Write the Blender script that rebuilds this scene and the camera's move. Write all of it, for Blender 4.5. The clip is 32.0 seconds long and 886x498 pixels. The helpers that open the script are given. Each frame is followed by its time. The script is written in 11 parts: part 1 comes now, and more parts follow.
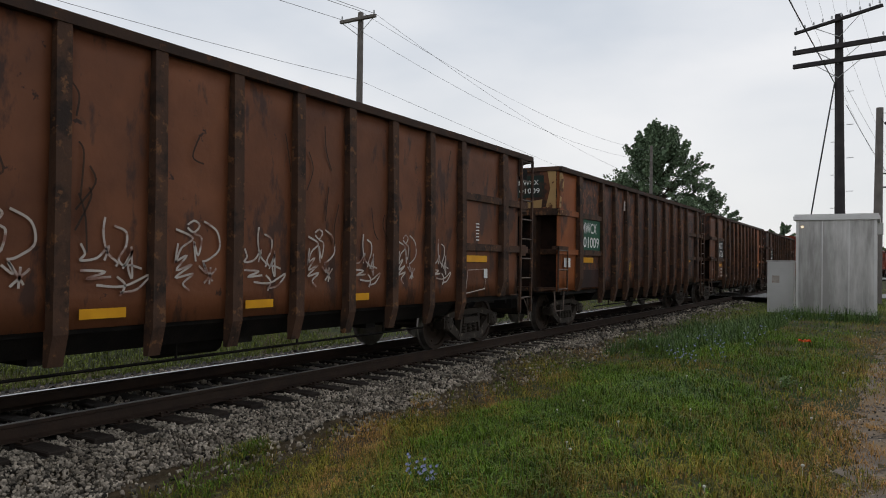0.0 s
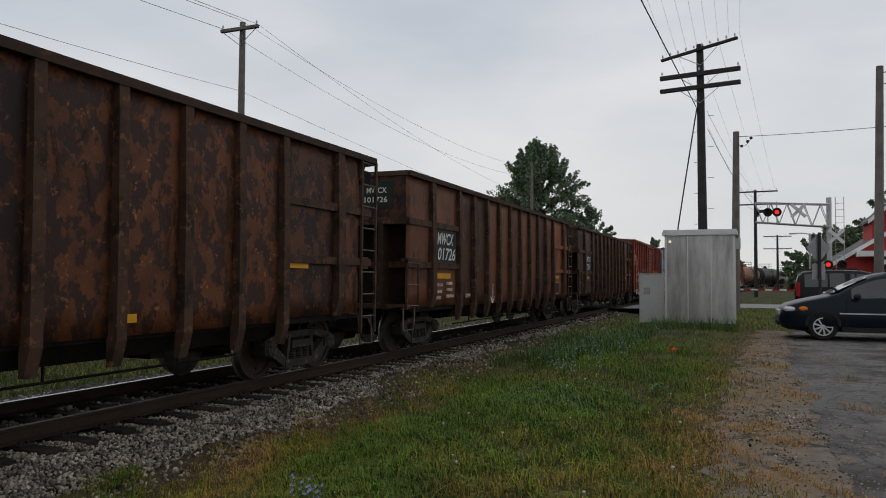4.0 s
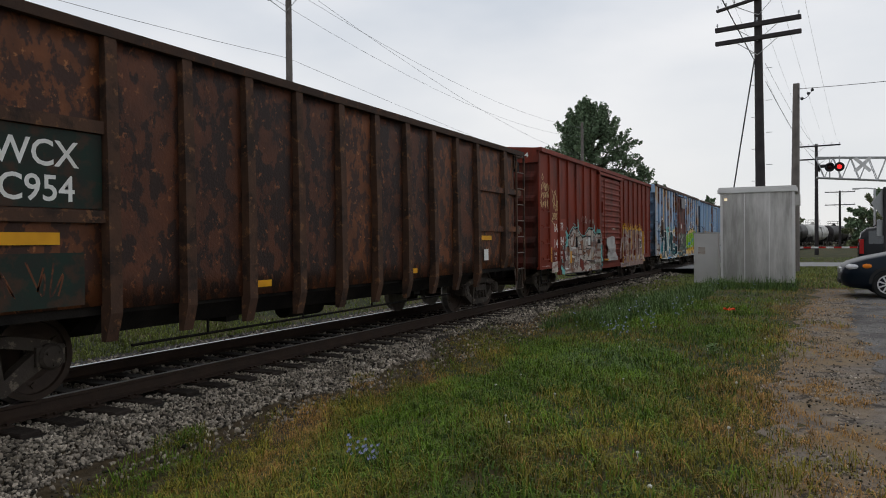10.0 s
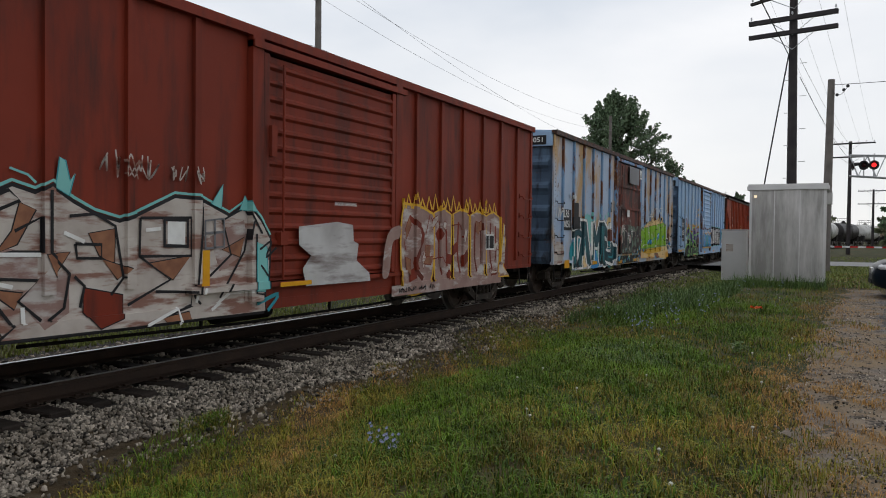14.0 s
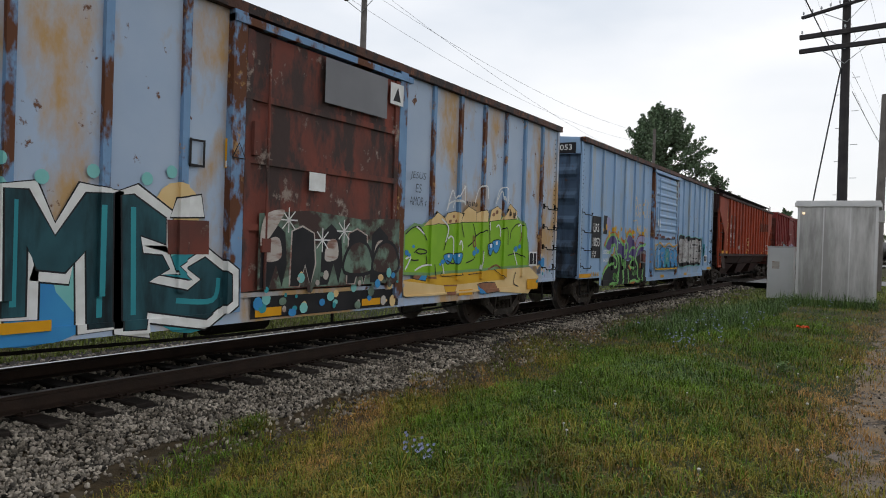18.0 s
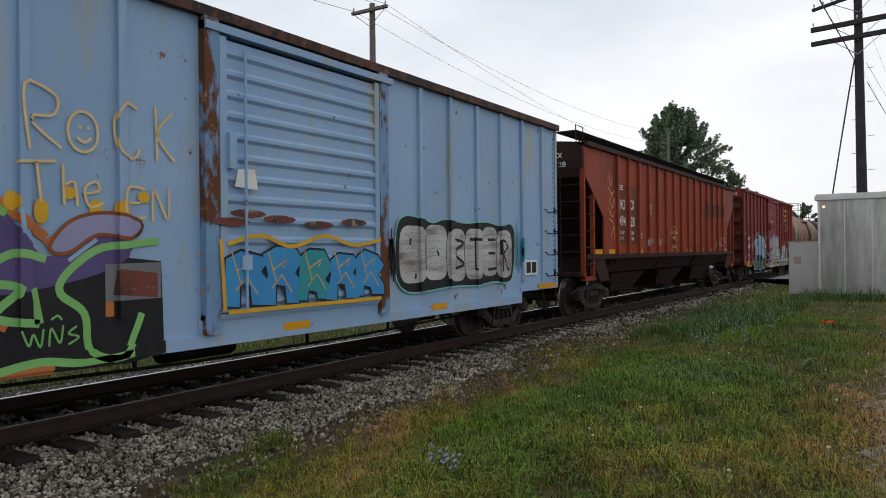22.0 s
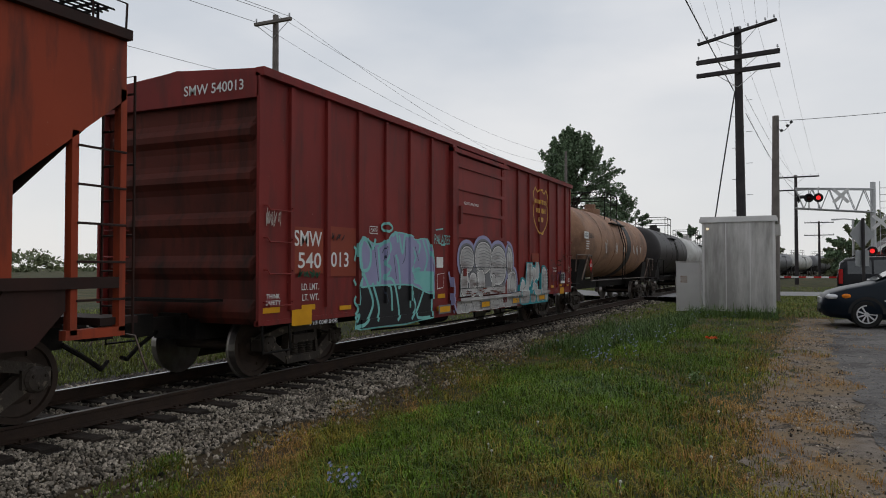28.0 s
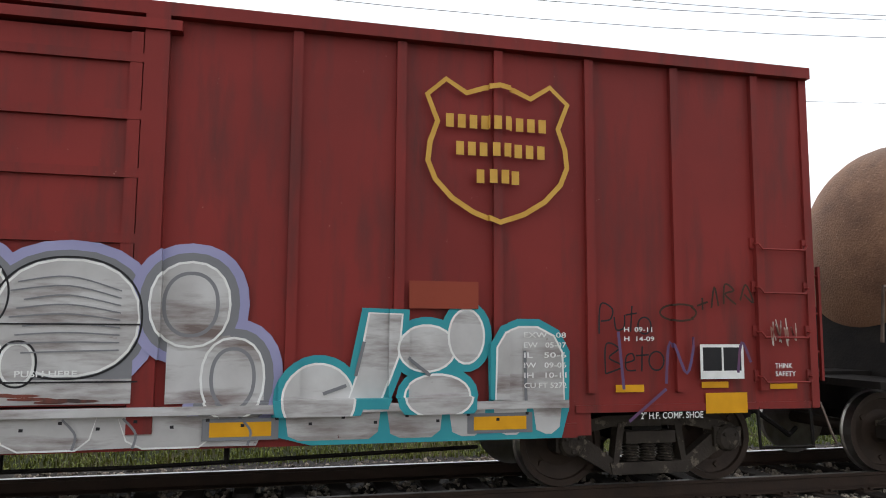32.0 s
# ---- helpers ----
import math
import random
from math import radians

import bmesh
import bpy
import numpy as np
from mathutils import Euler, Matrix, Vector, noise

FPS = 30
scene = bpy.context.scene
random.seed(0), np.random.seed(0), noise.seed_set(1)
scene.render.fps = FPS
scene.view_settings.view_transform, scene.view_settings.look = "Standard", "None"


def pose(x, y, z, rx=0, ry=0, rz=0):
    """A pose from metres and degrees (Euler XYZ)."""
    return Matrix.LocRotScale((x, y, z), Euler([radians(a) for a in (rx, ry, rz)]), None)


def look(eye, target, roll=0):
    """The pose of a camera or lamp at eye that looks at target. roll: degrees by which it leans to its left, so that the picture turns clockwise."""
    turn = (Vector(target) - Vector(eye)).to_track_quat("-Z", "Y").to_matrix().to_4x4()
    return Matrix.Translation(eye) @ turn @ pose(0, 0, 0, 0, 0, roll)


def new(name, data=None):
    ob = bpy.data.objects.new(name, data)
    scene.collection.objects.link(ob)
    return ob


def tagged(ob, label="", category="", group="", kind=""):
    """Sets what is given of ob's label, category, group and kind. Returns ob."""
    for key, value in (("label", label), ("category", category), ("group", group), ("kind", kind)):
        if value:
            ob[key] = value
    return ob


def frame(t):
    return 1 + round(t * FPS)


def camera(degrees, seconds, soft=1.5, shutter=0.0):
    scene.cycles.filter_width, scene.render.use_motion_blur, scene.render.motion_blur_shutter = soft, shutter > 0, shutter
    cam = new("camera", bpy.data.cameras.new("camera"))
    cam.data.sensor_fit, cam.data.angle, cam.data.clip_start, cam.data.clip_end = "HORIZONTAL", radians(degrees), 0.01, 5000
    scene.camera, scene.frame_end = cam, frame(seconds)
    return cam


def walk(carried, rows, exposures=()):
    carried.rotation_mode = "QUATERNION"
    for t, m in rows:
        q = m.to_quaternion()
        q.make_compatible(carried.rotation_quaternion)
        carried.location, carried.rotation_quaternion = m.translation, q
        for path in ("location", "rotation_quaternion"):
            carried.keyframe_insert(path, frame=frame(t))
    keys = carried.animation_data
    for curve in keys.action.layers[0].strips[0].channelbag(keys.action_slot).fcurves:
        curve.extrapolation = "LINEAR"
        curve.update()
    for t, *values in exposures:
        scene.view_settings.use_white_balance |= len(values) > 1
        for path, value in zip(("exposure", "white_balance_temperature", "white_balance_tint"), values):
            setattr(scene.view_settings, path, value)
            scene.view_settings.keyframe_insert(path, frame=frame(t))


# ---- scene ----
EYE = 1.64          # camera height over the rail heads
cam = camera(62.3, 32.0, soft=1.0)
# seconds, yaw, pitch, roll of a camera held by hand on one spot
PATH = [
    (0, 31.29, 1.02, 0.86), (0.5, 35.05, 2.78, 3.07), (1, 31.52, 4.79, -1.05), (1.5, 29.09, 5.16, -0.39), (2, 25.48, 5.15, 0.75),
    (2.5, 22.20, 1.59, 0.65), (3, 24.80, 1.05, -0.50), (3.5, 22.29, 2.48, 0.37), (5.5, 24.29, 0.96, 0.52), (6, 25.43, 0.69, -0.03),
    (6.5, 23.74, -1.17, 0.18), (7, 26.43, 0.34, 0.23), (7.5, 23.57, 0.41, -0.42), (8, 23.73, 1.18, -1.65), (8.5, 24.93, -0.99, -1.20),
    (9, 25.50, 0.14, -0.17), (9.5, 28.01, -0.51, -1.64), (10, 26.30, -0.60, -0.52), (10.5, 28.15, -2.73, -4.67), (11, 27.35, -0.99, -2.28),
    (11.5, 27.69, -0.79, -2.08), (12, 27.57, -0.91, -2.41), (12.5, 27.62, -1.10, -1.59), (13, 27.62, 0.76, -1.36), (13.5, 26.66, -2.41, -2.89),
    (14, 28.21, -1.28, 0.65), (14.5, 28.28, -1.22, 0.80), (15, 27.39, 0.85, -1.00), (15.5, 24.07, 1.52, -1.05), (17.5, 29.24, -1.53, 0.86),
    (18, 31.30, -0.52, 1.81), (18.5, 29.16, 0.06, 1.76), (19, 28.17, -0.62, 1.90), (19.5, 28.93, -0.78, 2.65), (20, 31.26, 0.39, 1.95),
    (20.5, 34.24, 0.34, 2.16), (21, 34.15, 0.32, -0.22), (21.5, 34.45, -0.07, -1.47), (22, 32.66, 0.20, -0.56), (22.5, 31.01, -0.03, 0.64),
    (23, 31.72, -0.15, 1.38), (23.5, 27.16, -0.62, 0.38), (24, 25.14, 0.45, 0.19), (24.5, 24.50, -1.05, 1.06), (25, 24.50, 0.47, 2.09),
    (25.5, 24.05, 1.13, 2.61), (26, 20.67, -0.44, 4.37), (26.5, 19.76, -0.21, 0.76), (28.5, 27.08, 1.91, 0.18), (29, 30.54, 1.85, -0.34),
    (29.5, 37.64, 1.93, -1.01), (30, 42.52, 3.14, -0.82), (30.5, 48.21, 3.92, -0.20), (31, 56.54, 5.13, 0.44), (31.5, 66.92, 6.06, -0.17),
    (32, 76.44, 6.02, 0.39),
]


def held(yaw, pitch, roll):
    return pose(0, 0, EYE, 90 + pitch, 0, yaw) @ pose(0, 0, 0, 0, 0, roll)


walk(cam, [(t, held(*a)) for t, *a in PATH],
     exposures=[(0, -0.1), (2, -0.36), (4.5, -0.3), (6, -0.2), (9, -0.14), (12, -0.04), (13, -0.05), (14, 0.05), (15, 0.0), (15.5, -0.1), (17.5, 0.16), (19, 0.14), (21, 0.14), (22, 0.13), (23, 0.15), (24, 0.05), (25, 0.05), (26, -0.2), (28.5, -0.25), (29, -0.2), (29.5, 0.0), (30, 0.15), (31, 0.3), (32, 0.75)])

# seconds and metres that the train has gone along the track since the start
RUN = [
    (0, 0.00), (1, 4.72), (2, 9.44), (3, 14.28), (3.5, 16.64), (5.5, 26.19),
    (6, 28.61), (7, 33.27), (8, 37.98), (9, 42.79), (10, 47.58), (11, 52.32),
    (12, 56.94), (13, 61.54), (14, 66.15), (15, 70.84), (15.5, 73.15), (17.5, 82.28),
    (18, 84.53), (19, 89.10), (20, 93.75), (21, 98.25), (22, 102.85), (23, 107.46),
    (24, 112.05), (25, 116.68), (26, 121.43), (26.5, 123.78), (28.5, 133.14), (29, 135.47),
    (30, 140.12), (31, 144.82), (32, 149.42),
]

from mathutils.geometry import tessellate_polygon

# ---- sky and sun ----
world = bpy.data.worlds.new("sky")
scene.world = world
world.use_nodes = True
wn, wl = world.node_tree.nodes, world.node_tree.links
wn.clear()
w_out, w_bg = wn.new("ShaderNodeOutputWorld"), wn.new("ShaderNodeBackground")
w_sky = wn.new("ShaderNodeTexSky")
w_sky.sky_type, w_sky.sun_disc = "NISHITA", False
w_sky.sun_elevation, w_sky.sun_rotation = radians(48), radians(-35)
w_co, w_map = wn.new("ShaderNodeTexCoord"), wn.new("ShaderNodeMapping")
w_map.inputs["Scale"].default_value = (1.0, 1.0, 2.6)
w_noise = wn.new("ShaderNodeTexNoise")
w_noise.inputs["Scale"].default_value, w_noise.inputs["Detail"].default_value = 2.1, 5.0
w_noise.inputs["Roughness"].default_value = 0.48
w_ramp = wn.new("ShaderNodeValToRGB")
w_ramp.color_ramp.elements[0].position, w_ramp.color_ramp.elements[1].position = 0.33, 0.66
w_ramp.color_ramp.elements[0].color = (0.62, 0.67, 0.74, 1)
w_ramp.color_ramp.elements[1].color = (0.9, 0.905, 0.925, 1)
w_sep = wn.new("ShaderNodeSeparateXYZ")
w_hor = wn.new("ShaderNodeMapRange")      # paler towards the horizon
w_hor.inputs["From Min"].default_value, w_hor.inputs["From Max"].default_value = 0.30, 0.02
w_pale = wn.new("ShaderNodeMix")
w_pale.data_type = "RGBA"
w_pale.inputs[7].default_value = (0.91, 0.9, 0.885, 1)
w_scale = wn.new("ShaderNodeMath")
w_scale.operation = "MULTIPLY"
w_scale.inputs[1].default_value = 0.75
w_mix = wn.new("ShaderNodeMix")
w_mix.data_type = "RGBA"
w_mix.inputs[0].default_value = 0.94       # cloud cover over the clear sky
w_dim = wn.new("ShaderNodeVectorMath")
w_dim.operation = "SCALE"
w_dim.inputs["Scale"].default_value = 0.1
wl.new(w_co.outputs["Generated"], w_map.inputs["Vector"])
wl.new(w_map.outputs["Vector"], w_noise.inputs["Vector"])
wl.new(w_noise.outputs["Fac"], w_ramp.inputs["Fac"])
wl.new(w_co.outputs["Generated"], w_sep.inputs["Vector"])
wl.new(w_sep.outputs["Z"], w_hor.inputs["Value"])
wl.new(w_hor.outputs["Result"], w_scale.inputs[0])
wl.new(w_scale.outputs["Value"], w_pale.inputs[0])
wl.new(w_ramp.outputs["Color"], w_pale.inputs[6])
wl.new(w_sky.outputs["Color"], w_dim.inputs[0])
wl.new(w_dim.outputs["Vector"], w_mix.inputs[6])
wl.new(w_pale.outputs[2], w_mix.inputs[7])
w_side = wn.new("ShaderNodeMapRange")      # the cloud glows towards the hidden sun and dulls away from it
w_side.interpolation_type = "SMOOTHSTEP"
w_side.inputs["From Min"].default_value, w_side.inputs["From Max"].default_value = -0.7, 0.55
w_side.inputs["To Min"].default_value, w_side.inputs["To Max"].default_value = 0.94, 1.05
w_tone = wn.new("ShaderNodeVectorMath")
w_tone.operation = "SCALE"
wl.new(w_sep.outputs["Y"], w_side.inputs["Value"])
wl.new(w_side.outputs["Result"], w_tone.inputs["Scale"])
wl.new(w_mix.outputs[2], w_tone.inputs[0])
wl.new(w_tone.outputs["Vector"], w_bg.inputs["Color"])
wl.new(w_bg.outputs["Background"], w_out.inputs["Surface"])
w_bg.inputs["Strength"].default_value = 1.0

sun = new("sun", bpy.data.lights.new("sun", "SUN"))
sun.data.energy, sun.data.angle, sun.data.color = 0.4, radians(40), (1.0, 0.97, 0.92)
sun.matrix_world = look((0, 0, 60), (22, -30, 0))


# ---- materials ----
def surf(name, c1, c2, scale=4.0, rough=0.7, metal=0.0, bump=0.15, c3=None, s3=1.3, cut=0.58, soft=0.06,
         stretch=(1, 1, 1), spec=0.22, fine=None, island=0.0, obrand=0.0, space="Object", c4=None, s4=3.0, cut4=0.6, soft4=0.03, crack=0.0):
    """Two colours mixed by noise, a third in patches (rust, dirt, wear) with a streaky shape, and a fine relief."""
    m = bpy.data.materials.new(name)
    m.use_nodes = True
    n, l = m.node_tree.nodes, m.node_tree.links
    bsdf = n["Principled BSDF"]
    co = n.new("ShaderNodeTexCoord")
    noise1 = n.new("ShaderNodeTexNoise")
    noise1.inputs["Scale"].default_value, noise1.inputs["Detail"].default_value = scale, 6.0
    ramp = n.new("ShaderNodeMapRange")
    ramp.inputs["From Min"].default_value, ramp.inputs["From Max"].default_value = 0.32, 0.68
    mix = n.new("ShaderNodeMix")
    mix.data_type = "RGBA"
    mix.inputs[6].default_value, mix.inputs[7].default_value = (*c1, 1), (*c2, 1)
    l.new(co.outputs[space], noise1.inputs["Vector"])
    l.new(noise1.outputs["Fac"], ramp.inputs["Value"])
    l.new(ramp.outputs["Result"], mix.inputs[0])
    col = mix.outputs[2]
    if c3:
        mp = n.new("ShaderNodeMapping")
        mp.inputs["Scale"].default_value = stretch
        noise2 = n.new("ShaderNodeTexNoise")
        noise2.inputs["Scale"].default_value, noise2.inputs["Detail"].default_value = s3, 9.0
        noise2.inputs["Roughness"].default_value = 0.62
        edge = n.new("ShaderNodeMapRange")
        edge.inputs["From Min"].default_value, edge.inputs["From Max"].default_value = cut - soft, cut + soft
        mix2 = n.new("ShaderNodeMix")
        mix2.data_type = "RGBA"
        mix2.inputs[7].default_value = (*c3, 1)
        l.new(co.outputs[space], mp.inputs["Vector"])
        l.new(mp.outputs["Vector"], noise2.inputs["Vector"])
        l.new(noise2.outputs["Fac"], edge.inputs["Value"])
        l.new(edge.outputs["Result"], mix2.inputs[0])
        l.new(col, mix2.inputs[6])
        col = mix2.outputs[2]
    if c4:
        noise4 = n.new("ShaderNodeTexNoise")
        noise4.inputs["Scale"].default_value, noise4.inputs["Detail"].default_value = s4, 8.0
        noise4.inputs["Roughness"].default_value = 0.68
        edge4 = n.new("ShaderNodeMapRange")
        edge4.inputs["From Min"].default_value, edge4.inputs["From Max"].default_value = cut4 - soft4, cut4 + soft4
        mix4 = n.new("ShaderNodeMix")
        mix4.data_type = "RGBA"
        mix4.inputs[7].default_value = (*c4, 1)
        l.new(co.outputs[space], noise4.inputs["Vector"])
        l.new(noise4.outputs["Fac"], edge4.inputs["Value"])
        l.new(edge4.outputs["Result"], mix4.inputs[0])
        l.new(col, mix4.inputs[6])
        col = mix4.outputs[2]
    if crack:
        # a net of open cracks, bent by noise
        warp = n.new("ShaderNodeTexNoise")
        warp.inputs["Scale"].default_value, warp.inputs["Detail"].default_value = 2.5, 5.0
        add = n.new("ShaderNodeMix")
        add.data_type = "RGBA"
        add.blend_type = "LINEAR_LIGHT"
        add.inputs[0].default_value = 0.22
        vor = n.new("ShaderNodeTexVoronoi")
        vor.feature = "DISTANCE_TO_EDGE"
        vor.inputs["Scale"].default_value = crack
        gap = n.new("ShaderNodeMapRange")
        gap.inputs["From Min"].default_value, gap.inputs["From Max"].default_value = 0.006, 0.035
        gap.inputs["To Min"].default_value, gap.inputs["To Max"].default_value = 0.4, 1.0
        dark = n.new("ShaderNodeMix")
        dark.data_type = "RGBA"
        dark.blend_type = "MULTIPLY"
        dark.inputs[0].default_value = 1.0
        l.new(co.outputs[space], warp.inputs["Vector"])
        l.new(co.outputs[space], add.inputs[6])
        l.new(warp.outputs["Color"], add.inputs[7])
        l.new(add.outputs[2], vor.inputs["Vector"])
        l.new(vor.outputs["Distance"], gap.inputs["Value"])
        l.new(col, dark.inputs[6])
        l.new(gap.outputs["Result"], dark.inputs[7])
        col = dark.outputs[2]
    if island or obrand:
        hsv = n.new("ShaderNodeHueSaturation")
        rnd = n.new("ShaderNodeMapRange")
        k = island or obrand
        rnd.inputs["To Min"].default_value, rnd.inputs["To Max"].default_value = 1 - k, 1 + k
        if island:
            geo = n.new("ShaderNodeNewGeometry")
            l.new(geo.outputs["Random Per Island"], rnd.inputs["Value"])
        else:
            inf = n.new("ShaderNodeObjectInfo")
            l.new(inf.outputs["Random"], rnd.inputs["Value"])
        l.new(rnd.outputs["Result"], hsv.inputs["Value"])
        l.new(col, hsv.inputs["Color"])
        col = hsv.outputs["Color"]
    l.new(col, bsdf.inputs["Base Color"])
    bsdf.inputs["Roughness"].default_value, bsdf.inputs["Metallic"].default_value = rough, metal
    bsdf.inputs["Specular IOR Level"].default_value = spec
    if bump:
        nb = n.new("ShaderNodeTexNoise")
        nb.inputs["Scale"].default_value, nb.inputs["Detail"].default_value = fine or scale * 9, 4.0
        bp = n.new("ShaderNodeBump")
        bp.inputs["Strength"].default_value, bp.inputs["Distance"].default_value = bump, 0.02
        l.new(co.outputs[space], nb.inputs["Vector"])
        l.new(nb.outputs["Fac"], bp.inputs["Height"])
        l.new(bp.outputs["Normal"], bsdf.inputs["Normal"])
    return m


def plain(name, c, rough=0.6, metal=0.0):
    return surf(name, c, tuple(v * 0.82 for v in c), 7.0, rough, metal, 0.06)


def glow(name, c, strength):
    m = bpy.data.materials.new(name)
    m.use_nodes = True
    b = m.node_tree.nodes["Principled BSDF"]
    b.inputs["Base Color"].default_value = (*c, 1)
    b.inputs["Emission Color"].default_value, b.inputs["Emission Strength"].default_value = (*c, 1), strength
    return m


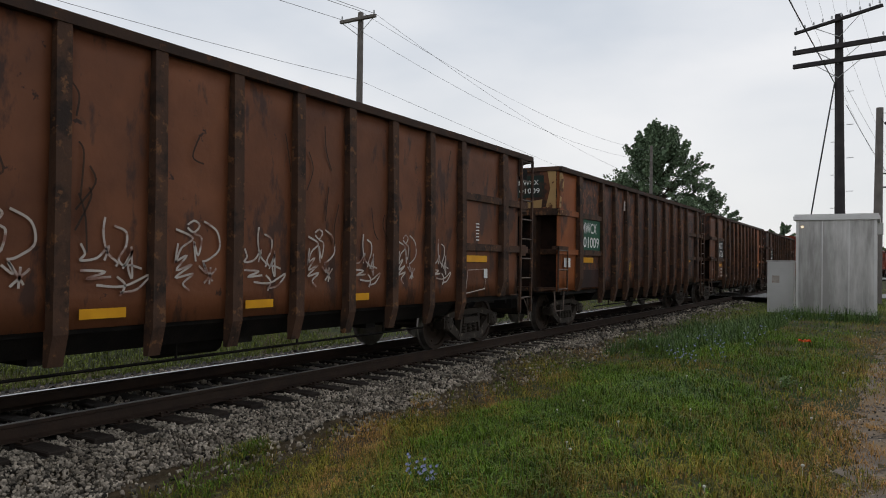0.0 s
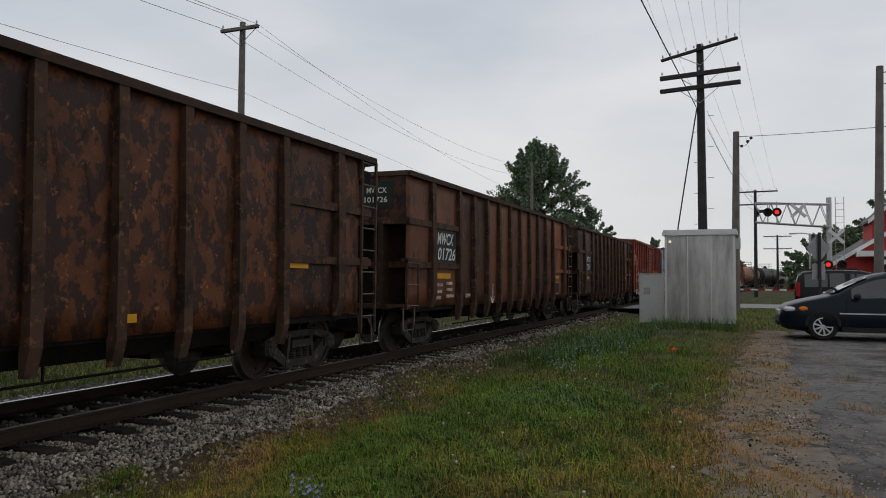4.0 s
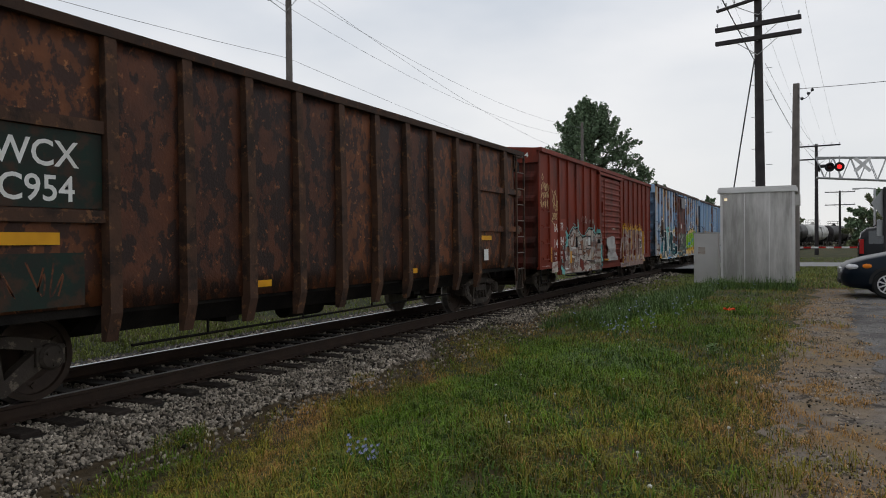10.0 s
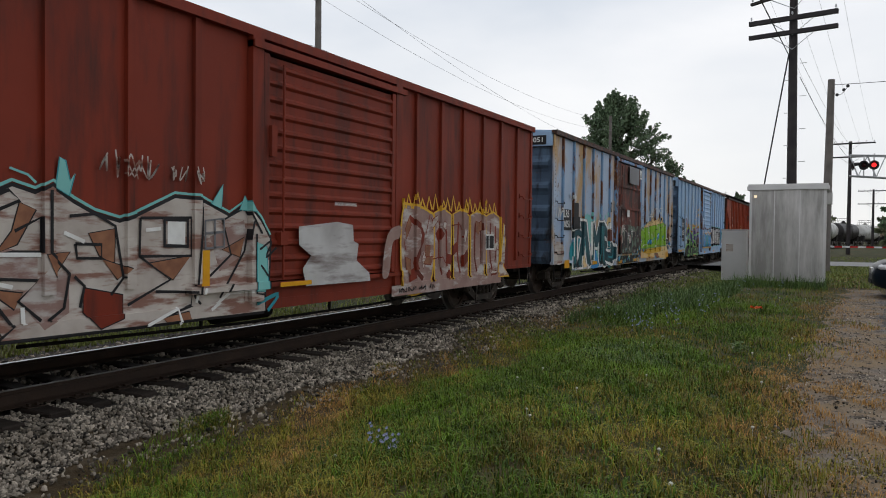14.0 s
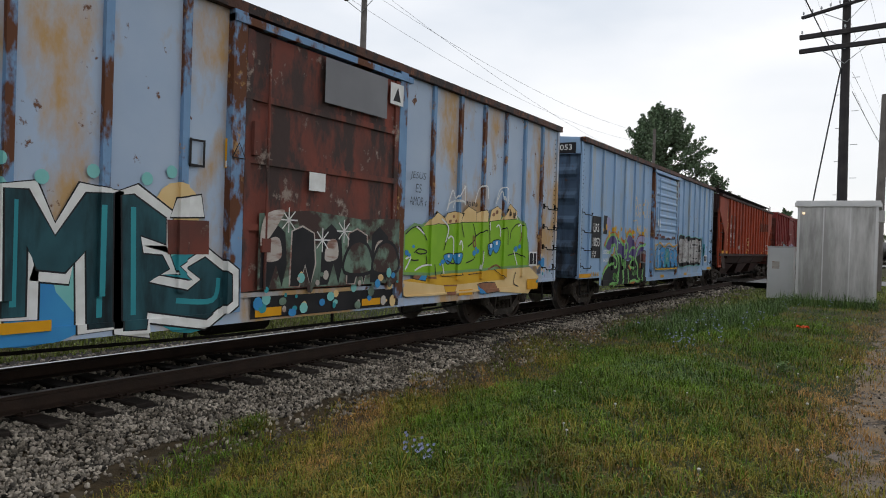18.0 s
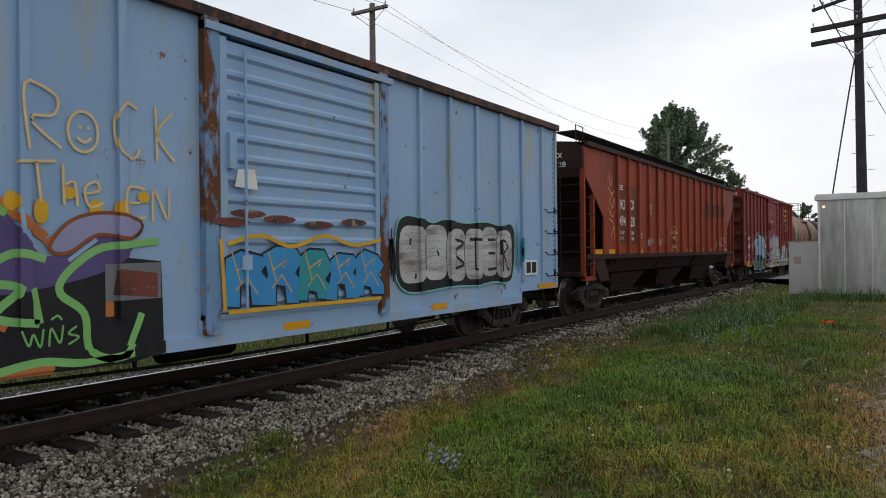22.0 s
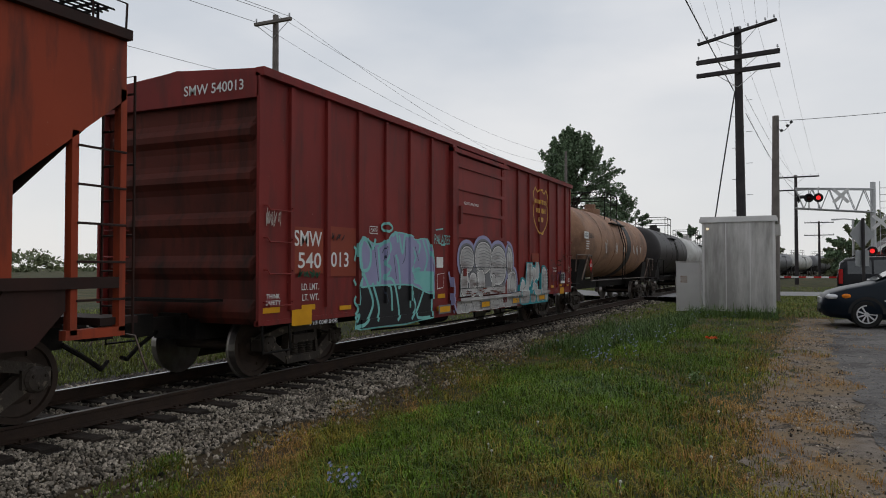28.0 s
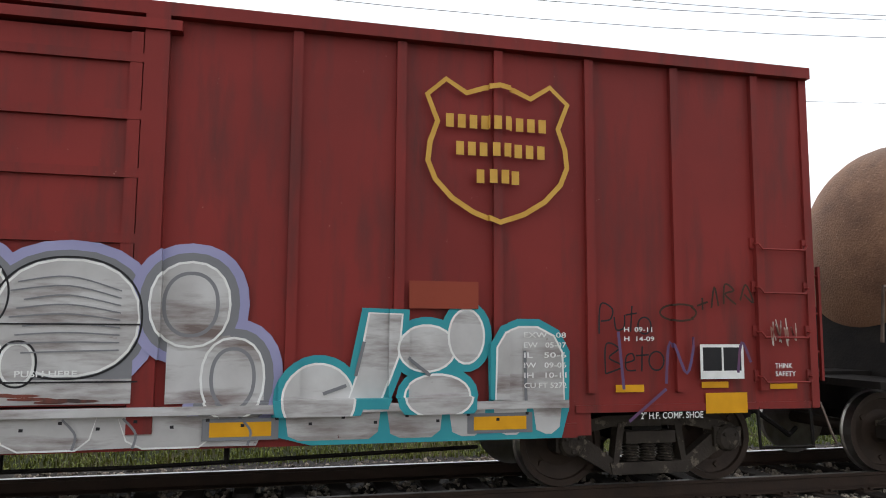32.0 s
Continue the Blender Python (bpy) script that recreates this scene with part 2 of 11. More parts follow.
STREAK = (2.2, 2.2, 0.35)
M = dict(
    gond_rust=surf("rusty_brown_steel", (0.098, 0.036, 0.016), (0.052, 0.021, 0.011), 2.6, 0.6, 0, 0.35,
                   (0.03, 0.016, 0.012), 1.5, 0.53, 0.05, (1.3, 1.3, 0.7), c4=(0.19, 0.075, 0.03), s4=4.0, cut4=0.62, spec=0.27),
    gond_brown=surf("even_brown_steel", (0.185, 0.068, 0.03), (0.112, 0.04, 0.018), 1.6, 0.6, 0, 0.25, (0.065, 0.03, 0.02), 1.8, 0.58, 0.035, (1.6, 1.6, 0.6), c4=(0.04, 0.02, 0.015), s4=3.4, cut4=0.655, soft4=0.02, obrand=0.14, spec=0.27),
    # near rail head: the train's dark reflection put into its colour, and rougher
    rail_train_dark=surf("dull_rail_head", (0.17, 0.15, 0.135), (0.11, 0.095, 0.085), 6.0, 0.5, 0.6, 0.05),
    gond_orange=surf("orange_rust_steel", (0.16, 0.054, 0.02), (0.085, 0.03, 0.012), 3.2, 0.6, 0, 0.35, (0.042, 0.019, 0.013), 4.6, 0.5, 0.02, (1.0, 1.0, 0.7), c4=(0.3, 0.12, 0.045), s4=9.0, cut4=0.64, obrand=0.15, spec=0.27),
    gond_dark=surf("dark_scaled_rust", (0.06, 0.023, 0.013), (0.1, 0.035, 0.017), 3.6, 0.6, 0, 0.4, (0.026, 0.014, 0.011), 4.4, 0.5, 0.02, (1.0, 1.0, 0.65), c4=(0.21, 0.075, 0.03), s4=8.0, cut4=0.62, obrand=0.18, spec=0.27),
    gond_new=surf("repainted_orange_panel", (0.29, 0.085, 0.022), (0.2, 0.058, 0.016), 1.4, 0.6, 0, 0.2,
                  (0.09, 0.033, 0.016), 1.5, 0.6, 0.05, (1.3, 1.3, 0.6), c4=(0.05, 0.022, 0.013), s4=5.0, cut4=0.66, spec=0.27),
    rib_dark=surf("grimy_dark_steel", (0.034, 0.021, 0.016), (0.058, 0.03, 0.018), 3.0, 0.75, 0, 0.25, c4=(0.11, 0.045, 0.02), s4=6.0, cut4=0.62),
    rib_brown=surf("brown_weathered_post", (0.085, 0.043, 0.026), (0.055, 0.03, 0.02), 3.0, 0.75, 0, 0.3, (0.028, 0.018, 0.014), 2.5, 0.56, 0.05, c4=(0.16, 0.075, 0.035), s4=7.0, cut4=0.6),
    tan_patch=surf("flaking_tan_paint", (0.42, 0.27, 0.12), (0.34, 0.2, 0.08), 3.0, 0.7, 0, 0.2, (0.1, 0.04, 0.02), 3.0, 0.57, 0.02),
    # end walls and their recess, darker than the side panels
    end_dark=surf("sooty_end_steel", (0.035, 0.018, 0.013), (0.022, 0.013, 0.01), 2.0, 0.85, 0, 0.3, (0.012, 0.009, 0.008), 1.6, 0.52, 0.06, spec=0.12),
    rung_steel=surf("worn_rung_steel", (0.16, 0.12, 0.1), (0.09, 0.065, 0.05), 8.0, 0.5, 0.5, 0.1),
    black=surf("sooty_black_steel", (0.008, 0.007, 0.007), (0.018, 0.015, 0.013), 3.5, 0.75, 0, 0.3, spec=0.12),
    truck=surf("dusty_cast_steel", (0.028, 0.022, 0.018), (0.055, 0.043, 0.034), 3.5, 0.7, 0, 0.3, c4=(0.14, 0.115, 0.09), s4=7.0, cut4=0.6, spec=0.25),
    wheel=surf("brown_wheel_steel", (0.055, 0.037, 0.028), (0.035, 0.025, 0.02), 5.0, 0.6, 0.3, 0.1),
    tread=surf("bright_tread_steel", (0.35, 0.33, 0.31), (0.22, 0.2, 0.19), 6.0, 0.32, 0.9, 0.05),
    box_red=surf("oxide_red_paint", (0.215, 0.03, 0.013), (0.165, 0.024, 0.011), 0.8, 0.6, 0, 0.08, (0.085, 0.021, 0.014), 1.4, 0.59, 0.1, STREAK, c4=(0.3, 0.1, 0.06), s4=10.0, cut4=0.71, soft4=0.015, obrand=0.06, spec=0.22),
    box_maroon=surf("maroon_paint", (0.225, 0.026, 0.022), (0.175, 0.021, 0.018), 0.8, 0.6, 0, 0.06, (0.115, 0.025, 0.022), 1.5, 0.59, 0.1, STREAK, c4=(0.36, 0.16, 0.13), s4=11.0, cut4=0.71, soft4=0.015, obrand=0.06, spec=0.22),
    patch_red=surf("fresh_red_patch", (0.27, 0.05, 0.026), (0.22, 0.04, 0.02), 1.0, 0.55, 0, 0.05),
    hop_red=surf("hopper_red_paint", (0.33, 0.052, 0.019), (0.26, 0.04, 0.015), 0.7, 0.6, 0, 0.1, (0.11, 0.03, 0.019), 1.3, 0.6, 0.09, STREAK, c4=(0.36, 0.12, 0.07), s4=8.0, cut4=0.7, soft4=0.02, obrand=0.06, spec=0.22),
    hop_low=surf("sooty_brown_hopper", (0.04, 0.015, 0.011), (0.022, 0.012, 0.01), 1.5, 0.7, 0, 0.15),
    blue=surf("faded_blue_paint", (0.35, 0.44, 0.575), (0.42, 0.5, 0.61), 0.9, 0.55, 0, 0.1, (0.46, 0.29, 0.13), 1.0, 0.555, 0.07, (1, 1, 0.5), c4=(0.14, 0.06, 0.03), s4=3.4, cut4=0.65, soft4=0.015, obrand=0.06, spec=0.25),
    blue_b=surf("sky_blue_paint", (0.26, 0.398, 0.588), (0.307, 0.44, 0.62), 0.9, 0.55, 0, 0.06, (0.36, 0.38, 0.37), 1.2, 0.6, 0.08, STREAK, c4=(0.2, 0.09, 0.045), s4=3.0, cut4=0.665, soft4=0.015, obrand=0.06, spec=0.25),
    # paint of the car ends, with the shade between cars put into the colour
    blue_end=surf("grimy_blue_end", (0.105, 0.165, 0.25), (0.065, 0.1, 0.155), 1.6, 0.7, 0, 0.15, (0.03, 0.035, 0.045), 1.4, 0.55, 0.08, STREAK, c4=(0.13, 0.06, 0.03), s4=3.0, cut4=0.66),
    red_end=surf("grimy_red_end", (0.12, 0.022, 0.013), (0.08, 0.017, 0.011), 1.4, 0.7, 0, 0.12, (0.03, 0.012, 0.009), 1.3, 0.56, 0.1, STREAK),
    blue_rust=surf("blue_paint_with_rust", (0.2, 0.34, 0.53), (0.15, 0.26, 0.42), 2.0, 0.65, 0, 0.15, (0.12, 0.045, 0.02), 2.2, 0.53, 0.03, (1, 1, 0.5), c4=(0.42, 0.24, 0.09), s4=3.0, cut4=0.63),
    rust_door=surf("rusted_brown_door", (0.23, 0.06, 0.04), (0.09, 0.045, 0.038), 1.3, 0.72, 0, 0.3, (0.06, 0.04, 0.036), 1.6, 0.54, 0.05, (1.5, 1.5, 0.6), c4=(0.3, 0.24, 0.2), s4=2.6, cut4=0.62),
    yellow=surf("yellow_reflector", (0.72, 0.35, 0.012), (0.62, 0.29, 0.01), 5.0, 0.4, 0, 0.02),
    white=surf("white_stencil_paint", (0.8, 0.8, 0.78), (0.66, 0.65, 0.62), 6.0, 0.6, 0, 0.02),
    silver=surf("silver_spray_paint", (0.56, 0.55, 0.54), (0.36, 0.34, 0.33), 1.6, 0.5, 0.1, 0.03, (0.17, 0.13, 0.12), 1.5, 0.58, 0.09, (0.5, 0.5, 3.0), c4=(0.1, 0.03, 0.025), s4=4.0, cut4=0.7, soft4=0.02),
    chalk=surf("pale_beige_spray", (0.58, 0.53, 0.48), (0.4, 0.34, 0.3), 3.0, 0.6, 0, 0.03, (0.25, 0.13, 0.1), 2.6, 0.555, 0.05, (0.5, 0.5, 2.5)),
    spray_black=surf("black_spray_paint", (0.012, 0.012, 0.014), (0.022, 0.02, 0.022), 3.0, 0.55, 0, 0.02),
    teal=surf("teal_spray_paint", (0.03, 0.25, 0.30), (0.04, 0.3, 0.33), 2.0, 0.55, 0, 0.02),
    mint=surf("mint_spray_paint", (0.24, 0.56, 0.52), (0.18, 0.48, 0.46), 2.0, 0.55, 0, 0.02),
    lilac=surf("lilac_spray_paint", (0.27, 0.26, 0.42), (0.33, 0.32, 0.5), 1.5, 0.55, 0, 0.02),
    green=surf("green_spray_paint", (0.27, 0.5, 0.03), (0.2, 0.42, 0.025), 1.5, 0.55, 0, 0.02),
    peach=surf("peach_spray_paint", (0.76, 0.56, 0.28), (0.68, 0.46, 0.2), 2.0, 0.55, 0, 0.02),
    gold=surf("yellow_spray_paint", (0.72, 0.42, 0.03), (0.6, 0.33, 0.03), 2.0, 0.55, 0, 0.02),
    azure=surf("azure_spray_paint", (0.04, 0.22, 0.5), (0.05, 0.28, 0.55), 2.0, 0.55, 0, 0.02),
    logo_gold=surf("old_gold_paint", (0.62, 0.36, 0.07), (0.55, 0.3, 0.05), 5.0, 0.55, 0, 0.02),
    placard_green=surf("green_placard_paint", (0.02, 0.1, 0.05), (0.018, 0.075, 0.045), 3.0, 0.6, 0, 0.05),
    tank_tan=surf("tan_tank_paint", (0.36, 0.2, 0.12), (0.27, 0.145, 0.09), 1.0, 0.62, 0, 0.7, (0.14, 0.08, 0.055), 0.8, 0.57, 0.12, (1, 1, 1), fine=34, c4=(0.44, 0.28, 0.19), s4=30.0, cut4=0.62),
    tank_cream=surf("cream_tank_paint", (0.52, 0.42, 0.31), (0.42, 0.33, 0.24), 1.0, 0.6, 0, 0.08, (0.2, 0.14, 0.1), 0.8, 0.6, 0.1),
    tank_black=surf("black_tank_paint", (0.02, 0.018, 0.019), (0.035, 0.03, 0.03), 1.0, 0.5, 0, 0.08),
    tank_white=surf("white_tank_paint", (0.6, 0.6, 0.58), (0.45, 0.44, 0.42), 0.9, 0.5, 0, 0.05,
                    (0.2, 0.17, 0.15), 0.8, 0.62, 0.1, (1, 1, 1)),
    tank_grey=surf("grey_tank_paint", (0.2, 0.2, 0.21), (0.15, 0.15, 0.16), 0.9, 0.5, 0, 0.05),
    rail=surf("brown_rail_steel", (0.05, 0.031, 0.022), (0.034, 0.023, 0.018), 4.0, 0.7, 0.2, 0.15),
    rail_top=surf("polished_rail_head", (0.42, 0.42, 0.43), (0.3, 0.3, 0.31), 8.0, 0.3, 1.0, 0.02),
    tie=surf("creosoted_timber", (0.02, 0.015, 0.012), (0.036, 0.027, 0.022), 3.0, 0.85, 0, 0.5,
             stretch=(0.3, 3, 3), obrand=0.25),
    stone=surf("grey_ballast_stone", (0.115, 0.096, 0.074), (0.31, 0.27, 0.22), 3.0, 0.85, 0, 0.15, island=0.95, spec=0.25),
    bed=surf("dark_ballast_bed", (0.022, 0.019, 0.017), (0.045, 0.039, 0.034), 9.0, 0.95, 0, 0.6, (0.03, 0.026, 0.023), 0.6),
    asphalt=surf("worn_asphalt", (0.12, 0.113, 0.11), (0.17, 0.16, 0.153), 1.6, 0.92, 0, 0.8, (0.055, 0.05, 0.047), 0.9, 0.54, 0.07, fine=70, c4=(0.19, 0.165, 0.135), s4=9.0, cut4=0.62, crack=3.6),
    road=surf("pale_road_asphalt", (0.22, 0.22, 0.22), (0.28, 0.28, 0.28), 0.8, 0.9, 0, 0.3, fine=60),
    gravel=surf("crumbled_gravel_edge", (0.22, 0.185, 0.155), (0.125, 0.103, 0.085), 6.0, 0.95, 0, 0.9, (0.2, 0.14, 0.08), 1.3, 0.53, 0.08, fine=55, c4=(0.05, 0.041, 0.034), s4=5.0, cut4=0.57),
    soil=surf("bare_dark_soil", (0.07, 0.048, 0.024), (0.036, 0.026, 0.013), 5.0, 0.95, 0, 0.8, (0.085, 0.065, 0.042), 3.0, 0.57, 0.05, fine=45, c4=(0.13, 0.115, 0.1), s4=22.0, cut4=0.66),
    # ground under the blades, darkened to stand for the shade between them
    turf=surf("turf", (0.036, 0.044, 0.014), (0.024, 0.03, 0.011), 1.4, 0.95, 0, 0.6, (0.09, 0.065, 0.027), 0.6, 0.56, 0.1, fine=40),
    alu=surf("brushed_aluminium_sheet", (0.39, 0.38, 0.367), (0.3, 0.292, 0.28), 0.9, 0.38, 0.8, 0.06, (0.64, 0.63, 0.62), 1.4, 0.55, 0.12, (1.6, 1.6, 0.25), obrand=0.1),
    alu_lid=surf("pale_aluminium_roof", (0.66, 0.655, 0.65), (0.57, 0.565, 0.56), 1.2, 0.4, 0.6, 0.04),
    wood_dark=surf("dark_creosote_pole", (0.035, 0.032, 0.035), (0.058, 0.052, 0.052), 2.5, 0.85, 0, 0.4, stretch=(6, 6, 0.3)),
    wood_grey=surf("weathered_grey_pole", (0.2, 0.18, 0.165), (0.14, 0.125, 0.115), 2.5, 0.85, 0, 0.4, stretch=(6, 6, 0.3)),
    wire=plain("dark_wire", (0.05, 0.05, 0.055), 0.5),
    galv=surf("galvanised_steel", (0.5, 0.51, 0.52), (0.4, 0.41, 0.42), 3.0, 0.45, 0.6, 0.05),
    bark=surf("bark", (0.07, 0.05, 0.035), (0.04, 0.03, 0.022), 5.0, 0.9, 0, 0.6),
    leaf=surf("dark_green_leaves", (0.15, 0.21, 0.12), (0.1, 0.15, 0.085), 0.8, 0.6, 0, 0, island=0.5),
    leaf_b=surf("mid_green_leaves", (0.19, 0.21, 0.115), (0.13, 0.155, 0.085), 0.5, 0.65, 0, 0, island=0.45),
)


# ---- mesh helpers ----
def part(name, bm, material, parent=None, label="", smooth=False):
    me = bpy.data.meshes.new(name)
    bm.normal_update()
    bm.to_mesh(me)
    bm.free()
    for m in material if isinstance(material, (list, tuple)) else (material,):
        me.materials.append(m)
    if smooth:
        me.polygons.foreach_set("use_smooth", [True] * len(me.polygons))
    ob = new(name, me)
    ob.parent = parent
    if label:
        ob["label"] = label
    return ob


def again(ob, parent, m=None, name=None):
    """Another object on the same mesh."""
    o = new(name or ob.name.split(".")[0], ob.data)
    o.parent = parent
    if m is not None:
        o.matrix_basis = m
    return o


def thing(name, m, label, category, group=""):
    e = new(name)
    e.empty_display_size = 0.3
    e.matrix_basis = m
    return tagged(e, label, category, group)


def hexa(bm, pts):
    v = [bm.verts.new(p) for p in pts]
    for f in ((0, 3, 2, 1), (4, 5, 6, 7), (0, 1, 5, 4), (1, 2, 6, 5), (2, 3, 7, 6), (3, 0, 4, 7)):
        bm.faces.new([v[i] for i in f])


def box(bm, x0, x1, y0, y1, z0, z1):
    hexa(bm, [(x0, y0, z0), (x1, y0, z0), (x1, y1, z0), (x0, y1, z0), (x0, y0, z1), (x1, y0, z1), (x1, y1, z1), (x0, y1, z1)])


def prism(bm, pts, x0, x1):
    """A polygon in y, z drawn out along x."""
    a = [bm.verts.new((x0, y, z)) for y, z in pts]
    b = [bm.verts.new((x1, y, z)) for y, z in pts]
    n = len(pts)
    bm.faces.new(a[::-1])
    bm.faces.new(b)
    for i in range(n):
        bm.faces.new((a[i], a[(i + 1) % n], b[(i + 1) % n], b[i]))


def rod(bm, a, b, r, seg=6, r2=None):
    a, b = Vector(a), Vector(b)
    q = (b - a).to_track_quat("Z", "Y")
    rings = []
    for p, rr in ((a, r), (b, r if r2 is None else r2)):
        rings.append([bm.verts.new(p + q @ Vector((rr * math.cos(2 * math.pi * i / seg), rr * math.sin(2 * math.pi * i / seg), 0))) for i in range(seg)])
    for i in range(seg):
        bm.faces.new((rings[0][i], rings[0][(i + 1) % seg], rings[1][(i + 1) % seg], rings[1][i]))
    bm.faces.new(rings[0][::-1])
    bm.faces.new(rings[1])


def pipe(bm, pts, r, seg=5):
    """A bent tube in one piece."""
    p = [Vector(q) for q in pts]
    rings = []
    side = Vector((0.31, 0.17, 0.93))
    for i, c in enumerate(p):
        d = (p[min(i + 1, len(p) - 1)] - p[max(i - 1, 0)]).normalized()
        side = side - d * side.dot(d)
        if side.length < 0.05:
            side = d.orthogonal()
        side.normalize()
        up = d.cross(side)
        rings.append([bm.verts.new(c + (side * math.cos(2 * math.pi * k / seg) + up * math.sin(2 * math.pi * k / seg)) * r) for k in range(seg)])
    for a, b in zip(rings, rings[1:]):
        for k in range(seg):
            bm.faces.new((a[k], a[(k + 1) % seg], b[(k + 1) % seg], b[k]))
    bm.faces.new(rings[0][::-1])
    bm.faces.new(rings[-1])


def lathe(bm, prof, seg=24, axis="x"):
    """Turns a profile of (along, radius) round an axis."""
    rings = []
    for u, r in prof:
        ring = []
        for i in range(seg):
            c, s = r * math.cos(2 * math.pi * i / seg), r * math.sin(2 * math.pi * i / seg)
            ring.append(bm.verts.new({"x": (u, c, s), "y": (c, u, s), "z": (c, s, u)}[axis]))
        rings.append(ring)
    for a, b in zip(rings, rings[1:]):
        for i in range(seg):
            bm.faces.new((a[i], a[(i + 1) % seg], b[(i + 1) % seg], b[i]))
    bm.faces.new(rings[0][::-1])
    bm.faces.new(rings[-1])


def islands(name, bm, material, parent):
    """Each loose piece of a mesh as a part of its own."""
    left = set(bm.faces)
    while left:
        todo, found = [left.pop()], []
        while todo:
            f = todo.pop()
            found.append(f)
            for v in f.verts:
                for g in v.link_faces:
                    if g in left:
                        left.remove(g)
                        todo.append(g)
        piece, seen = fresh(), {}
        for f in found:
            for v in f.verts:
                if v not in seen:
                    seen[v] = piece.verts.new(v.co)
            piece.faces.new([seen[v] for v in f.verts])
        part(name, piece, material, parent)
    bm.free()


def fresh():
    return bmesh.new()


def loose(name, bm, material, parent, label=""):
    """Paint: strokes that do not touch become parts of their own, very small ones stay together."""
    bm.normal_update()
    left, groups = set(bm.faces), []
    while left:
        todo, found = [left.pop()], []
        while todo:
            f = todo.pop()
            found.append(f)
            for v in f.verts:
                for g in v.link_faces:
                    if g in left:
                        left.remove(g)
                        todo.append(g)
        groups.append(found)
    big, small, first = [], [], None
    for g in groups:
        ys, zs = [v.co.y for f in g for v in f.verts], [v.co.z for f in g for v in f.verts]
        (big if len(groups) == 1 or max(max(ys) - min(ys), max(zs) - min(zs)) > 0.14 else small).extend([g])
    for found in big + ([sum(small, [])] if small else []):
        piece, seen = fresh(), {}
        for f in found:
            for v in f.verts:
                if v not in seen:
                    seen[v] = piece.verts.new(v.co)
            piece.faces.new([seen[v] for v in f.verts])
        ob = part(name, piece, material, parent, label)
        if small and found is not None and len(small) > 1 and len(found) == sum(len(g) for g in small):
            ob["kind"] = "stuff"
        first = first or ob
    bm.free()
    return first or part(name, fresh(), material, parent)


# ---- the lie of the land and of the track ----
TRACK_X, BEND_Y, BEND_R = -8.08, 62.0, 430.0


def on_track(u):
    """Place and heading at u metres along the track, which bends to the right past the level crossing."""
    if u <= BEND_Y:
        return TRACK_X, u, 0.0
    a = (u - BEND_Y) / BEND_R
    return TRACK_X + BEND_R * (1 - math.cos(a)), BEND_Y + BEND_R * math.sin(a), -a


def run(t):
    for (t0, a), (t1, b) in zip(RUN, RUN[1:]):
        if t <= t1:
            return a + (b - a) * (t - t0) / (t1 - t0)
    return RUN[-1][1]


def lift(x, y):
    """Height of the ground."""
    d = x - TRACK_X
    if y > BEND_Y:
        d -= (y - BEND_Y) ** 2 / (2 * BEND_R)
    e = abs(d)
    if e < 1.35:
        return -0.25
    if e < 3.1:
        return -0.25 - (e - 1.35) * 0.05 - 0.03 * math.sin((e - 1.35) * 2)
    k = min(1.0, (e - 3.1) / 3.2)
    k = k * k * (3 - 2 * k)
    return -0.32 + 0.46 * k + 0.03 * math.sin(x * 1.3 + y * 0.7) * k * (1 if x < 0 else 0)


def sheet(name, xs, ys, zf, material, parent=None):
    nx, ny = len(xs), len(ys)
    verts = [(x, y, zf(x, y)) for y in ys for x in xs]
    faces = [(j * nx + i, j * nx + i + 1, (j + 1) * nx + i + 1, (j + 1) * nx + i) for j in range(ny - 1) for i in range(nx - 1)]
    me = bpy.data.meshes.new(name)
    me.from_pydata(verts, [], faces)
    me.materials.append(material)
    ob = new(name, me)
    ob.parent = parent
    return ob


def spread(a, b, step, far, grow=1.35):
    out = list(np.arange(a, b + 1e-6, step))
    s, lo, hi = step, a, b
    while lo > -far or hi < far:
        s *= grow
        lo, hi = lo - s, hi + s
        out = [lo] + out + [hi]
    return out


# ---- ground, road, parking lot ----
ground = tagged(sheet("ground", spread(-18, 4, 0.35, 2500), spread(-6, 60, 0.6, 2500), lift, M["turf"]),
                "rough mown grass beside a railway track", "grass", kind="structure")


def strip(name, left, right, ys, z, material, n=8):
    """A sheet between two wavy edges."""
    verts, faces = [], []
    for j, y in enumerate(ys):
        a, b = left(y), right(y)
        for i in range(n + 1):
            x = a + (b - a) * i / n
            verts.append((x, y, lift(x, y) + z))
    for j in range(len(ys) - 1):
        for i in range(n):
            k = j * (n + 1) + i
            faces.append((k, k + 1, k + n + 2, k + n + 1))
    me = bpy.data.meshes.new(name)
    me.from_pydata(verts, [], faces)
    me.materials.append(material)
    return new(name, me)


def wob(y, s, a):
    return a * noise.noise(Vector((y * 0.9, s, 0))) + a * 0.6 * noise.noise(Vector((y * 3.1, s + 9, 0)))


lot_ys = list(np.arange(-12, 24.2, 0.2))
gravel_edge = tagged(strip("gravel_edge", lambda y: -0.28 + wob(y, 1, 0.35) + max(0, y - 12) * 0.05, lambda y: 1.1, lot_ys, 0.008, M["gravel"]),
                     "crumbled gravel verge with dry weeds beside asphalt", "gravel", kind="structure")
lot = tagged(strip("parking_lot", lambda y: 0.72 + wob(y, 5, 0.22) + max(0, y - 15) * 0.06, lambda y: 34.0, lot_ys, 0.016, M["asphalt"]),
             "cracked dark asphalt parking lot", "parking lot", kind="structure")


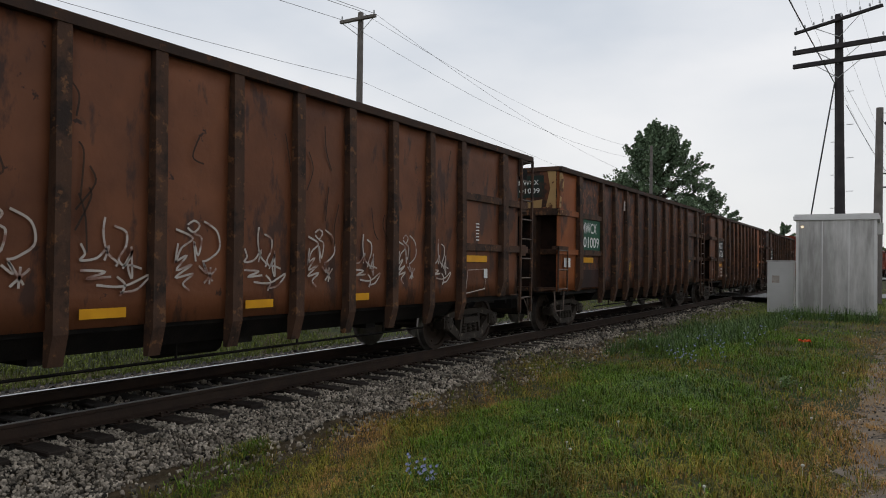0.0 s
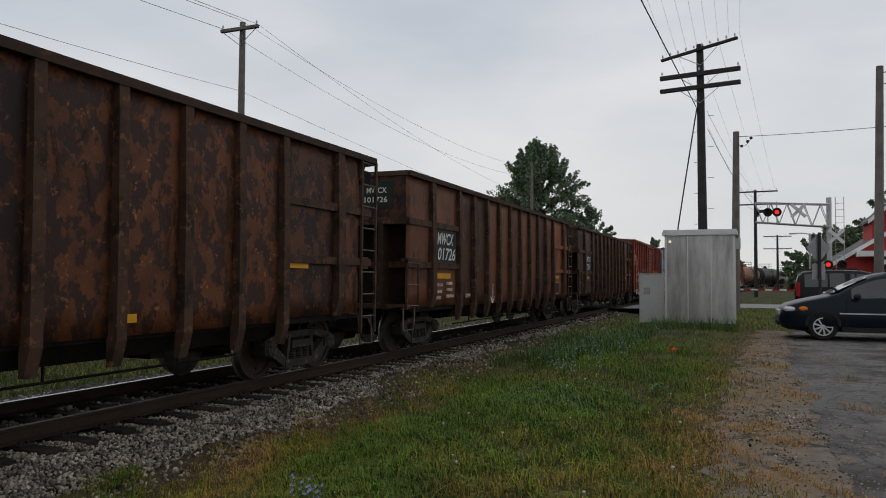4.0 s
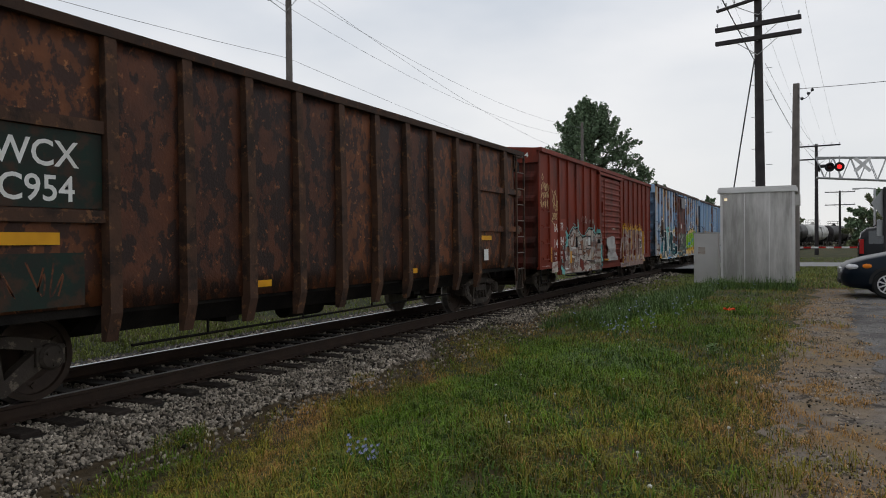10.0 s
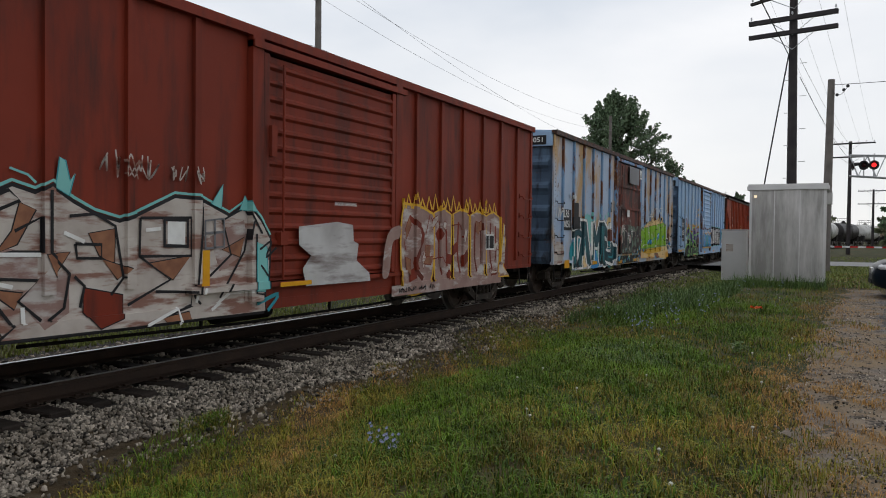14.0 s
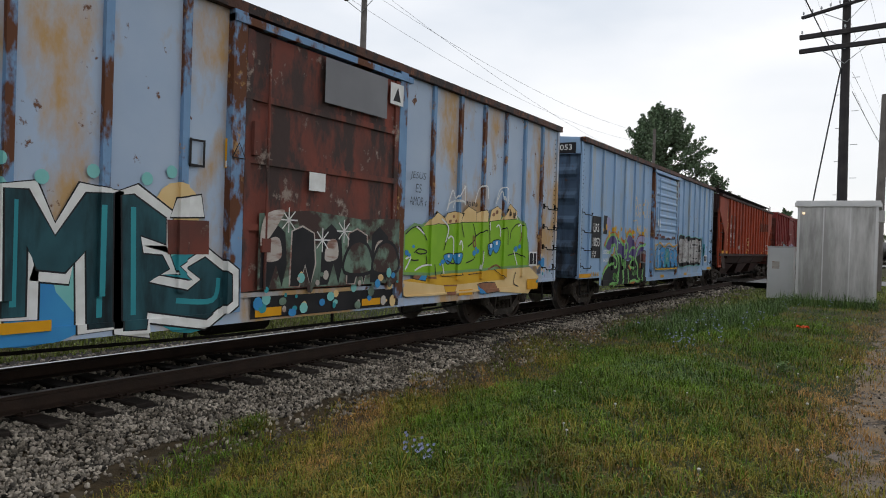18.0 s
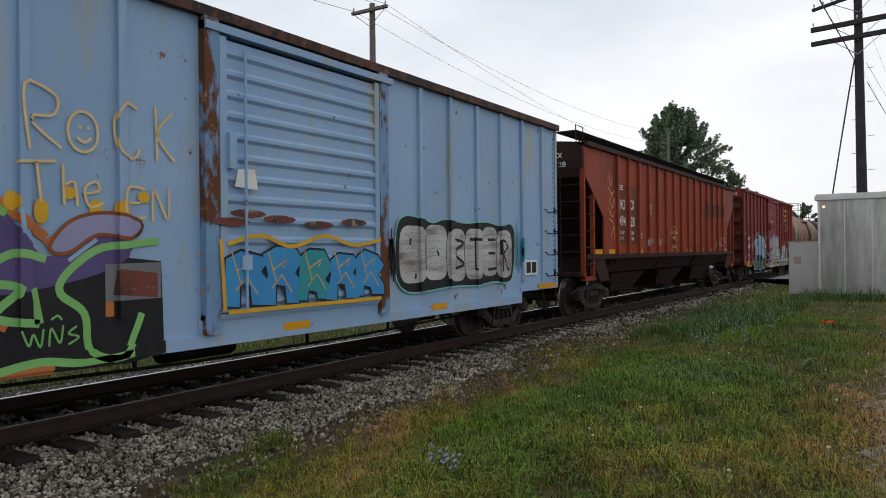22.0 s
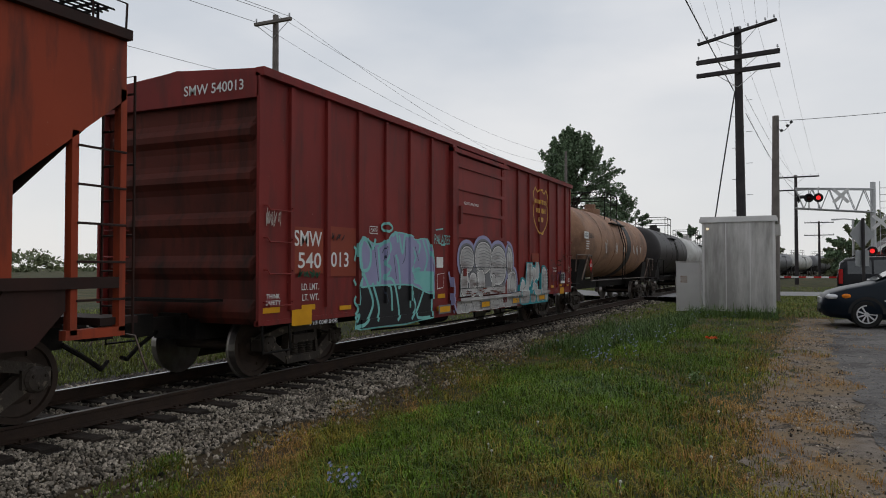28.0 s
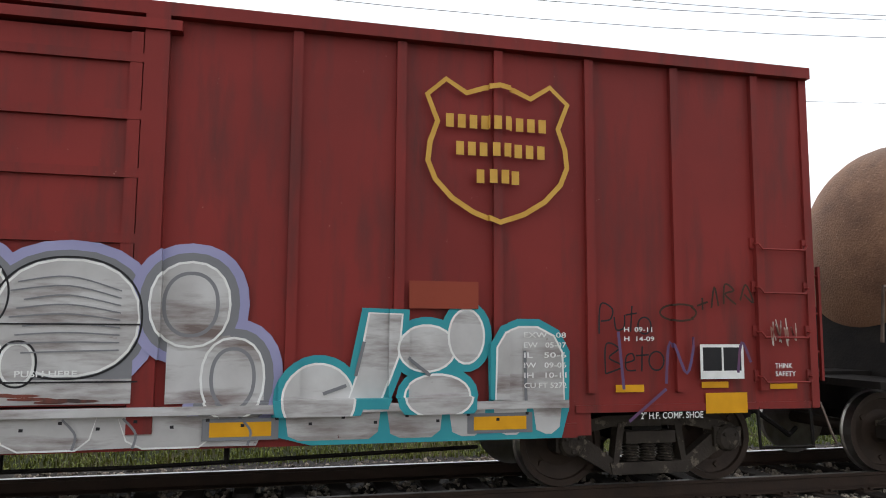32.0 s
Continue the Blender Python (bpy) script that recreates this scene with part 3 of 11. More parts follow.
def road_z(x, y):
    e = abs(x - TRACK_X)
    k = min(1.0, max(0.0, (e - 1.6) / 5.0))
    return 0.0 + 0.175 * k * k * (3 - 2 * k)


road = tagged(sheet("road", spread(-30, 20, 1.0, 300), [42.5, 44.2, 46.0, 47.8, 49.5], road_z, M["road"]),
              "pale asphalt road over the level crossing", "road", kind="structure")
bm = fresh()
for k in range(5):
    box(bm, TRACK_X - 1.5, TRACK_X + 1.5, 42.7 + k * 1.35, 43.95 + k * 1.35, -0.15, 0.006)
part("crossing_plank", bm, M["tie"], road, "dark timber crossing planks")

# ---- track ----
track = thing("railway_track", pose(0, 0, 0), "single railway track on grey stone ballast with dark ties", "railway track")
track["kind"] = "structure"
RAIL = [(-0.07, -0.18), (0.07, -0.18), (0.07, -0.168), (0.012, -0.145), (0.012, -0.045), (0.036, -0.035), (0.036, -0.004),
        (0.03, 0.0), (-0.03, 0.0), (-0.036, -0.004), (-0.036, -0.035), (-0.012, -0.045), (-0.012, -0.145), (-0.07, -0.168)]
us = list(np.arange(-60, 62, 4.0)) + list(np.arange(62, 330, 6.0))
for side in (1, -1):
    verts, faces = [], []
    for u in us:
        x, y, a = on_track(u)
        for dx, z in RAIL:
            o = side * 0.755 + dx
            verts.append((x + o * math.cos(a), y + o * math.sin(a), z))
    n = len(RAIL)
    top = []
    for j in range(len(us) - 1):
        for i in range(n):
            faces.append((j * n + i, j * n + (i + 1) % n, (j + 1) * n + (i + 1) % n, (j + 1) * n + i))
            top.append(1 if i in (6, 7, 8) else 0)
    me = bpy.data.meshes.new("rail")
    me.from_pydata(verts, [], faces)
    me.materials.append(M["rail"])
    # the near rail gets the head with the train's dark reflection painted in
    me.materials.append(M["rail_train_dark" if side > 0 else "rail_top"])
    me.polygons.foreach_set("material_index", top)
    new("rail", me).parent = track

# ---- trucks and couplers, shared by all cars ----
WR = 0.457      # wheel radius


def make_truck_meshes():
    out = {}
    bm = fresh()
    prof = [(0.685, 0.485), (0.70, 0.483), (0.712, 0.46), (0.82, WR - 0.006), (0.82, 0.385), (0.79, 0.375), (0.765, 0.25), (0.775, 0.14), (0.82, 0.12), (0.82, 0.08)]
    for s in (1, -1):
        k = len(bm.faces)
        lathe(bm, [(s * u, r) for u, r in (prof if s > 0 else prof[::-1])], 32)
        bm.faces.ensure_lookup_table()
        for f in bm.faces[k:]:
            r = max(math.hypot(v.co.y, v.co.z) for v in f.verts)
            lo = min(math.hypot(v.co.y, v.co.z) for v in f.verts)
            f.material_index = 1 if r > 0.44 and lo > 0.44 else 0
    rod(bm, (-0.95, 0, 0), (0.95, 0, 0), 0.075, 12)
    # cast marks on the wheel plates, so that they can be seen to turn
    for s in (1, -1):
        for k in range(3):
            a = k * 2.094
            y, z = 0.3 * math.cos(a), 0.3 * math.sin(a)
            box(bm, s * 0.775 - 0.02, s * 0.775 + 0.02, y - 0.025, y + 0.025, z - 0.025, z + 0.025)
    out["wheelset"] = part("wheelset", bm, [M["wheel"], M["tread"]], None)
    bm = fresh()
    box(bm, -1.0, 1.0, -0.17, 0.17, 0.42, 0.62)
    box(bm, -0.3, 0.3, -0.25, 0.25, 0.6, 0.78)
    box(bm, -0.72, 0.72, -0.42, -0.36, 0.32, 0.45)
    box(bm, -0.72, 0.72, 0.36, 0.42, 0.32, 0.45)
    out["truck"] = part("truck", bm, M["black"], None)
    bm = fresh()
    x0, x1 = 0.93, 1.05
    prism(bm, [(-1.1, 0.56), (-0.95, 0.64), (-0.5, 0.74), (0.5, 0.74), (0.95, 0.64), (1.1, 0.56), (0.9, 0.53), (0.42, 0.63), (-0.42, 0.63), (-0.9, 0.53)], x0, x1)
    prism(bm, [(-0.43, 0.15), (0.43, 0.15), (0.45, 0.27), (-0.45, 0.27)], x0 - 0.04, x1 + 0.02)
    for s in (1, -1):
        p = [(s * 0.43, 0.15), (s * 0.98, 0.46), (s * 0.9, 0.58), (s * 0.72, 0.53), (s * 0.36, 0.27)]
        prism(bm, p if s > 0 else p[::-1], x0, x1)
        p = [(s * 0.36, 0.25), (s * 0.42, 0.25), (s * 0.36, 0.66), (s * 0.28, 0.66)]
        prism(bm, p if s > 0 else p[::-1], x0, x1 + 0.01)
        box(bm, x0 - 0.05, x1 + 0.04, s * 0.89 - 0.16, s * 0.89 + 0.16, 0.4, 0.6)
    box(bm, x0 - 0.03, x1 + 0.03, -0.28, 0.28, 0.46, 0.58)
    out["side_frame"] = part("side_frame", bm, M["truck"], None)
    bm = fresh()
    prof = []
    for i in range(7):
        z = 0.275 + i * 0.028
        prof += [(z, 0.062), (z + 0.012, 0.088), (z + 0.016, 0.088)]
    lathe(bm, prof, 12, "z")
    out["spring"] = part("spring", bm, M["truck"], None)
    bm = fresh()
    lathe(bm, [(1.04, 0.14), (1.1, 0.14), (1.13, 0.115), (1.145, 0.05)], 14)
    for k in range(3):
        a = k * 2.094 + 0.5
        rod(bm, (1.12, 0.08 * math.cos(a), 0.08 * math.sin(a)), (1.155, 0.08 * math.cos(a), 0.08 * math.sin(a)), 0.018, 6)
    out["cap"] = part("bearing_cap", bm, M["truck"], None)
    # coupler, drawn out from the car's end along +y
    bm = fresh()
    box(bm, -0.22, 0.22, -1.1, 0.1, 0.66, 0.98)
    box(bm, -0.08, 0.08, 0.1, 0.62, 0.76, 0.94)
    prism(bm, [(0.55, 0.7), (0.92, 0.7), (0.92, 1.0), (0.55, 1.0)], -0.16, 0.05)
    prism(bm, [(0.62, 0.72), (0.85, 0.72), (0.85, 0.98), (0.62, 0.98)], 0.05, 0.2)
    out["coupler"] = part("coupler", bm, M["black"], None)
    bm = fresh()
    pipe(bm, [(0.28, 0.05, 0.72), (0.3, 0.4, 0.5), (0.26, 0.62, 0.36), (0.1, 0.85, 0.42)], 0.03, 6)
    out["hose"] = part("air_hose", bm, M["black"], None)
    bm = fresh()
    pipe(bm, [(0.15, 0.5, 0.95), (0.5, 0.22, 0.92), (1.35, 0.16, 0.86), (1.45, 0.2, 0.55), (1.45, 0.25, 0.45)], 0.014, 5)
    out["lever"] = part("uncoupling_lever", bm, M["rung_steel"], None)
    return out


T = make_truck_meshes()
SPARE = [o for o in T.values()]
WHEELSETS = []


def running_gear(car, half, inset, n):
    """Two trucks, each with its frames, springs and wheelsets, and a coupler at each end."""
    for s in (1, -1):
        tr = again(T["truck"], car, pose(0, s * (half - inset), 0))
        for q in (0, 180):
            sf = again(T["side_frame"], tr, pose(0, 0, 0, 0, 0, q))
            for k in (-0.2, 0.0, 0.2):
                again(T["spring"], tr, pose(1.0 if q == 0 else -1.0, k, 0))
            for k in (-0.89, 0.89):
                again(T["cap"], tr, pose(0, 0, WR + 0.03, 0, 0, q) @ pose(0, k, 0))
        for k in (-0.89, 0.89):
            w = again(T["wheelset"], tr, pose(0, k, WR))
            WHEELSETS.append((w, n, k))
        q = 0 if s > 0 else 180
        again(T["coupler"], car, pose(0, s * half, 0, 0, 0, q))
        again(T["hose"], car, pose(0, s * half, 0, 0, 0, q))
        again(T["lever"], car, pose(0, s * half, 0, 0, 0, q))


# ---- paint on car sides ----
def flat(points):
    """A filled outline in y, z, with no thickness of its own."""
    bm = fresh()
    vs = [bm.verts.new((0, y, z)) for y, z in points]
    for a, b, c in tessellate_polygon([[Vector((y, z, 0)) for y, z in points]]):
        p, q, r = points[a], points[b], points[c]
        turn = (q[0] - p[0]) * (r[1] - p[1]) - (q[1] - p[1]) * (r[0] - p[0])
        if abs(turn) > 1e-9:
            bm.faces.new((vs[a], vs[b], vs[c]) if turn > 0 else (vs[a], vs[c], vs[b]))
    return bm


def smooth_line(pts, closed=False, n=5):
    """A rounded line through points."""
    p = [Vector(q) for q in pts]
    k = len(p)
    out = []
    for i in range(k if closed else k - 1):
        a, b, c, d = (p[(i + j - 1) % k] if closed else p[min(max(i + j - 1, 0), k - 1)] for j in range(4))
        for s in range(n):
            t = s / n
            out.append(0.5 * ((2 * b) + (c - a) * t + (2 * a - 5 * b + 4 * c - d) * t * t + (3 * b - a - 3 * c + d) * t ** 3))
    if not closed:
        out.append(p[-1])
    return [tuple(v) for v in out]


def stroke(bm, pts, w, closed=False):
    """A band of width w along a line in y, z."""
    p = [Vector(q) for q in pts]
    k = len(p)
    rows = []
    for i in range(k):
        a = p[i - 1] if (i > 0 or closed) else p[i]
        b = p[(i + 1) % k] if (i < k - 1 or closed) else p[i]
        d = (b - a)
        d = d.normalized() if d.length > 1e-6 else Vector((1, 0))
        nrm = Vector((-d.y, d.x)) * (w / 2)
        rows.append((bm.verts.new((0, *(p[i] + nrm))), bm.verts.new((0, *(p[i] - nrm)))))
    for i in range(k if closed else k - 1):
        a, b = rows[i], rows[(i + 1) % k]
        bm.faces.new((a[0], a[1], b[1], b[0]))


def grown(points, w):
    """An outline pushed outwards by w."""
    p = [Vector(q) for q in points]
    k = len(p)
    area = sum(p[i].x * p[(i + 1) % k].y - p[(i + 1) % k].x * p[i].y for i in range(k))
    s = 1 if area > 0 else -1
    out = []
    for i in range(k):
        d = (p[(i + 1) % k] - p[i - 1])
        d = d.normalized() if d.length > 1e-6 else Vector((1, 0))
        out.append(tuple(p[i] + Vector((d.y, -d.x)) * w * s))
    return out


def letters(text, y, z, height, width=None, bold=0.0, lean=0.0, center=False):
    """Lettering in the built-in font as a flat mesh in y, z; y is its left end, z its foot."""
    cu = bpy.data.curves.new("text", "FONT")
    cu.body, cu.offset, cu.shear = text, bold, lean
    cu.resolution_u = 3
    ob = new("text", cu)
    bpy.context.view_layer.update()
    me = bpy.data.meshes.new_from_object(ob.evaluated_get(bpy.context.evaluated_depsgraph_get()))
    bpy.data.objects.remove(ob)
    bm = fresh()
    bm.from_mesh(me)
    bpy.data.meshes.remove(me)
    if not bm.verts:
        return bm
    x0, x1 = min(v.co.x for v in bm.verts), max(v.co.x for v in bm.verts)
    y0, y1 = min(v.co.y for v in bm.verts), max(v.co.y for v in bm.verts)
    sy = height / (y1 - y0)
    sx = width / (x1 - x0) if width else sy
    for v in bm.verts:
        v.co = (0, y + (v.co.x - x0) * sx - ((x1 - x0) * sx / 2 if center else 0), z + (v.co.y - y0) * sy)
    return bm


class Side:
    """The camera's side of a car, on which paint lies: its plane and what stands out of it, as (y0, y1, z0, z1, x)."""

    def __init__(self, car, x, ribs=(), rib_x=0.0, rib_w=0.1, proud=(), rib_z=(-9.0, 9.0)):
        self.car, self.x, self.level = car, x, 0
        self.proud = [(r - rib_w / 2, r + rib_w / 2, *rib_z, rib_x) for r in ribs] + list(proud)

    def drape(self, bm, lay):
        """Lays a flat shape over the steps of the side, in one skin."""
        ys, zs = [v.co.y for v in bm.verts], [v.co.z for v in bm.verts]
        lo, hi, low, high = min(ys), max(ys), min(zs), max(zs)
        near = [(q[0] - lay, q[1] + lay, q[2] - lay, q[3] + lay, q[4]) for q in self.proud if q[0] < hi and q[1] > lo and q[2] < high and q[3] > low]
        cuts = {(1, q[k]) for q in near for k in (0, 1) if lo < q[k] < hi} | {(2, q[k]) for q in near for k in (2, 3) if low < q[k] < high}
        for axis, at in sorted(cuts):
            co, no = [0, 0, 0], [0, 0, 0]
            co[axis], no[axis] = at, 1
            bmesh.ops.bisect_plane(bm, geom=bm.verts[:] + bm.edges[:] + bm.faces[:], dist=1e-5, plane_co=co, plane_no=no)
        bm.verts.index_update()
        place, verts, out, depth = [v.co.copy() for v in bm.verts], {}, fresh(), {}

        def at(i, x):
            if (i, x) not in verts:
                verts[i, x] = out.verts.new((x + lay, place[i].y, place[i].z))
            return verts[i, x]
        for f in bm.faces:
            c = f.calc_center_median()
            depth[f] = max([self.x] + [q[4] for q in near if q[0] < c.y < q[1] and q[2] < c.z < q[3]])
            out.faces.new([at(v.index, depth[f]) for v in f.verts])
        for e in bm.edges:
            if len(e.link_faces) == 2:
                p, q = (depth[f] for f in e.link_faces)
                if abs(p - q) > 1e-4:
                    i, j = e.verts[0].index, e.verts[1].index
                    out.faces.new((at(i, p), at(j, p), at(j, q), at(i, q)))
        bm.free()
        return out

    def paint(self, name, bm, material, label="", x=None, ribs=True):
        self.level += 1
        lay = 0.004 + 0.0003 * self.level
        if ribs and x is None and bm.verts:
            bm = self.drape(bm, lay)
        else:
            for v in bm.verts:
                v.co.x = (self.x if x is None else x) + lay
        return loose(name, bm, material, self.car, label)

    def text(self, s, y, z, h, material=None, w=None, bold=0.012, ribs=False, name="lettering", lean=0.0, x=None):
        return self.paint(name, letters(s, y, z, h, w, bold, lean), material or M["white"], x=x, ribs=ribs)

    def block(self, y0, y1, z0, z1, material, name="reflector", label="", x=None, ribs=False):
        return self.paint(name, flat([(y0, z0), (y1, z0), (y1, z1), (y0, z1)]), material, label, x, ribs)

    def bars(self, y, z, widths, h, gap, material=None):
        """Small writing that cannot be read, as bars."""
        bm = fresh()
        for i, w in enumerate(widths):
            vs = [bm.verts.new((0, a, b)) for a, b in ((y, z - i * gap), (y + w, z - i * gap), (y + w, z - i * gap + h), (y, z - i * gap + h))]
            bm.faces.new(vs)
        return self.paint("stencil_line", bm, material or M["white"], ribs=False)


def ladder(name, car, x, y0, y1, zs, r=0.013, stand=0.07, rails=False, material=None):
    """Grab irons on a side: rungs that stand off it."""
    for z in zs:
        bm = fresh()
        pipe(bm, [(x, y0, z), (x + stand, y0, z), (x + stand, y1, z), (x, y1, z)], r, 5)
        part("rung", bm, material or M["black"], car)
    if rails:
        for y in (y0, y1):
            bm = fresh()
            box(bm, x + stand - 0.01, x + stand + 0.02, y - 0.02, y + 0.02, min(zs) - 0.25, max(zs) + 0.25)
            part("ladder_rail", bm, material or M["black"], car)


# ---- gondolas ----
GL = 7.75
GRIBS = [s * k for k in (0.53, 1.6, 2.66, 3.73, 4.79, 6.45) for s in (-1, 1)]


def gondola(n, center, label, skin, dent, odd=None):
    car = thing("gondola_car", pose(0, 0, 0), label, "freight car", "cars of the train")
    hw, top = 1.5, 3.85
    rnd = random.Random(dent)
    END = GL - 0.53      # the tail end stands in from the ladder
    panels = sorted([-GL] + GRIBS + [END])
    for s in (1, -1):
        for y0, y1 in zip(panels, panels[1:]):
            # a side panel, dented between its posts
            bm = fresh()
            nx, nz = 6, 9
            z0 = 1.0 if abs(y0 + y1) / 2 > 4.9 else 0.95
            grid = []
            for j in range(nz + 1):
                row = []
                for i in range(nx + 1):
                    u, w = i / nx, j / nz
                    y, z = y0 + (y1 - y0) * u, z0 + (top - z0) * w
                    bulge = 0.045 * math.sin(math.pi * u) * math.sin(math.pi * w) * (0.4 + noise.noise(Vector((y * 0.8, z * 0.9, dent))))
                    bulge += 0.02 * noise.noise(Vector((y * 2.3, z * 2.0, dent + 5))) * math.sin(math.pi * u)
                    row.append(bm.verts.new((s * (hw + bulge), y, z)))
                grid.append(row)
            for j in range(nz):
                for i in range(nx):
                    q = (grid[j][i], grid[j][i + 1], grid[j + 1][i + 1], grid[j + 1][i])
                    bm.faces.new(q if s > 0 else q[::-1])
            r = bmesh.ops.extrude_face_region(bm, geom=bm.faces[:])
            bmesh.ops.translate(bm, verts=[v for v in r["geom"] if isinstance(v, bmesh.types.BMVert)], vec=(-s * 0.012, 0, 0))
            part("side_panel", bm, (odd or {}).get(panels.index(y0)) or rnd.choice(skin), car, smooth=True)
        for y in GRIBS:
            bm = fresh()
            w = 0.075 if abs(y) < 6 else 0.11
            low = 0.62 if abs(y) < 4.9 else (0.7 if abs(y) < 6 else 0.98)
            # a post: deep at the middle, drawn in at its foot
            pts = [(hw - 0.02, low), (hw + 0.05, low), (hw + 0.13, low + 0.3), (hw + 0.12, 2.4), (hw + 0.085, top - 0.03), (hw - 0.02, top - 0.03)]
            a = [bm.verts.new((s * x, y - w, z)) for x, z in pts]
            b = [bm.verts.new((s * x, y + w, z)) for x, z in pts]
            k = len(pts)
            bm.faces.new(a if s > 0 else a[::-1])
            bm.faces.new(b[::-1] if s > 0 else b)
            for i in range(k):
                q = (a[i], b[i], b[(i + 1) % k], a[(i + 1) % k])
                bm.faces.new(q if s > 0 else q[::-1])
            bmesh.ops.recalc_face_normals(bm, faces=bm.faces[:])
            part("post", bm, M["rib_brown"], car)
        for y0, y1 in ((-GL, -6.56), (-6.34, -4.87), (4.87, 6.34), (6.56, GL - 0.18)):
            for z in (2.78, 1.86):
                bm = fresh()
                box(bm, *sorted((s * (hw - 0.01), s * (hw + 0.075))), y0, y1, z, z + 0.13)
                part("side_band", bm, (odd or {}).get(panels.index(min(panels, key=lambda q: abs(q - y0)))) or M["rib_brown"], car)
        bm = fresh()
        box(bm, *sorted((s * (hw - 0.03), s * (hw + 0.1))), -GL, GL, top - 0.05, top + 0.06)
        part("top_chord", bm, M["rib_dark"], car)
        bm = fresh()
        for y0, y1 in zip(panels, panels[1:]):
            lo = 0.68 if abs(y0 + y1) / 2 < 4.9 else 0.95
            hexa(bm, [(s * 0.9, y0, lo), (s * 1.25, y0, lo), (s * 1.25, y1, lo), (s * 0.9, y1, lo), (s * 1.3, y0, 1.02), (s * 1.48, y0, 1.02), (s * 1.48, y1, 1.02), (s * 1.3, y1, 1.02)])
        bmesh.ops.recalc_face_normals(bm, faces=bm.faces[:])
        islands("side_sill", bm, M["black"], car)
    for s in (1, -1):
        # the ends: a block above, set back below, with cross bands
        bm = fresh()
        e = END if s > 0 else -GL
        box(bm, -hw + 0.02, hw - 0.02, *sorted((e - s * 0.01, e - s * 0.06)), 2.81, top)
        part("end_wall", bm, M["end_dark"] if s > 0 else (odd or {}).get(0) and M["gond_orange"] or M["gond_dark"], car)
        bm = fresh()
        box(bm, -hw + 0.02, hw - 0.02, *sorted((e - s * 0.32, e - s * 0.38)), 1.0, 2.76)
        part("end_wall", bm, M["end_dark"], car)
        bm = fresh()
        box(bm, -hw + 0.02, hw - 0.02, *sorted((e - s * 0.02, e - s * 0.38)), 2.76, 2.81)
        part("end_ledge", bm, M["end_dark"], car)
        bm = fresh()
        box(bm, -hw - 0.03, hw + 0.03, *sorted((e + s * 0.03, e - s * 0.1)), 2.78, 2.93)
        box(bm, -hw - 0.03, hw + 0.03, *sorted((e - s * 0.24, e - s * 0.34)), 1.86, 1.99)
        box(bm, -hw - 0.03, hw + 0.03, *sorted((e + s * 0.03, e - s * 0.12)), top - 0.04, top + 0.06)
        box(bm, -hw, hw, *sorted((e, e - s * 0.3)), 0.98, 1.08)
        islands("end_band", bm, M["rib_brown"], car)
        for x in (-0.9, 0.9):
            bm = fresh()
            box(bm, x - 0.06, x + 0.06, *sorted((e + s * 0.02, e - s * 0.34)), 1.0, 2.8)
            part("end_post", bm, M["rib_dark"], car)
    bm = fresh()
    box(bm, -1.45, 1.45, -GL + 0.35, GL - 0.35, 0.9, 1.0)
    box(bm, -0.35, 0.35, -GL, GL, 0.55, 0.9)
    for k in (-2.6, 0.0, 2.6):
        box(bm, -1.2, 1.2, k - 0.12, k + 0.12, 0.6, 0.9)
    part("underframe", bm, M["black"], car)
    bm = fresh()
    pipe(bm, [(1.15, -4.2, 0.48), (1.15, 4.2, 0.5)], 0.018, 5)
    for k in (-3, -1, 1, 3):
        rod(bm, (1.15, k, 0.48), (1.15, k, 0.75), 0.018, 5)
    part("brake_rod", bm, M["black"], car)
    bm = fresh()
    rod(bm, (0.75, -1.0, 0.62), (0.75, -0.1, 0.62), 0.16, 10)
    part("air_tank", bm, M["black"], car)
    # ladders past the tail corners, short ones at the head, steps and the hand brake
    for side in (1, -1):
        def bar(name, pts, r, material):
            bm = fresh()
            pipe(bm, [(side * x, y, z) for x, y, z in pts], r, 5)
            return part(name, bm, material, car)
        for k in range(8):
            z = 0.93 + k * 0.405
            bar("rung", [(hw + 0.08, 7.2, z), (hw + 0.08, 7.74, z)], 0.016, M["rung_steel"])
        for y in (7.2, 7.74):
            bm = fresh()
            box(bm, *sorted((side * (hw + 0.06), side * (hw + 0.1))), y - 0.03, y + 0.03, 0.62, 3.82)
            part("ladder_rail", bm, M["rib_brown"], car)
        for z in (2.78, 1.86):
            bm = fresh()
            box(bm, *sorted((side * (hw - 0.03), side * (hw + 0.05))), 7.24, 7.52, z - 0.06, z + 0.16)
            part("ladder_bracket", bm, M["rib_brown"], car)
        bm = fresh()
        prism(bm, [(7.2, 3.45), (7.28, 3.45), (7.42, 3.7), (7.78, 3.78), (7.78, 3.86), (7.2, 3.86)], *sorted((side * (hw - 0.12), side * (hw + 0.02))))
        part("corner_gusset", bm, M["rib_dark"], car)
        bm = fresh()
        box(bm, *sorted((side * (hw - 0.35), side * (hw - 0.05))), 7.5, 7.76, 3.42, 3.66)
        part("bracket_box", bm, M["black"], car)
        bar("step", [(hw, 7.25, 0.95), (hw + 0.04, 7.25, 0.42), (hw + 0.04, 7.72, 0.42), (hw, 7.72, 0.95)], 0.018, M["rung_steel"])
        for z in (1.05, 1.5, 1.95):
            bar("rung", [(hw + 0.09, -7.86, z), (hw + 0.09, -7.3, z)], 0.015, M["rung_steel"])
        for y in (-7.86, -7.3):
            bm = fresh()
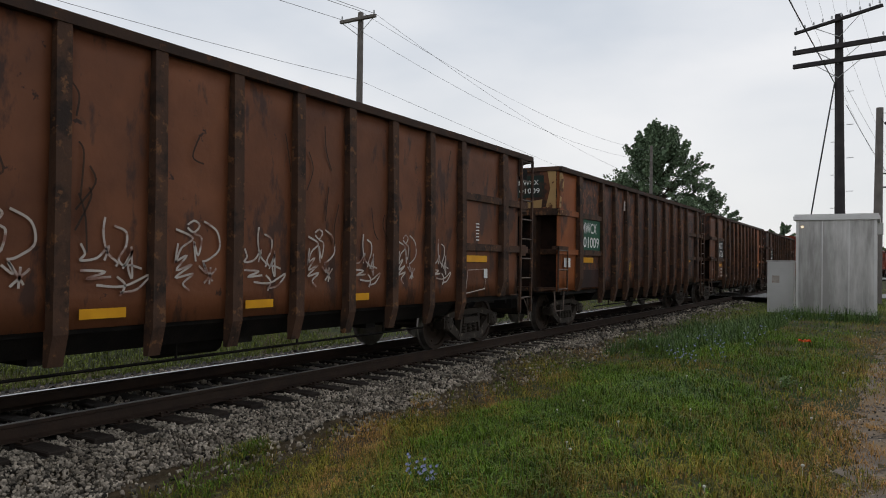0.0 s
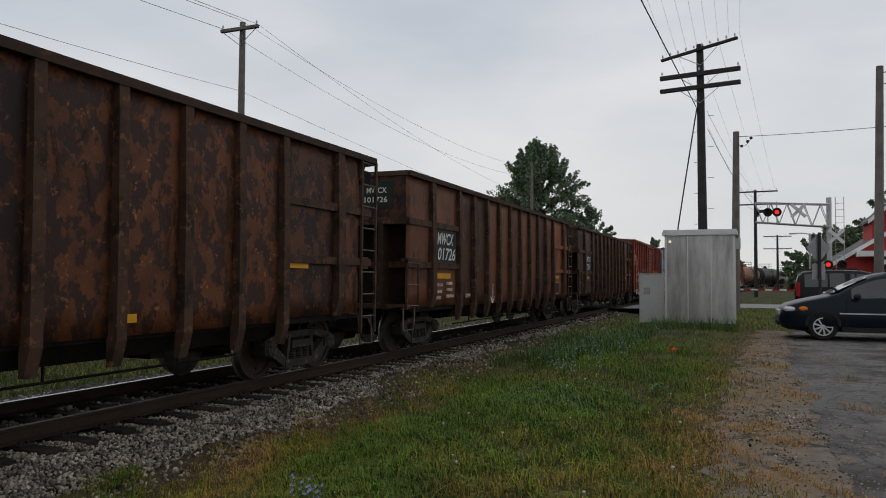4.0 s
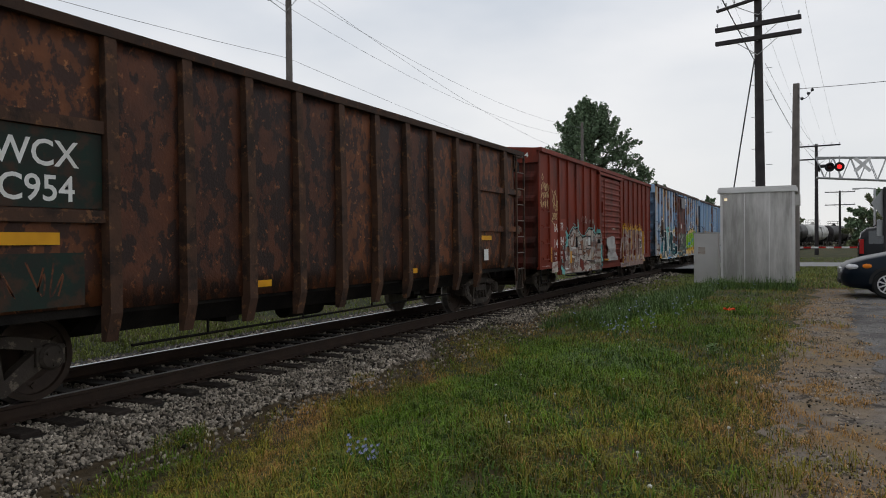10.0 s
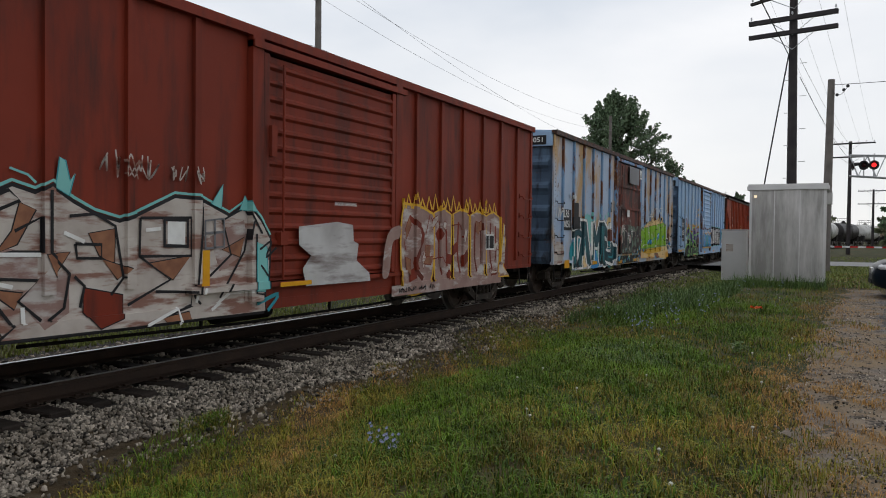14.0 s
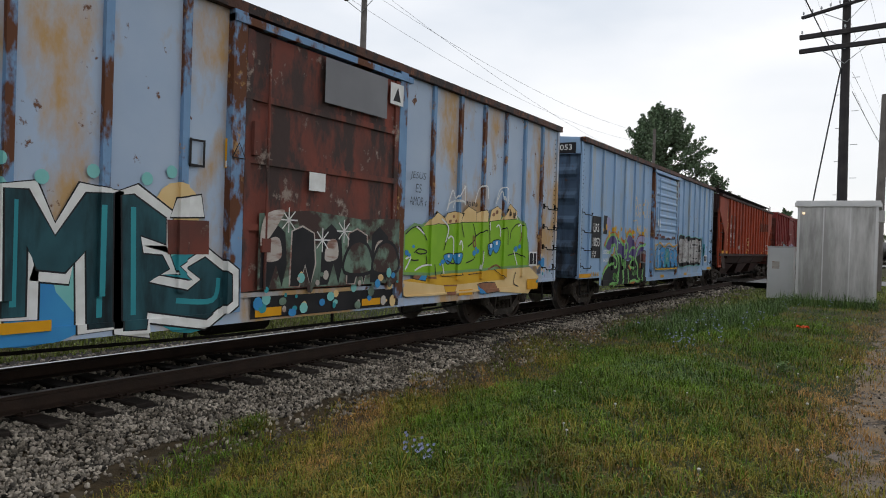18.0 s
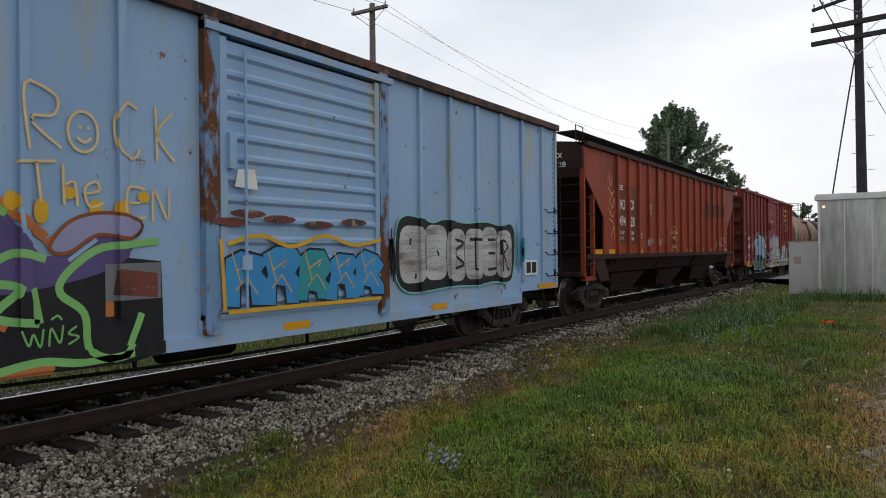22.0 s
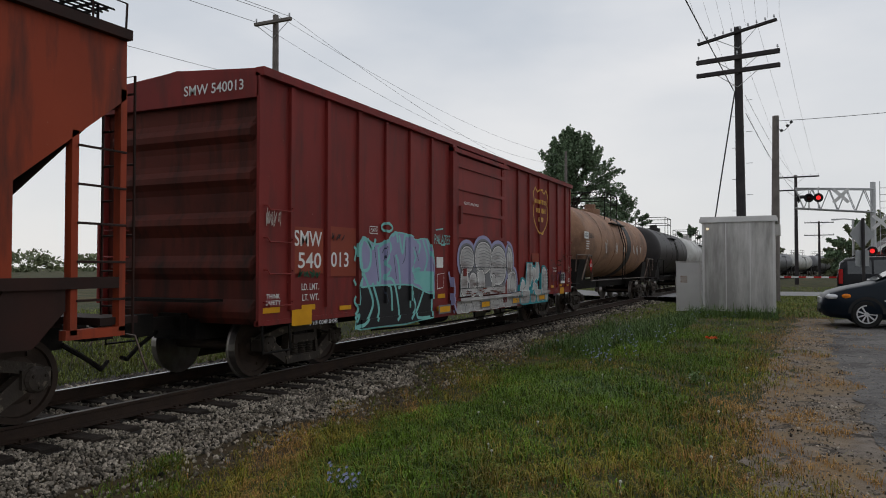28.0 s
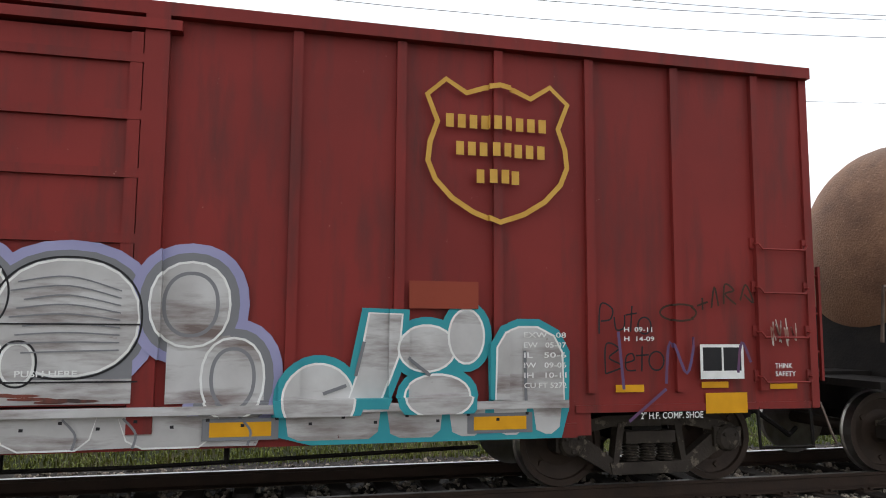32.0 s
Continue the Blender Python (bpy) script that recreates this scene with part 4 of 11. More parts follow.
            box(bm, *sorted((side * (hw + 0.07), side * (hw + 0.1))), y - 0.02, y + 0.02, 0.98, 2.02)
            part("ladder_rail", bm, M["rib_brown"], car)
        bm = fresh()
        box(bm, *sorted((side * (hw - 0.06), side * (hw + 0.1))), -7.88, -7.28, 1.97, 2.05)
        part("ladder_bracket", bm, M["rib_brown"], car)
        bar("step", [(hw, -7.86, 1.0), (hw + 0.05, -7.95, 0.55), (hw + 0.05, -7.45, 0.55), (hw, -7.3, 1.0)], 0.018, M["rung_steel"])
    bm = fresh()
    lathe(bm, [(GL - 0.34, 0.27), (GL - 0.31, 0.27)], 16, "y")
    bm.transform(pose(0.35, 0, 3.2))
    part("brake_wheel", bm, M["rib_dark"], car)
    bm = fresh()
    box(bm, 0.2, 0.5, END - 0.02, END + 0.22, 3.05, 3.4)
    part("brake_box", bm, M["rib_dark"], car)
    running_gear(car, GL, 1.7, n)
    return car, Side(car, hw + 0.035, GRIBS, hw + 0.13, 0.15)


# ---- box cars ----
def boxcar(n, label, skin, half, ribs_f, ribs_r, door, eave, rib_skin=None, end_skin=None, door_skin=None, door_lines=(), flutes=0, sill=0.62):
    car = thing("box_car", pose(0, 0, 0), label, "freight car", "cars of the train")
    hw = 1.5
    rib_skin, end_skin, door_skin = rib_skin or skin, end_skin or skin, door_skin or skin
    d0, d1 = door
    reach = 1.8 if n in (5, 6, 7) else 2.7     # how far from the ends the deep sill stops
    edges = sorted([-half, *ribs_f, d0 - 0.1, d1 + 0.1, *ribs_r, half])
    for s in (1, -1):
        for y0, y1 in zip(edges, edges[1:]):
            if y0 >= d0 - 0.11 and y1 <= d1 + 0.11:
                continue
            bm = fresh()
            m = (y0 + y1) / 2
            low = 0.84 if abs(m) > half - (2.0 if reach < 2 else 2.7) else sill
            grid = []
            for j in range(7):
                row = []
                for i in range(4):
                    u, w = i / 3, j / 6
                    y, z = y0 + (y1 - y0) * u, low + (eave - low) * w
                    b = 0.012 * noise.noise(Vector((y * 1.1, z * 1.1, n * 3.0))) * math.sin(math.pi * u)
                    row.append(bm.verts.new((s * (hw + b), y, z)))
                grid.append(row)
            for j in range(6):
                for i in range(3):
                    q = (grid[j][i], grid[j][i + 1], grid[j + 1][i + 1], grid[j + 1][i])
                    bm.faces.new(q if s > 0 else q[::-1])
            part("side_panel", bm, skin, car, smooth=True)
        for y in (*ribs_f, *ribs_r):
            bm = fresh()
            lo = 1.02
            box(bm, *sorted((s * hw, s * (hw + 0.055))), y - 0.045, y + 0.045, lo, eave - 0.04)
            part("rib", bm, rib_skin, car)
        bm = fresh()
        box(bm, *sorted((s * (hw - 0.05), s * (hw + 0.04))), -half + reach, half - reach, sill - 0.01, sill + 0.12)
        box(bm, *sorted((s * (hw - 0.05), s * (hw + 0.02))), -half, -half + reach, 0.83, 0.9)
        box(bm, *sorted((s * (hw - 0.05), s * (hw + 0.02))), half - reach, half, 0.83, 0.9)
        part("side_sill", bm, skin, car)
        bm = fresh()
        box(bm, *sorted((s * (hw - 0.05), s * (hw + 0.032))), d0 - 0.25, d1 + 0.25, sill, 0.91)
        part("door_sill", bm, skin, car)
        for sg in (1, -1):
            bm = fresh()
            box(bm, *sorted((s * (hw - 0.02), s * (hw + 0.03))), *sorted((sg * half, sg * (half - 0.09))), 0.84, eave)
            part("corner_post", bm, skin, car)
        bm = fresh()
        box(bm, *sorted((s * (hw - 0.05), s * (hw + 0.1))), -half, half, eave - 0.03, eave + 0.09)
        part("eave_rail", bm, end_skin if n == 5 else M["gond_dark"] if n in (6, 7) else rib_skin, car)
        # plug or sliding door with its posts, tracks and bars
        for y in (d0 - 0.1, d1 + 0.1):
            bm = fresh()
            box(bm, *sorted((s * (hw - 0.02), s * (hw + 0.1))), y - 0.1, y + 0.1, 0.75, eave - 0.03)
            part("door_post", bm, M["blue_rust"] if n in (6, 7) else door_skin, car)
        bm = fresh()
        if flutes:
            z0, z1 = 0.98, eave - 0.22
            grid = []
            N = flutes * 6
            for j in range(N + 1):
                z = z0 + (z1 - z0) * j / N
                ph = (j % 6) / 6
                x = hw + 0.055 + 0.035 * (1 if 0.2 < ph < 0.6 else 0)
                grid.append((bm.verts.new((s * x, d0, z)), bm.verts.new((s * x, d1, z))))
            for a, b in zip(grid, grid[1:]):
                bm.faces.new((a[0], a[1], b[1], b[0]) if s > 0 else (a[0], b[0], b[1], a[1]))
            box(bm, *sorted((s * (hw - 0.02), s * (hw + 0.05))), d0, d1, z0, z1)
        else:
            box(bm, *sorted((s * (hw - 0.02), s * (hw + 0.06))), d0, d1, 0.98, eave - 0.2)
        door_ob = part("door", bm, door_skin, car, "wide sliding door")
        for z in door_lines:
            bm = fresh()
            box(bm, *sorted((s * (hw + 0.05), s * (hw + 0.1))), d0, d1, z - 0.04, z + 0.04)
            part("door_bar", bm, door_skin, door_ob)
        for y in (d0 + 0.06, d1 - 0.06):
            bm = fresh()
            box(bm, *sorted((s * (hw + 0.05), s * (hw + 0.095))), y - 0.05, y + 0.05, 0.98, eave - 0.2)
            part("door_edge", bm, door_skin, door_ob)
        bm = fresh()
        if n != 9:
            rod(bm, (s * (hw + 0.13), d0 + 0.35, 1.0), (s * (hw + 0.13), d0 + 0.35, eave - 0.3), 0.018, 6)
        box(bm, *sorted((s * (hw + 0.06), s * (hw + 0.15))), d0 + 0.28, d0 + 0.42, 1.45, 1.62)
        box(bm, *sorted((s * (hw + 0.06), s * (hw + 0.15))), d0 + 0.1, d0 + 0.2, 2.6, 3.0)
        part("lock_rod", bm, door_skin, door_ob)
        bm = fresh()
        box(bm, *sorted((s * (hw - 0.02), s * (hw + (0.12 if n in (5, 9) else 0.07)))), d0 - 1.2 if n == 5 else d0 - 0.2, d1 + 2.9 if n == 9 else d1 + 0.3, 0.91, 0.965)
        part("door_track", bm, skin, car)
        bm = fresh()
        box(bm, *sorted((s * (hw - 0.02), s * (hw + 0.13))), d0 - 0.2, d1 + 0.3, eave - 0.17, eave - 0.08)
        part("door_hood", bm, rib_skin, car)
    # ends with deep horizontal corrugations
    for s in (1, -1):
        bm = fresh()
        rows = []
        N = 36
        for j in range(N + 1):
            w = j / N
            z = 0.84 + (eave - 0.3 - 0.84) * w
            dp = 0.085 * max(0.0, math.sin(w * math.pi * 10)) if w < 0.98 else 0
            rows.append([bm.verts.new((x, s * (half - 0.1 + dp * (1 if abs(x) < 1.4 else 0)), z)) for x in (-hw, -1.4, -1.34, 1.34, 1.4, hw)])
        for a, b in zip(rows, rows[1:]):
            for i in range(5):
                q = (a[i], a[i + 1], b[i + 1], b[i])
                bm.faces.new(q[::-1] if s > 0 else q)
        # end colours are darker than the sides: the gap's shade is painted in
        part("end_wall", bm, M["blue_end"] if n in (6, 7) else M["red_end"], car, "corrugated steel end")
        bm = fresh()
        prism_pts = [(-hw, eave - 0.32), (hw, eave - 0.32), (hw, eave + 0.02), (0, eave + 0.2), (-hw, eave + 0.02)]
        a = [bm.verts.new((x, s * (half - 0.12), z)) for x, z in prism_pts]
        b = [bm.verts.new((x, s * (half + 0.0), z)) for x, z in prism_pts]
        bm.faces.new(a)
        bm.faces.new(b[::-1])
        for i in range(5):
            bm.faces.new((a[i], b[i], b[(i + 1) % 5], a[(i + 1) % 5]))
        bmesh.ops.recalc_face_normals(bm, faces=bm.faces[:])
        part("end_cap", bm, end_skin, car)
        bm = fresh()
        box(bm, -0.9, 0.9, *sorted((s * half, s * (half + 0.38))), 1.16, 1.2)
        part("end_platform", bm, M["black"], car)
    bm = fresh()
    ys = np.linspace(-half, half, 15)
    for y0, y1 in zip(ys, ys[1:]):
        for s in (1, -1):
            hexa(bm, [(0, y0 + 0.02, eave + 0.12), (s * 1.52, y0 + 0.02, eave + 0.0), (s * 1.52, y1 - 0.02, eave + 0.0), (0, y1 - 0.02, eave + 0.12),
                      (0, y0 + 0.02, eave + 0.2), (s * 1.54, y0 + 0.02, eave + 0.08), (s * 1.54, y1 - 0.02, eave + 0.08), (0, y1 - 0.02, eave + 0.2)])
            box(bm, *sorted((s * 0.05, s * 1.5)), y1 - 0.05, y1 + 0.05, eave + 0.02, eave + 0.12)
    bmesh.ops.recalc_face_normals(bm, faces=bm.faces[:])
    islands("roof_panel", bm, end_skin if n in (6, 7) else skin, car)
    bm = fresh()
    box(bm, -1.46, 1.46, -half + 0.1, half - 0.1, 0.88, 0.96)
    box(bm, -0.4, 0.4, -half, half, 0.6, 0.9)
    for k in (-3.2, -1.0, 1.0, 3.2):
        box(bm, -1.4, 1.4, k - 0.1, k + 0.1, 0.68, 0.9)
    part("underframe", bm, M["black"], car)
    bm = fresh()
    pipe(bm, [(1.2, -4.5, 0.5), (1.2, -1.5, 0.42), (1.2, 1.5, 0.42), (1.2, 4.5, 0.5)], 0.02, 5)
    for k in (-2.2, 0.4, 2.2):
        rod(bm, (1.2, k, 0.42), (1.2, k, 0.7), 0.025, 5)
    part("brake_rod", bm, M["black"], car)
    bm = fresh()
    rod(bm, (0.8, -1.6, 0.55), (0.8, -0.6, 0.55), 0.17, 10)
    part("air_tank", bm, M["black"], car)
    for q in (0, 180):
        holder = pose(0, 0, 0, 0, 0, q)
        for y0, y1 in ((half - 0.72, half - 0.1), (-half + 0.1, -half + 0.72)):
            for z in (1.1, 1.55, 2.0, 2.45):
                bm = fresh()
                pipe(bm, [(hw, y0, z + 0.06), (hw + 0.09, y0 + 0.02, z + 0.05), (hw + 0.09, y0 + 0.06, z), (hw + 0.09, y1 - 0.06, z), (hw + 0.09, y1 - 0.02, z + 0.05), (hw, y1, z + 0.06)], 0.012, 5)
                bm.transform(holder)
                iron = part("grab_iron", bm, M["black"] if n in (6, 7) else skin, car)
                for y in (y0, y1):
                    bm = fresh()
                    box(bm, hw, hw + 0.025, y - 0.03, y + 0.03, z + 0.01, z + 0.12)
                    bm.transform(holder)
                    part("bracket", bm, M["black"] if n in (6, 7) else skin, iron)
            bm = fresh()
            pipe(bm, [(hw, y0, 0.9), (hw + 0.03, y0, 0.45), (hw + 0.03, y1, 0.45), (hw, y1, 0.9)], 0.02, 5)
            bm.transform(holder)
            part("step", bm, M["black"], car)
        if n in (6, 7):
            bm = fresh()
            for y in (half - 0.16, -half + 0.16):
                for k in range(30):
                    z = 1.0 + k * 0.105
                    box(bm, hw, hw + 0.012, y - 0.011, y + 0.011, z, z + 0.022)
            bm.transform(holder)
            part("rivets", bm, M["black"], car)["kind"] = "stuff"
        bm = fresh()
        for z in (1.4, 1.8, 2.2, 2.6, 3.0, 3.4, 3.8, 4.2):
            if z < 2.3:
                pipe(bm, [(0.95, half, z), (0.95, half + 0.14, z), (1.42, half + 0.14, z), (1.42, half, z)], 0.012, 5)
        box(bm, 0.93, 0.97, half + 0.12, half + 0.15, 1.1, 2.3)
        box(bm, 1.4, 1.44, half + 0.12, half + 0.15, 1.1, 2.3)
        bm.transform(holder)
        part("end_ladder", bm, M["black"] if n == 5 else end_skin, car)
    running_gear(car, half, 1.68, n)
    proud = [(-half + reach, half - reach, sill - 0.01, sill + 0.12, hw + 0.04), (d0 - 0.25, d1 + 0.25, sill, 0.91, hw + 0.034),
             (d0, d1, 0.98, eave - 0.2, hw + (0.092 if flutes else 0.062))]
    proud += [(y - 0.05, y + 0.05, 0.98, eave - 0.2, hw + 0.097) for y in (d0 + 0.06, d1 - 0.06)]
    proud += [(y - 0.1, y + 0.1, 0.75, eave - 0.03, hw + 0.102) for y in (d0 - 0.1, d1 + 0.1)]
    proud += [(d0, d1, z - 0.04, z + 0.04, hw + 0.102) for z in door_lines]
    proud += [(d0 - 1.2 if n == 5 else d0 - 0.2, d1 + 2.9 if n == 9 else d1 + 0.3, 0.91, 0.965, hw + (0.122 if n in (5, 9) else 0.072))]
    return car, Side(car, hw + 0.012, (*ribs_f, *ribs_r), hw + 0.057, 0.094, proud, (1.02, eave - 0.04))


# ---- covered hopper ----
def hopper(n, label):
    car = thing("covered_hopper_car", pose(0, 0, 0), label, "freight car", "cars of the train")
    hw, top, H = 1.5, 4.18, 8.62
    out = [(-8.62, top), (-8.62, 3.5), (-7.32, 2.46), (-7.32, 1.5), (7.32, 1.5), (7.32, 2.46), (8.62, 3.5), (8.62, top)]
    for s in (1, -1):
        bm = fresh()
        prism(bm, out, *sorted((s * (hw - 0.04), s * hw)))
        part("side_sheet", bm, M["hop_red"], car)
        for i in range(15):
            y = -6.37 + i * 0.906
            bm = fresh()
            box(bm, *sorted((s * hw, s * (hw + 0.07))), y - 0.05, y + 0.05, 1.52, top - 0.03)
            part("rib", bm, M["hop_red"], car)
        bm = fresh()
        box(bm, *sorted((s * (hw - 0.06), s * (hw + 0.09))), -H, H, top - 0.04, top + 0.07)
        part("top_rail", bm, M["hop_low"], car)
        bm = fresh()
        box(bm, *sorted((s * (hw - 0.1), s * (hw + 0.03))), -H + 0.1, H - 0.1, 1.42, 1.54)
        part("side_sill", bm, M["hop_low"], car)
        for sg in (1, -1):
            bm = fresh()
            box(bm, *sorted((s * (hw - 0.1), s * hw)), *sorted((sg * 8.55, sg * 8.63)), 0.95, 3.6)
            box(bm, *sorted((s * (hw - 0.1), s * hw)), *sorted((sg * 7.95, sg * 8.03)), 0.95, 3.05)
            box(bm, *sorted((s * (hw - 0.1), s * hw)), *sorted((sg * 7.9, sg * 8.63)), 0.9, 1.0)
            # posts on the far side take the darker brown of the hoppers
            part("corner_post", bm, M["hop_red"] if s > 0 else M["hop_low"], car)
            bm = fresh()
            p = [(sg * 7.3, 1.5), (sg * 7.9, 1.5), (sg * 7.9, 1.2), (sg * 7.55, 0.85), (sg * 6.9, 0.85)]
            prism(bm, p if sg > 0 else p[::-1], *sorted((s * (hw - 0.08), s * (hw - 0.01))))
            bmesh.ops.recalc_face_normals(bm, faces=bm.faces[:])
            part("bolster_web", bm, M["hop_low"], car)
            for z in (1.3, 1.7, 2.1, 2.5, 2.9):
                bm = fresh()
                rod(bm, (s * (hw + 0.03), sg * 8.0, z), (s * (hw + 0.03), sg * 8.6, z), 0.014, 5)
                part("rung", bm, M["hop_low"], car)
    # sloped ends, hopper bays under the sill, centre sill
    bm = fresh()
    for sg in (1, -1):
        q = [(-1.46, sg * 8.55, 3.5), (1.46, sg * 8.55, 3.5), (1.46, sg * 6.3, 1.3), (-1.46, sg * 6.3, 1.3)]
        v = [bm.verts.new(p) for p in q]
        bm.faces.new(v if sg > 0 else v[::-1])
        box(bm, -1.46, 1.46, *sorted((sg * 8.55, sg * 8.62)), 3.4, top + 0.02)
        box(bm, -0.5, 0.5, *sorted((sg * 6.4, sg * 8.6)), 0.95, 1.15)
        box(bm, -0.12, 0.12, *sorted((sg * 7.9, sg * 8.05)), 1.1, 2.9)
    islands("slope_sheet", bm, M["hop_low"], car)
    for k in (-4.35, 0.0, 4.35):
        bm = fresh()
        a = [(-1.45, k - 2.1, 1.45), (1.45, k - 2.1, 1.45), (1.45, k + 2.1, 1.45), (-1.45, k + 2.1, 1.45)]
        m = [(-1.2, k - 2.1, 1.04), (1.2, k - 2.1, 1.04), (1.2, k + 2.1, 1.04), (-1.2, k + 2.1, 1.04)]
        q = [(-1.15, k - 1.5, 1.0), (1.15, k - 1.5, 1.0), (1.15, k + 1.5, 1.0), (-1.15, k + 1.5, 1.0)]
        b = [(-0.85, k - 0.85, 0.42), (0.85, k - 0.85, 0.42), (0.85, k + 0.85, 0.42), (-0.85, k + 0.85, 0.42)]
        hexa(bm, m + a)
        hexa(bm, b + q)
        for z in (0.5, 0.6):
            box(bm, -0.95, 0.95, k - 0.98, k + 0.98, z - 0.012, z + 0.012)
        box(bm, -0.9, 0.9, k - 0.95, k + 0.95, 0.34, 0.44)
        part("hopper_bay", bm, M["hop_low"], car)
        bm = fresh()
        for y in (k - 1.08, k + 1.02):
            box(bm, 0.8, 1.15, y, y + 0.09, 0.36, 0.46)
            rod(bm, (1.05, y + 0.04, 0.48), (1.24, y + 0.04, 0.48), 0.06, 8)
        rod(bm, (1.0, k - 1.1, 0.4), (1.0, k + 1.1, 0.4), 0.03, 6)
        part("outlet_gate", bm, M["black"], car)
    bm = fresh()
    box(bm, -0.3, 0.3, -H, H, 0.72, 1.1)
    part("centre_sill", bm, M["black"], car)
    bm = fresh()
    ys = np.linspace(-H, H, 13)
    for y0, y1 in zip(ys, ys[1:]):
        for s in (1, -1):
            hexa(bm, [(0, y0, top + 0.1), (s * hw, y0, top - 0.02), (s * hw, y1, top - 0.02), (0, y1, top + 0.1), (0, y0, top + 0.2), (s * hw, y0, top + 0.05), (s * hw, y1, top + 0.05), (0, y1, top + 0.2)])
    bmesh.ops.recalc_face_normals(bm, faces=bm.faces[:])
    part("roof", bm, M["hop_low"], car)
    bm = fresh()
    for k in (-5.8, -2.9, 0, 2.9, 5.8):
        box(bm, -0.3, 0.3, k - 1.2, k + 1.2, top + 0.18, top + 0.32)
    part("roof_hatch", bm, M["hop_red"], car)
    # an open grating along each roof edge
    for s in (1, -1):
        bm = fresh()
        x0, x1, z = s * 0.75, s * 1.32, top + 0.34
        for x in np.linspace(x0, x1, 7):
            rod(bm, (x, -8.6, z), (x, 8.6, z), 0.012, 4)
        for y in np.arange(-8.6, 8.65, 0.16):
            box(bm, *sorted((x0, x1)), y - 0.008, y + 0.008, z - 0.015, z + 0.015)
        for y in np.arange(-8.4, 8.5, 1.4):
            rod(bm, (s * 1.3, y, top), (s * 1.3, y, z), 0.02, 4)
        part("running_board", bm, M["black"], car, "dark open-grate walkway")
    for sg in (1, -1):
        bm = fresh()
        pipe(bm, [(1.35, sg * 8.7, 3.6), (1.35, sg * 8.75, top + 0.45), (1.35, sg * 8.3, top + 0.45), (1.35, sg * 8.3, top + 0.1)], 0.014, 5)
        pipe(bm, [(1.45, sg * 8.78, 0.9), (1.45, sg * 8.78, 3.8), (0.95, sg * 8.78, 3.8), (0.95, sg * 8.78, 0.9)], 0.016, 5)
        for z in np.arange(1.2, 3.7, 0.4):
            rod(bm, (0.95, sg * 8.78, z), (1.45, sg * 8.78, z), 0.014, 5)
        part("end_ladder", bm, M["hop_low"], car)
        bm = fresh()
        box(bm, -1.45, 1.45, *sorted((sg * 8.35, sg * 8.85)), 1.02, 1.1)
        part("end_platform", bm, M["hop_low"], car)
    running_gear(car, 8.75, 1.75, n)
    return car, Side(car, hw, [-6.37 + i * 0.906 for i in range(15)], hw + 0.07, 0.1)


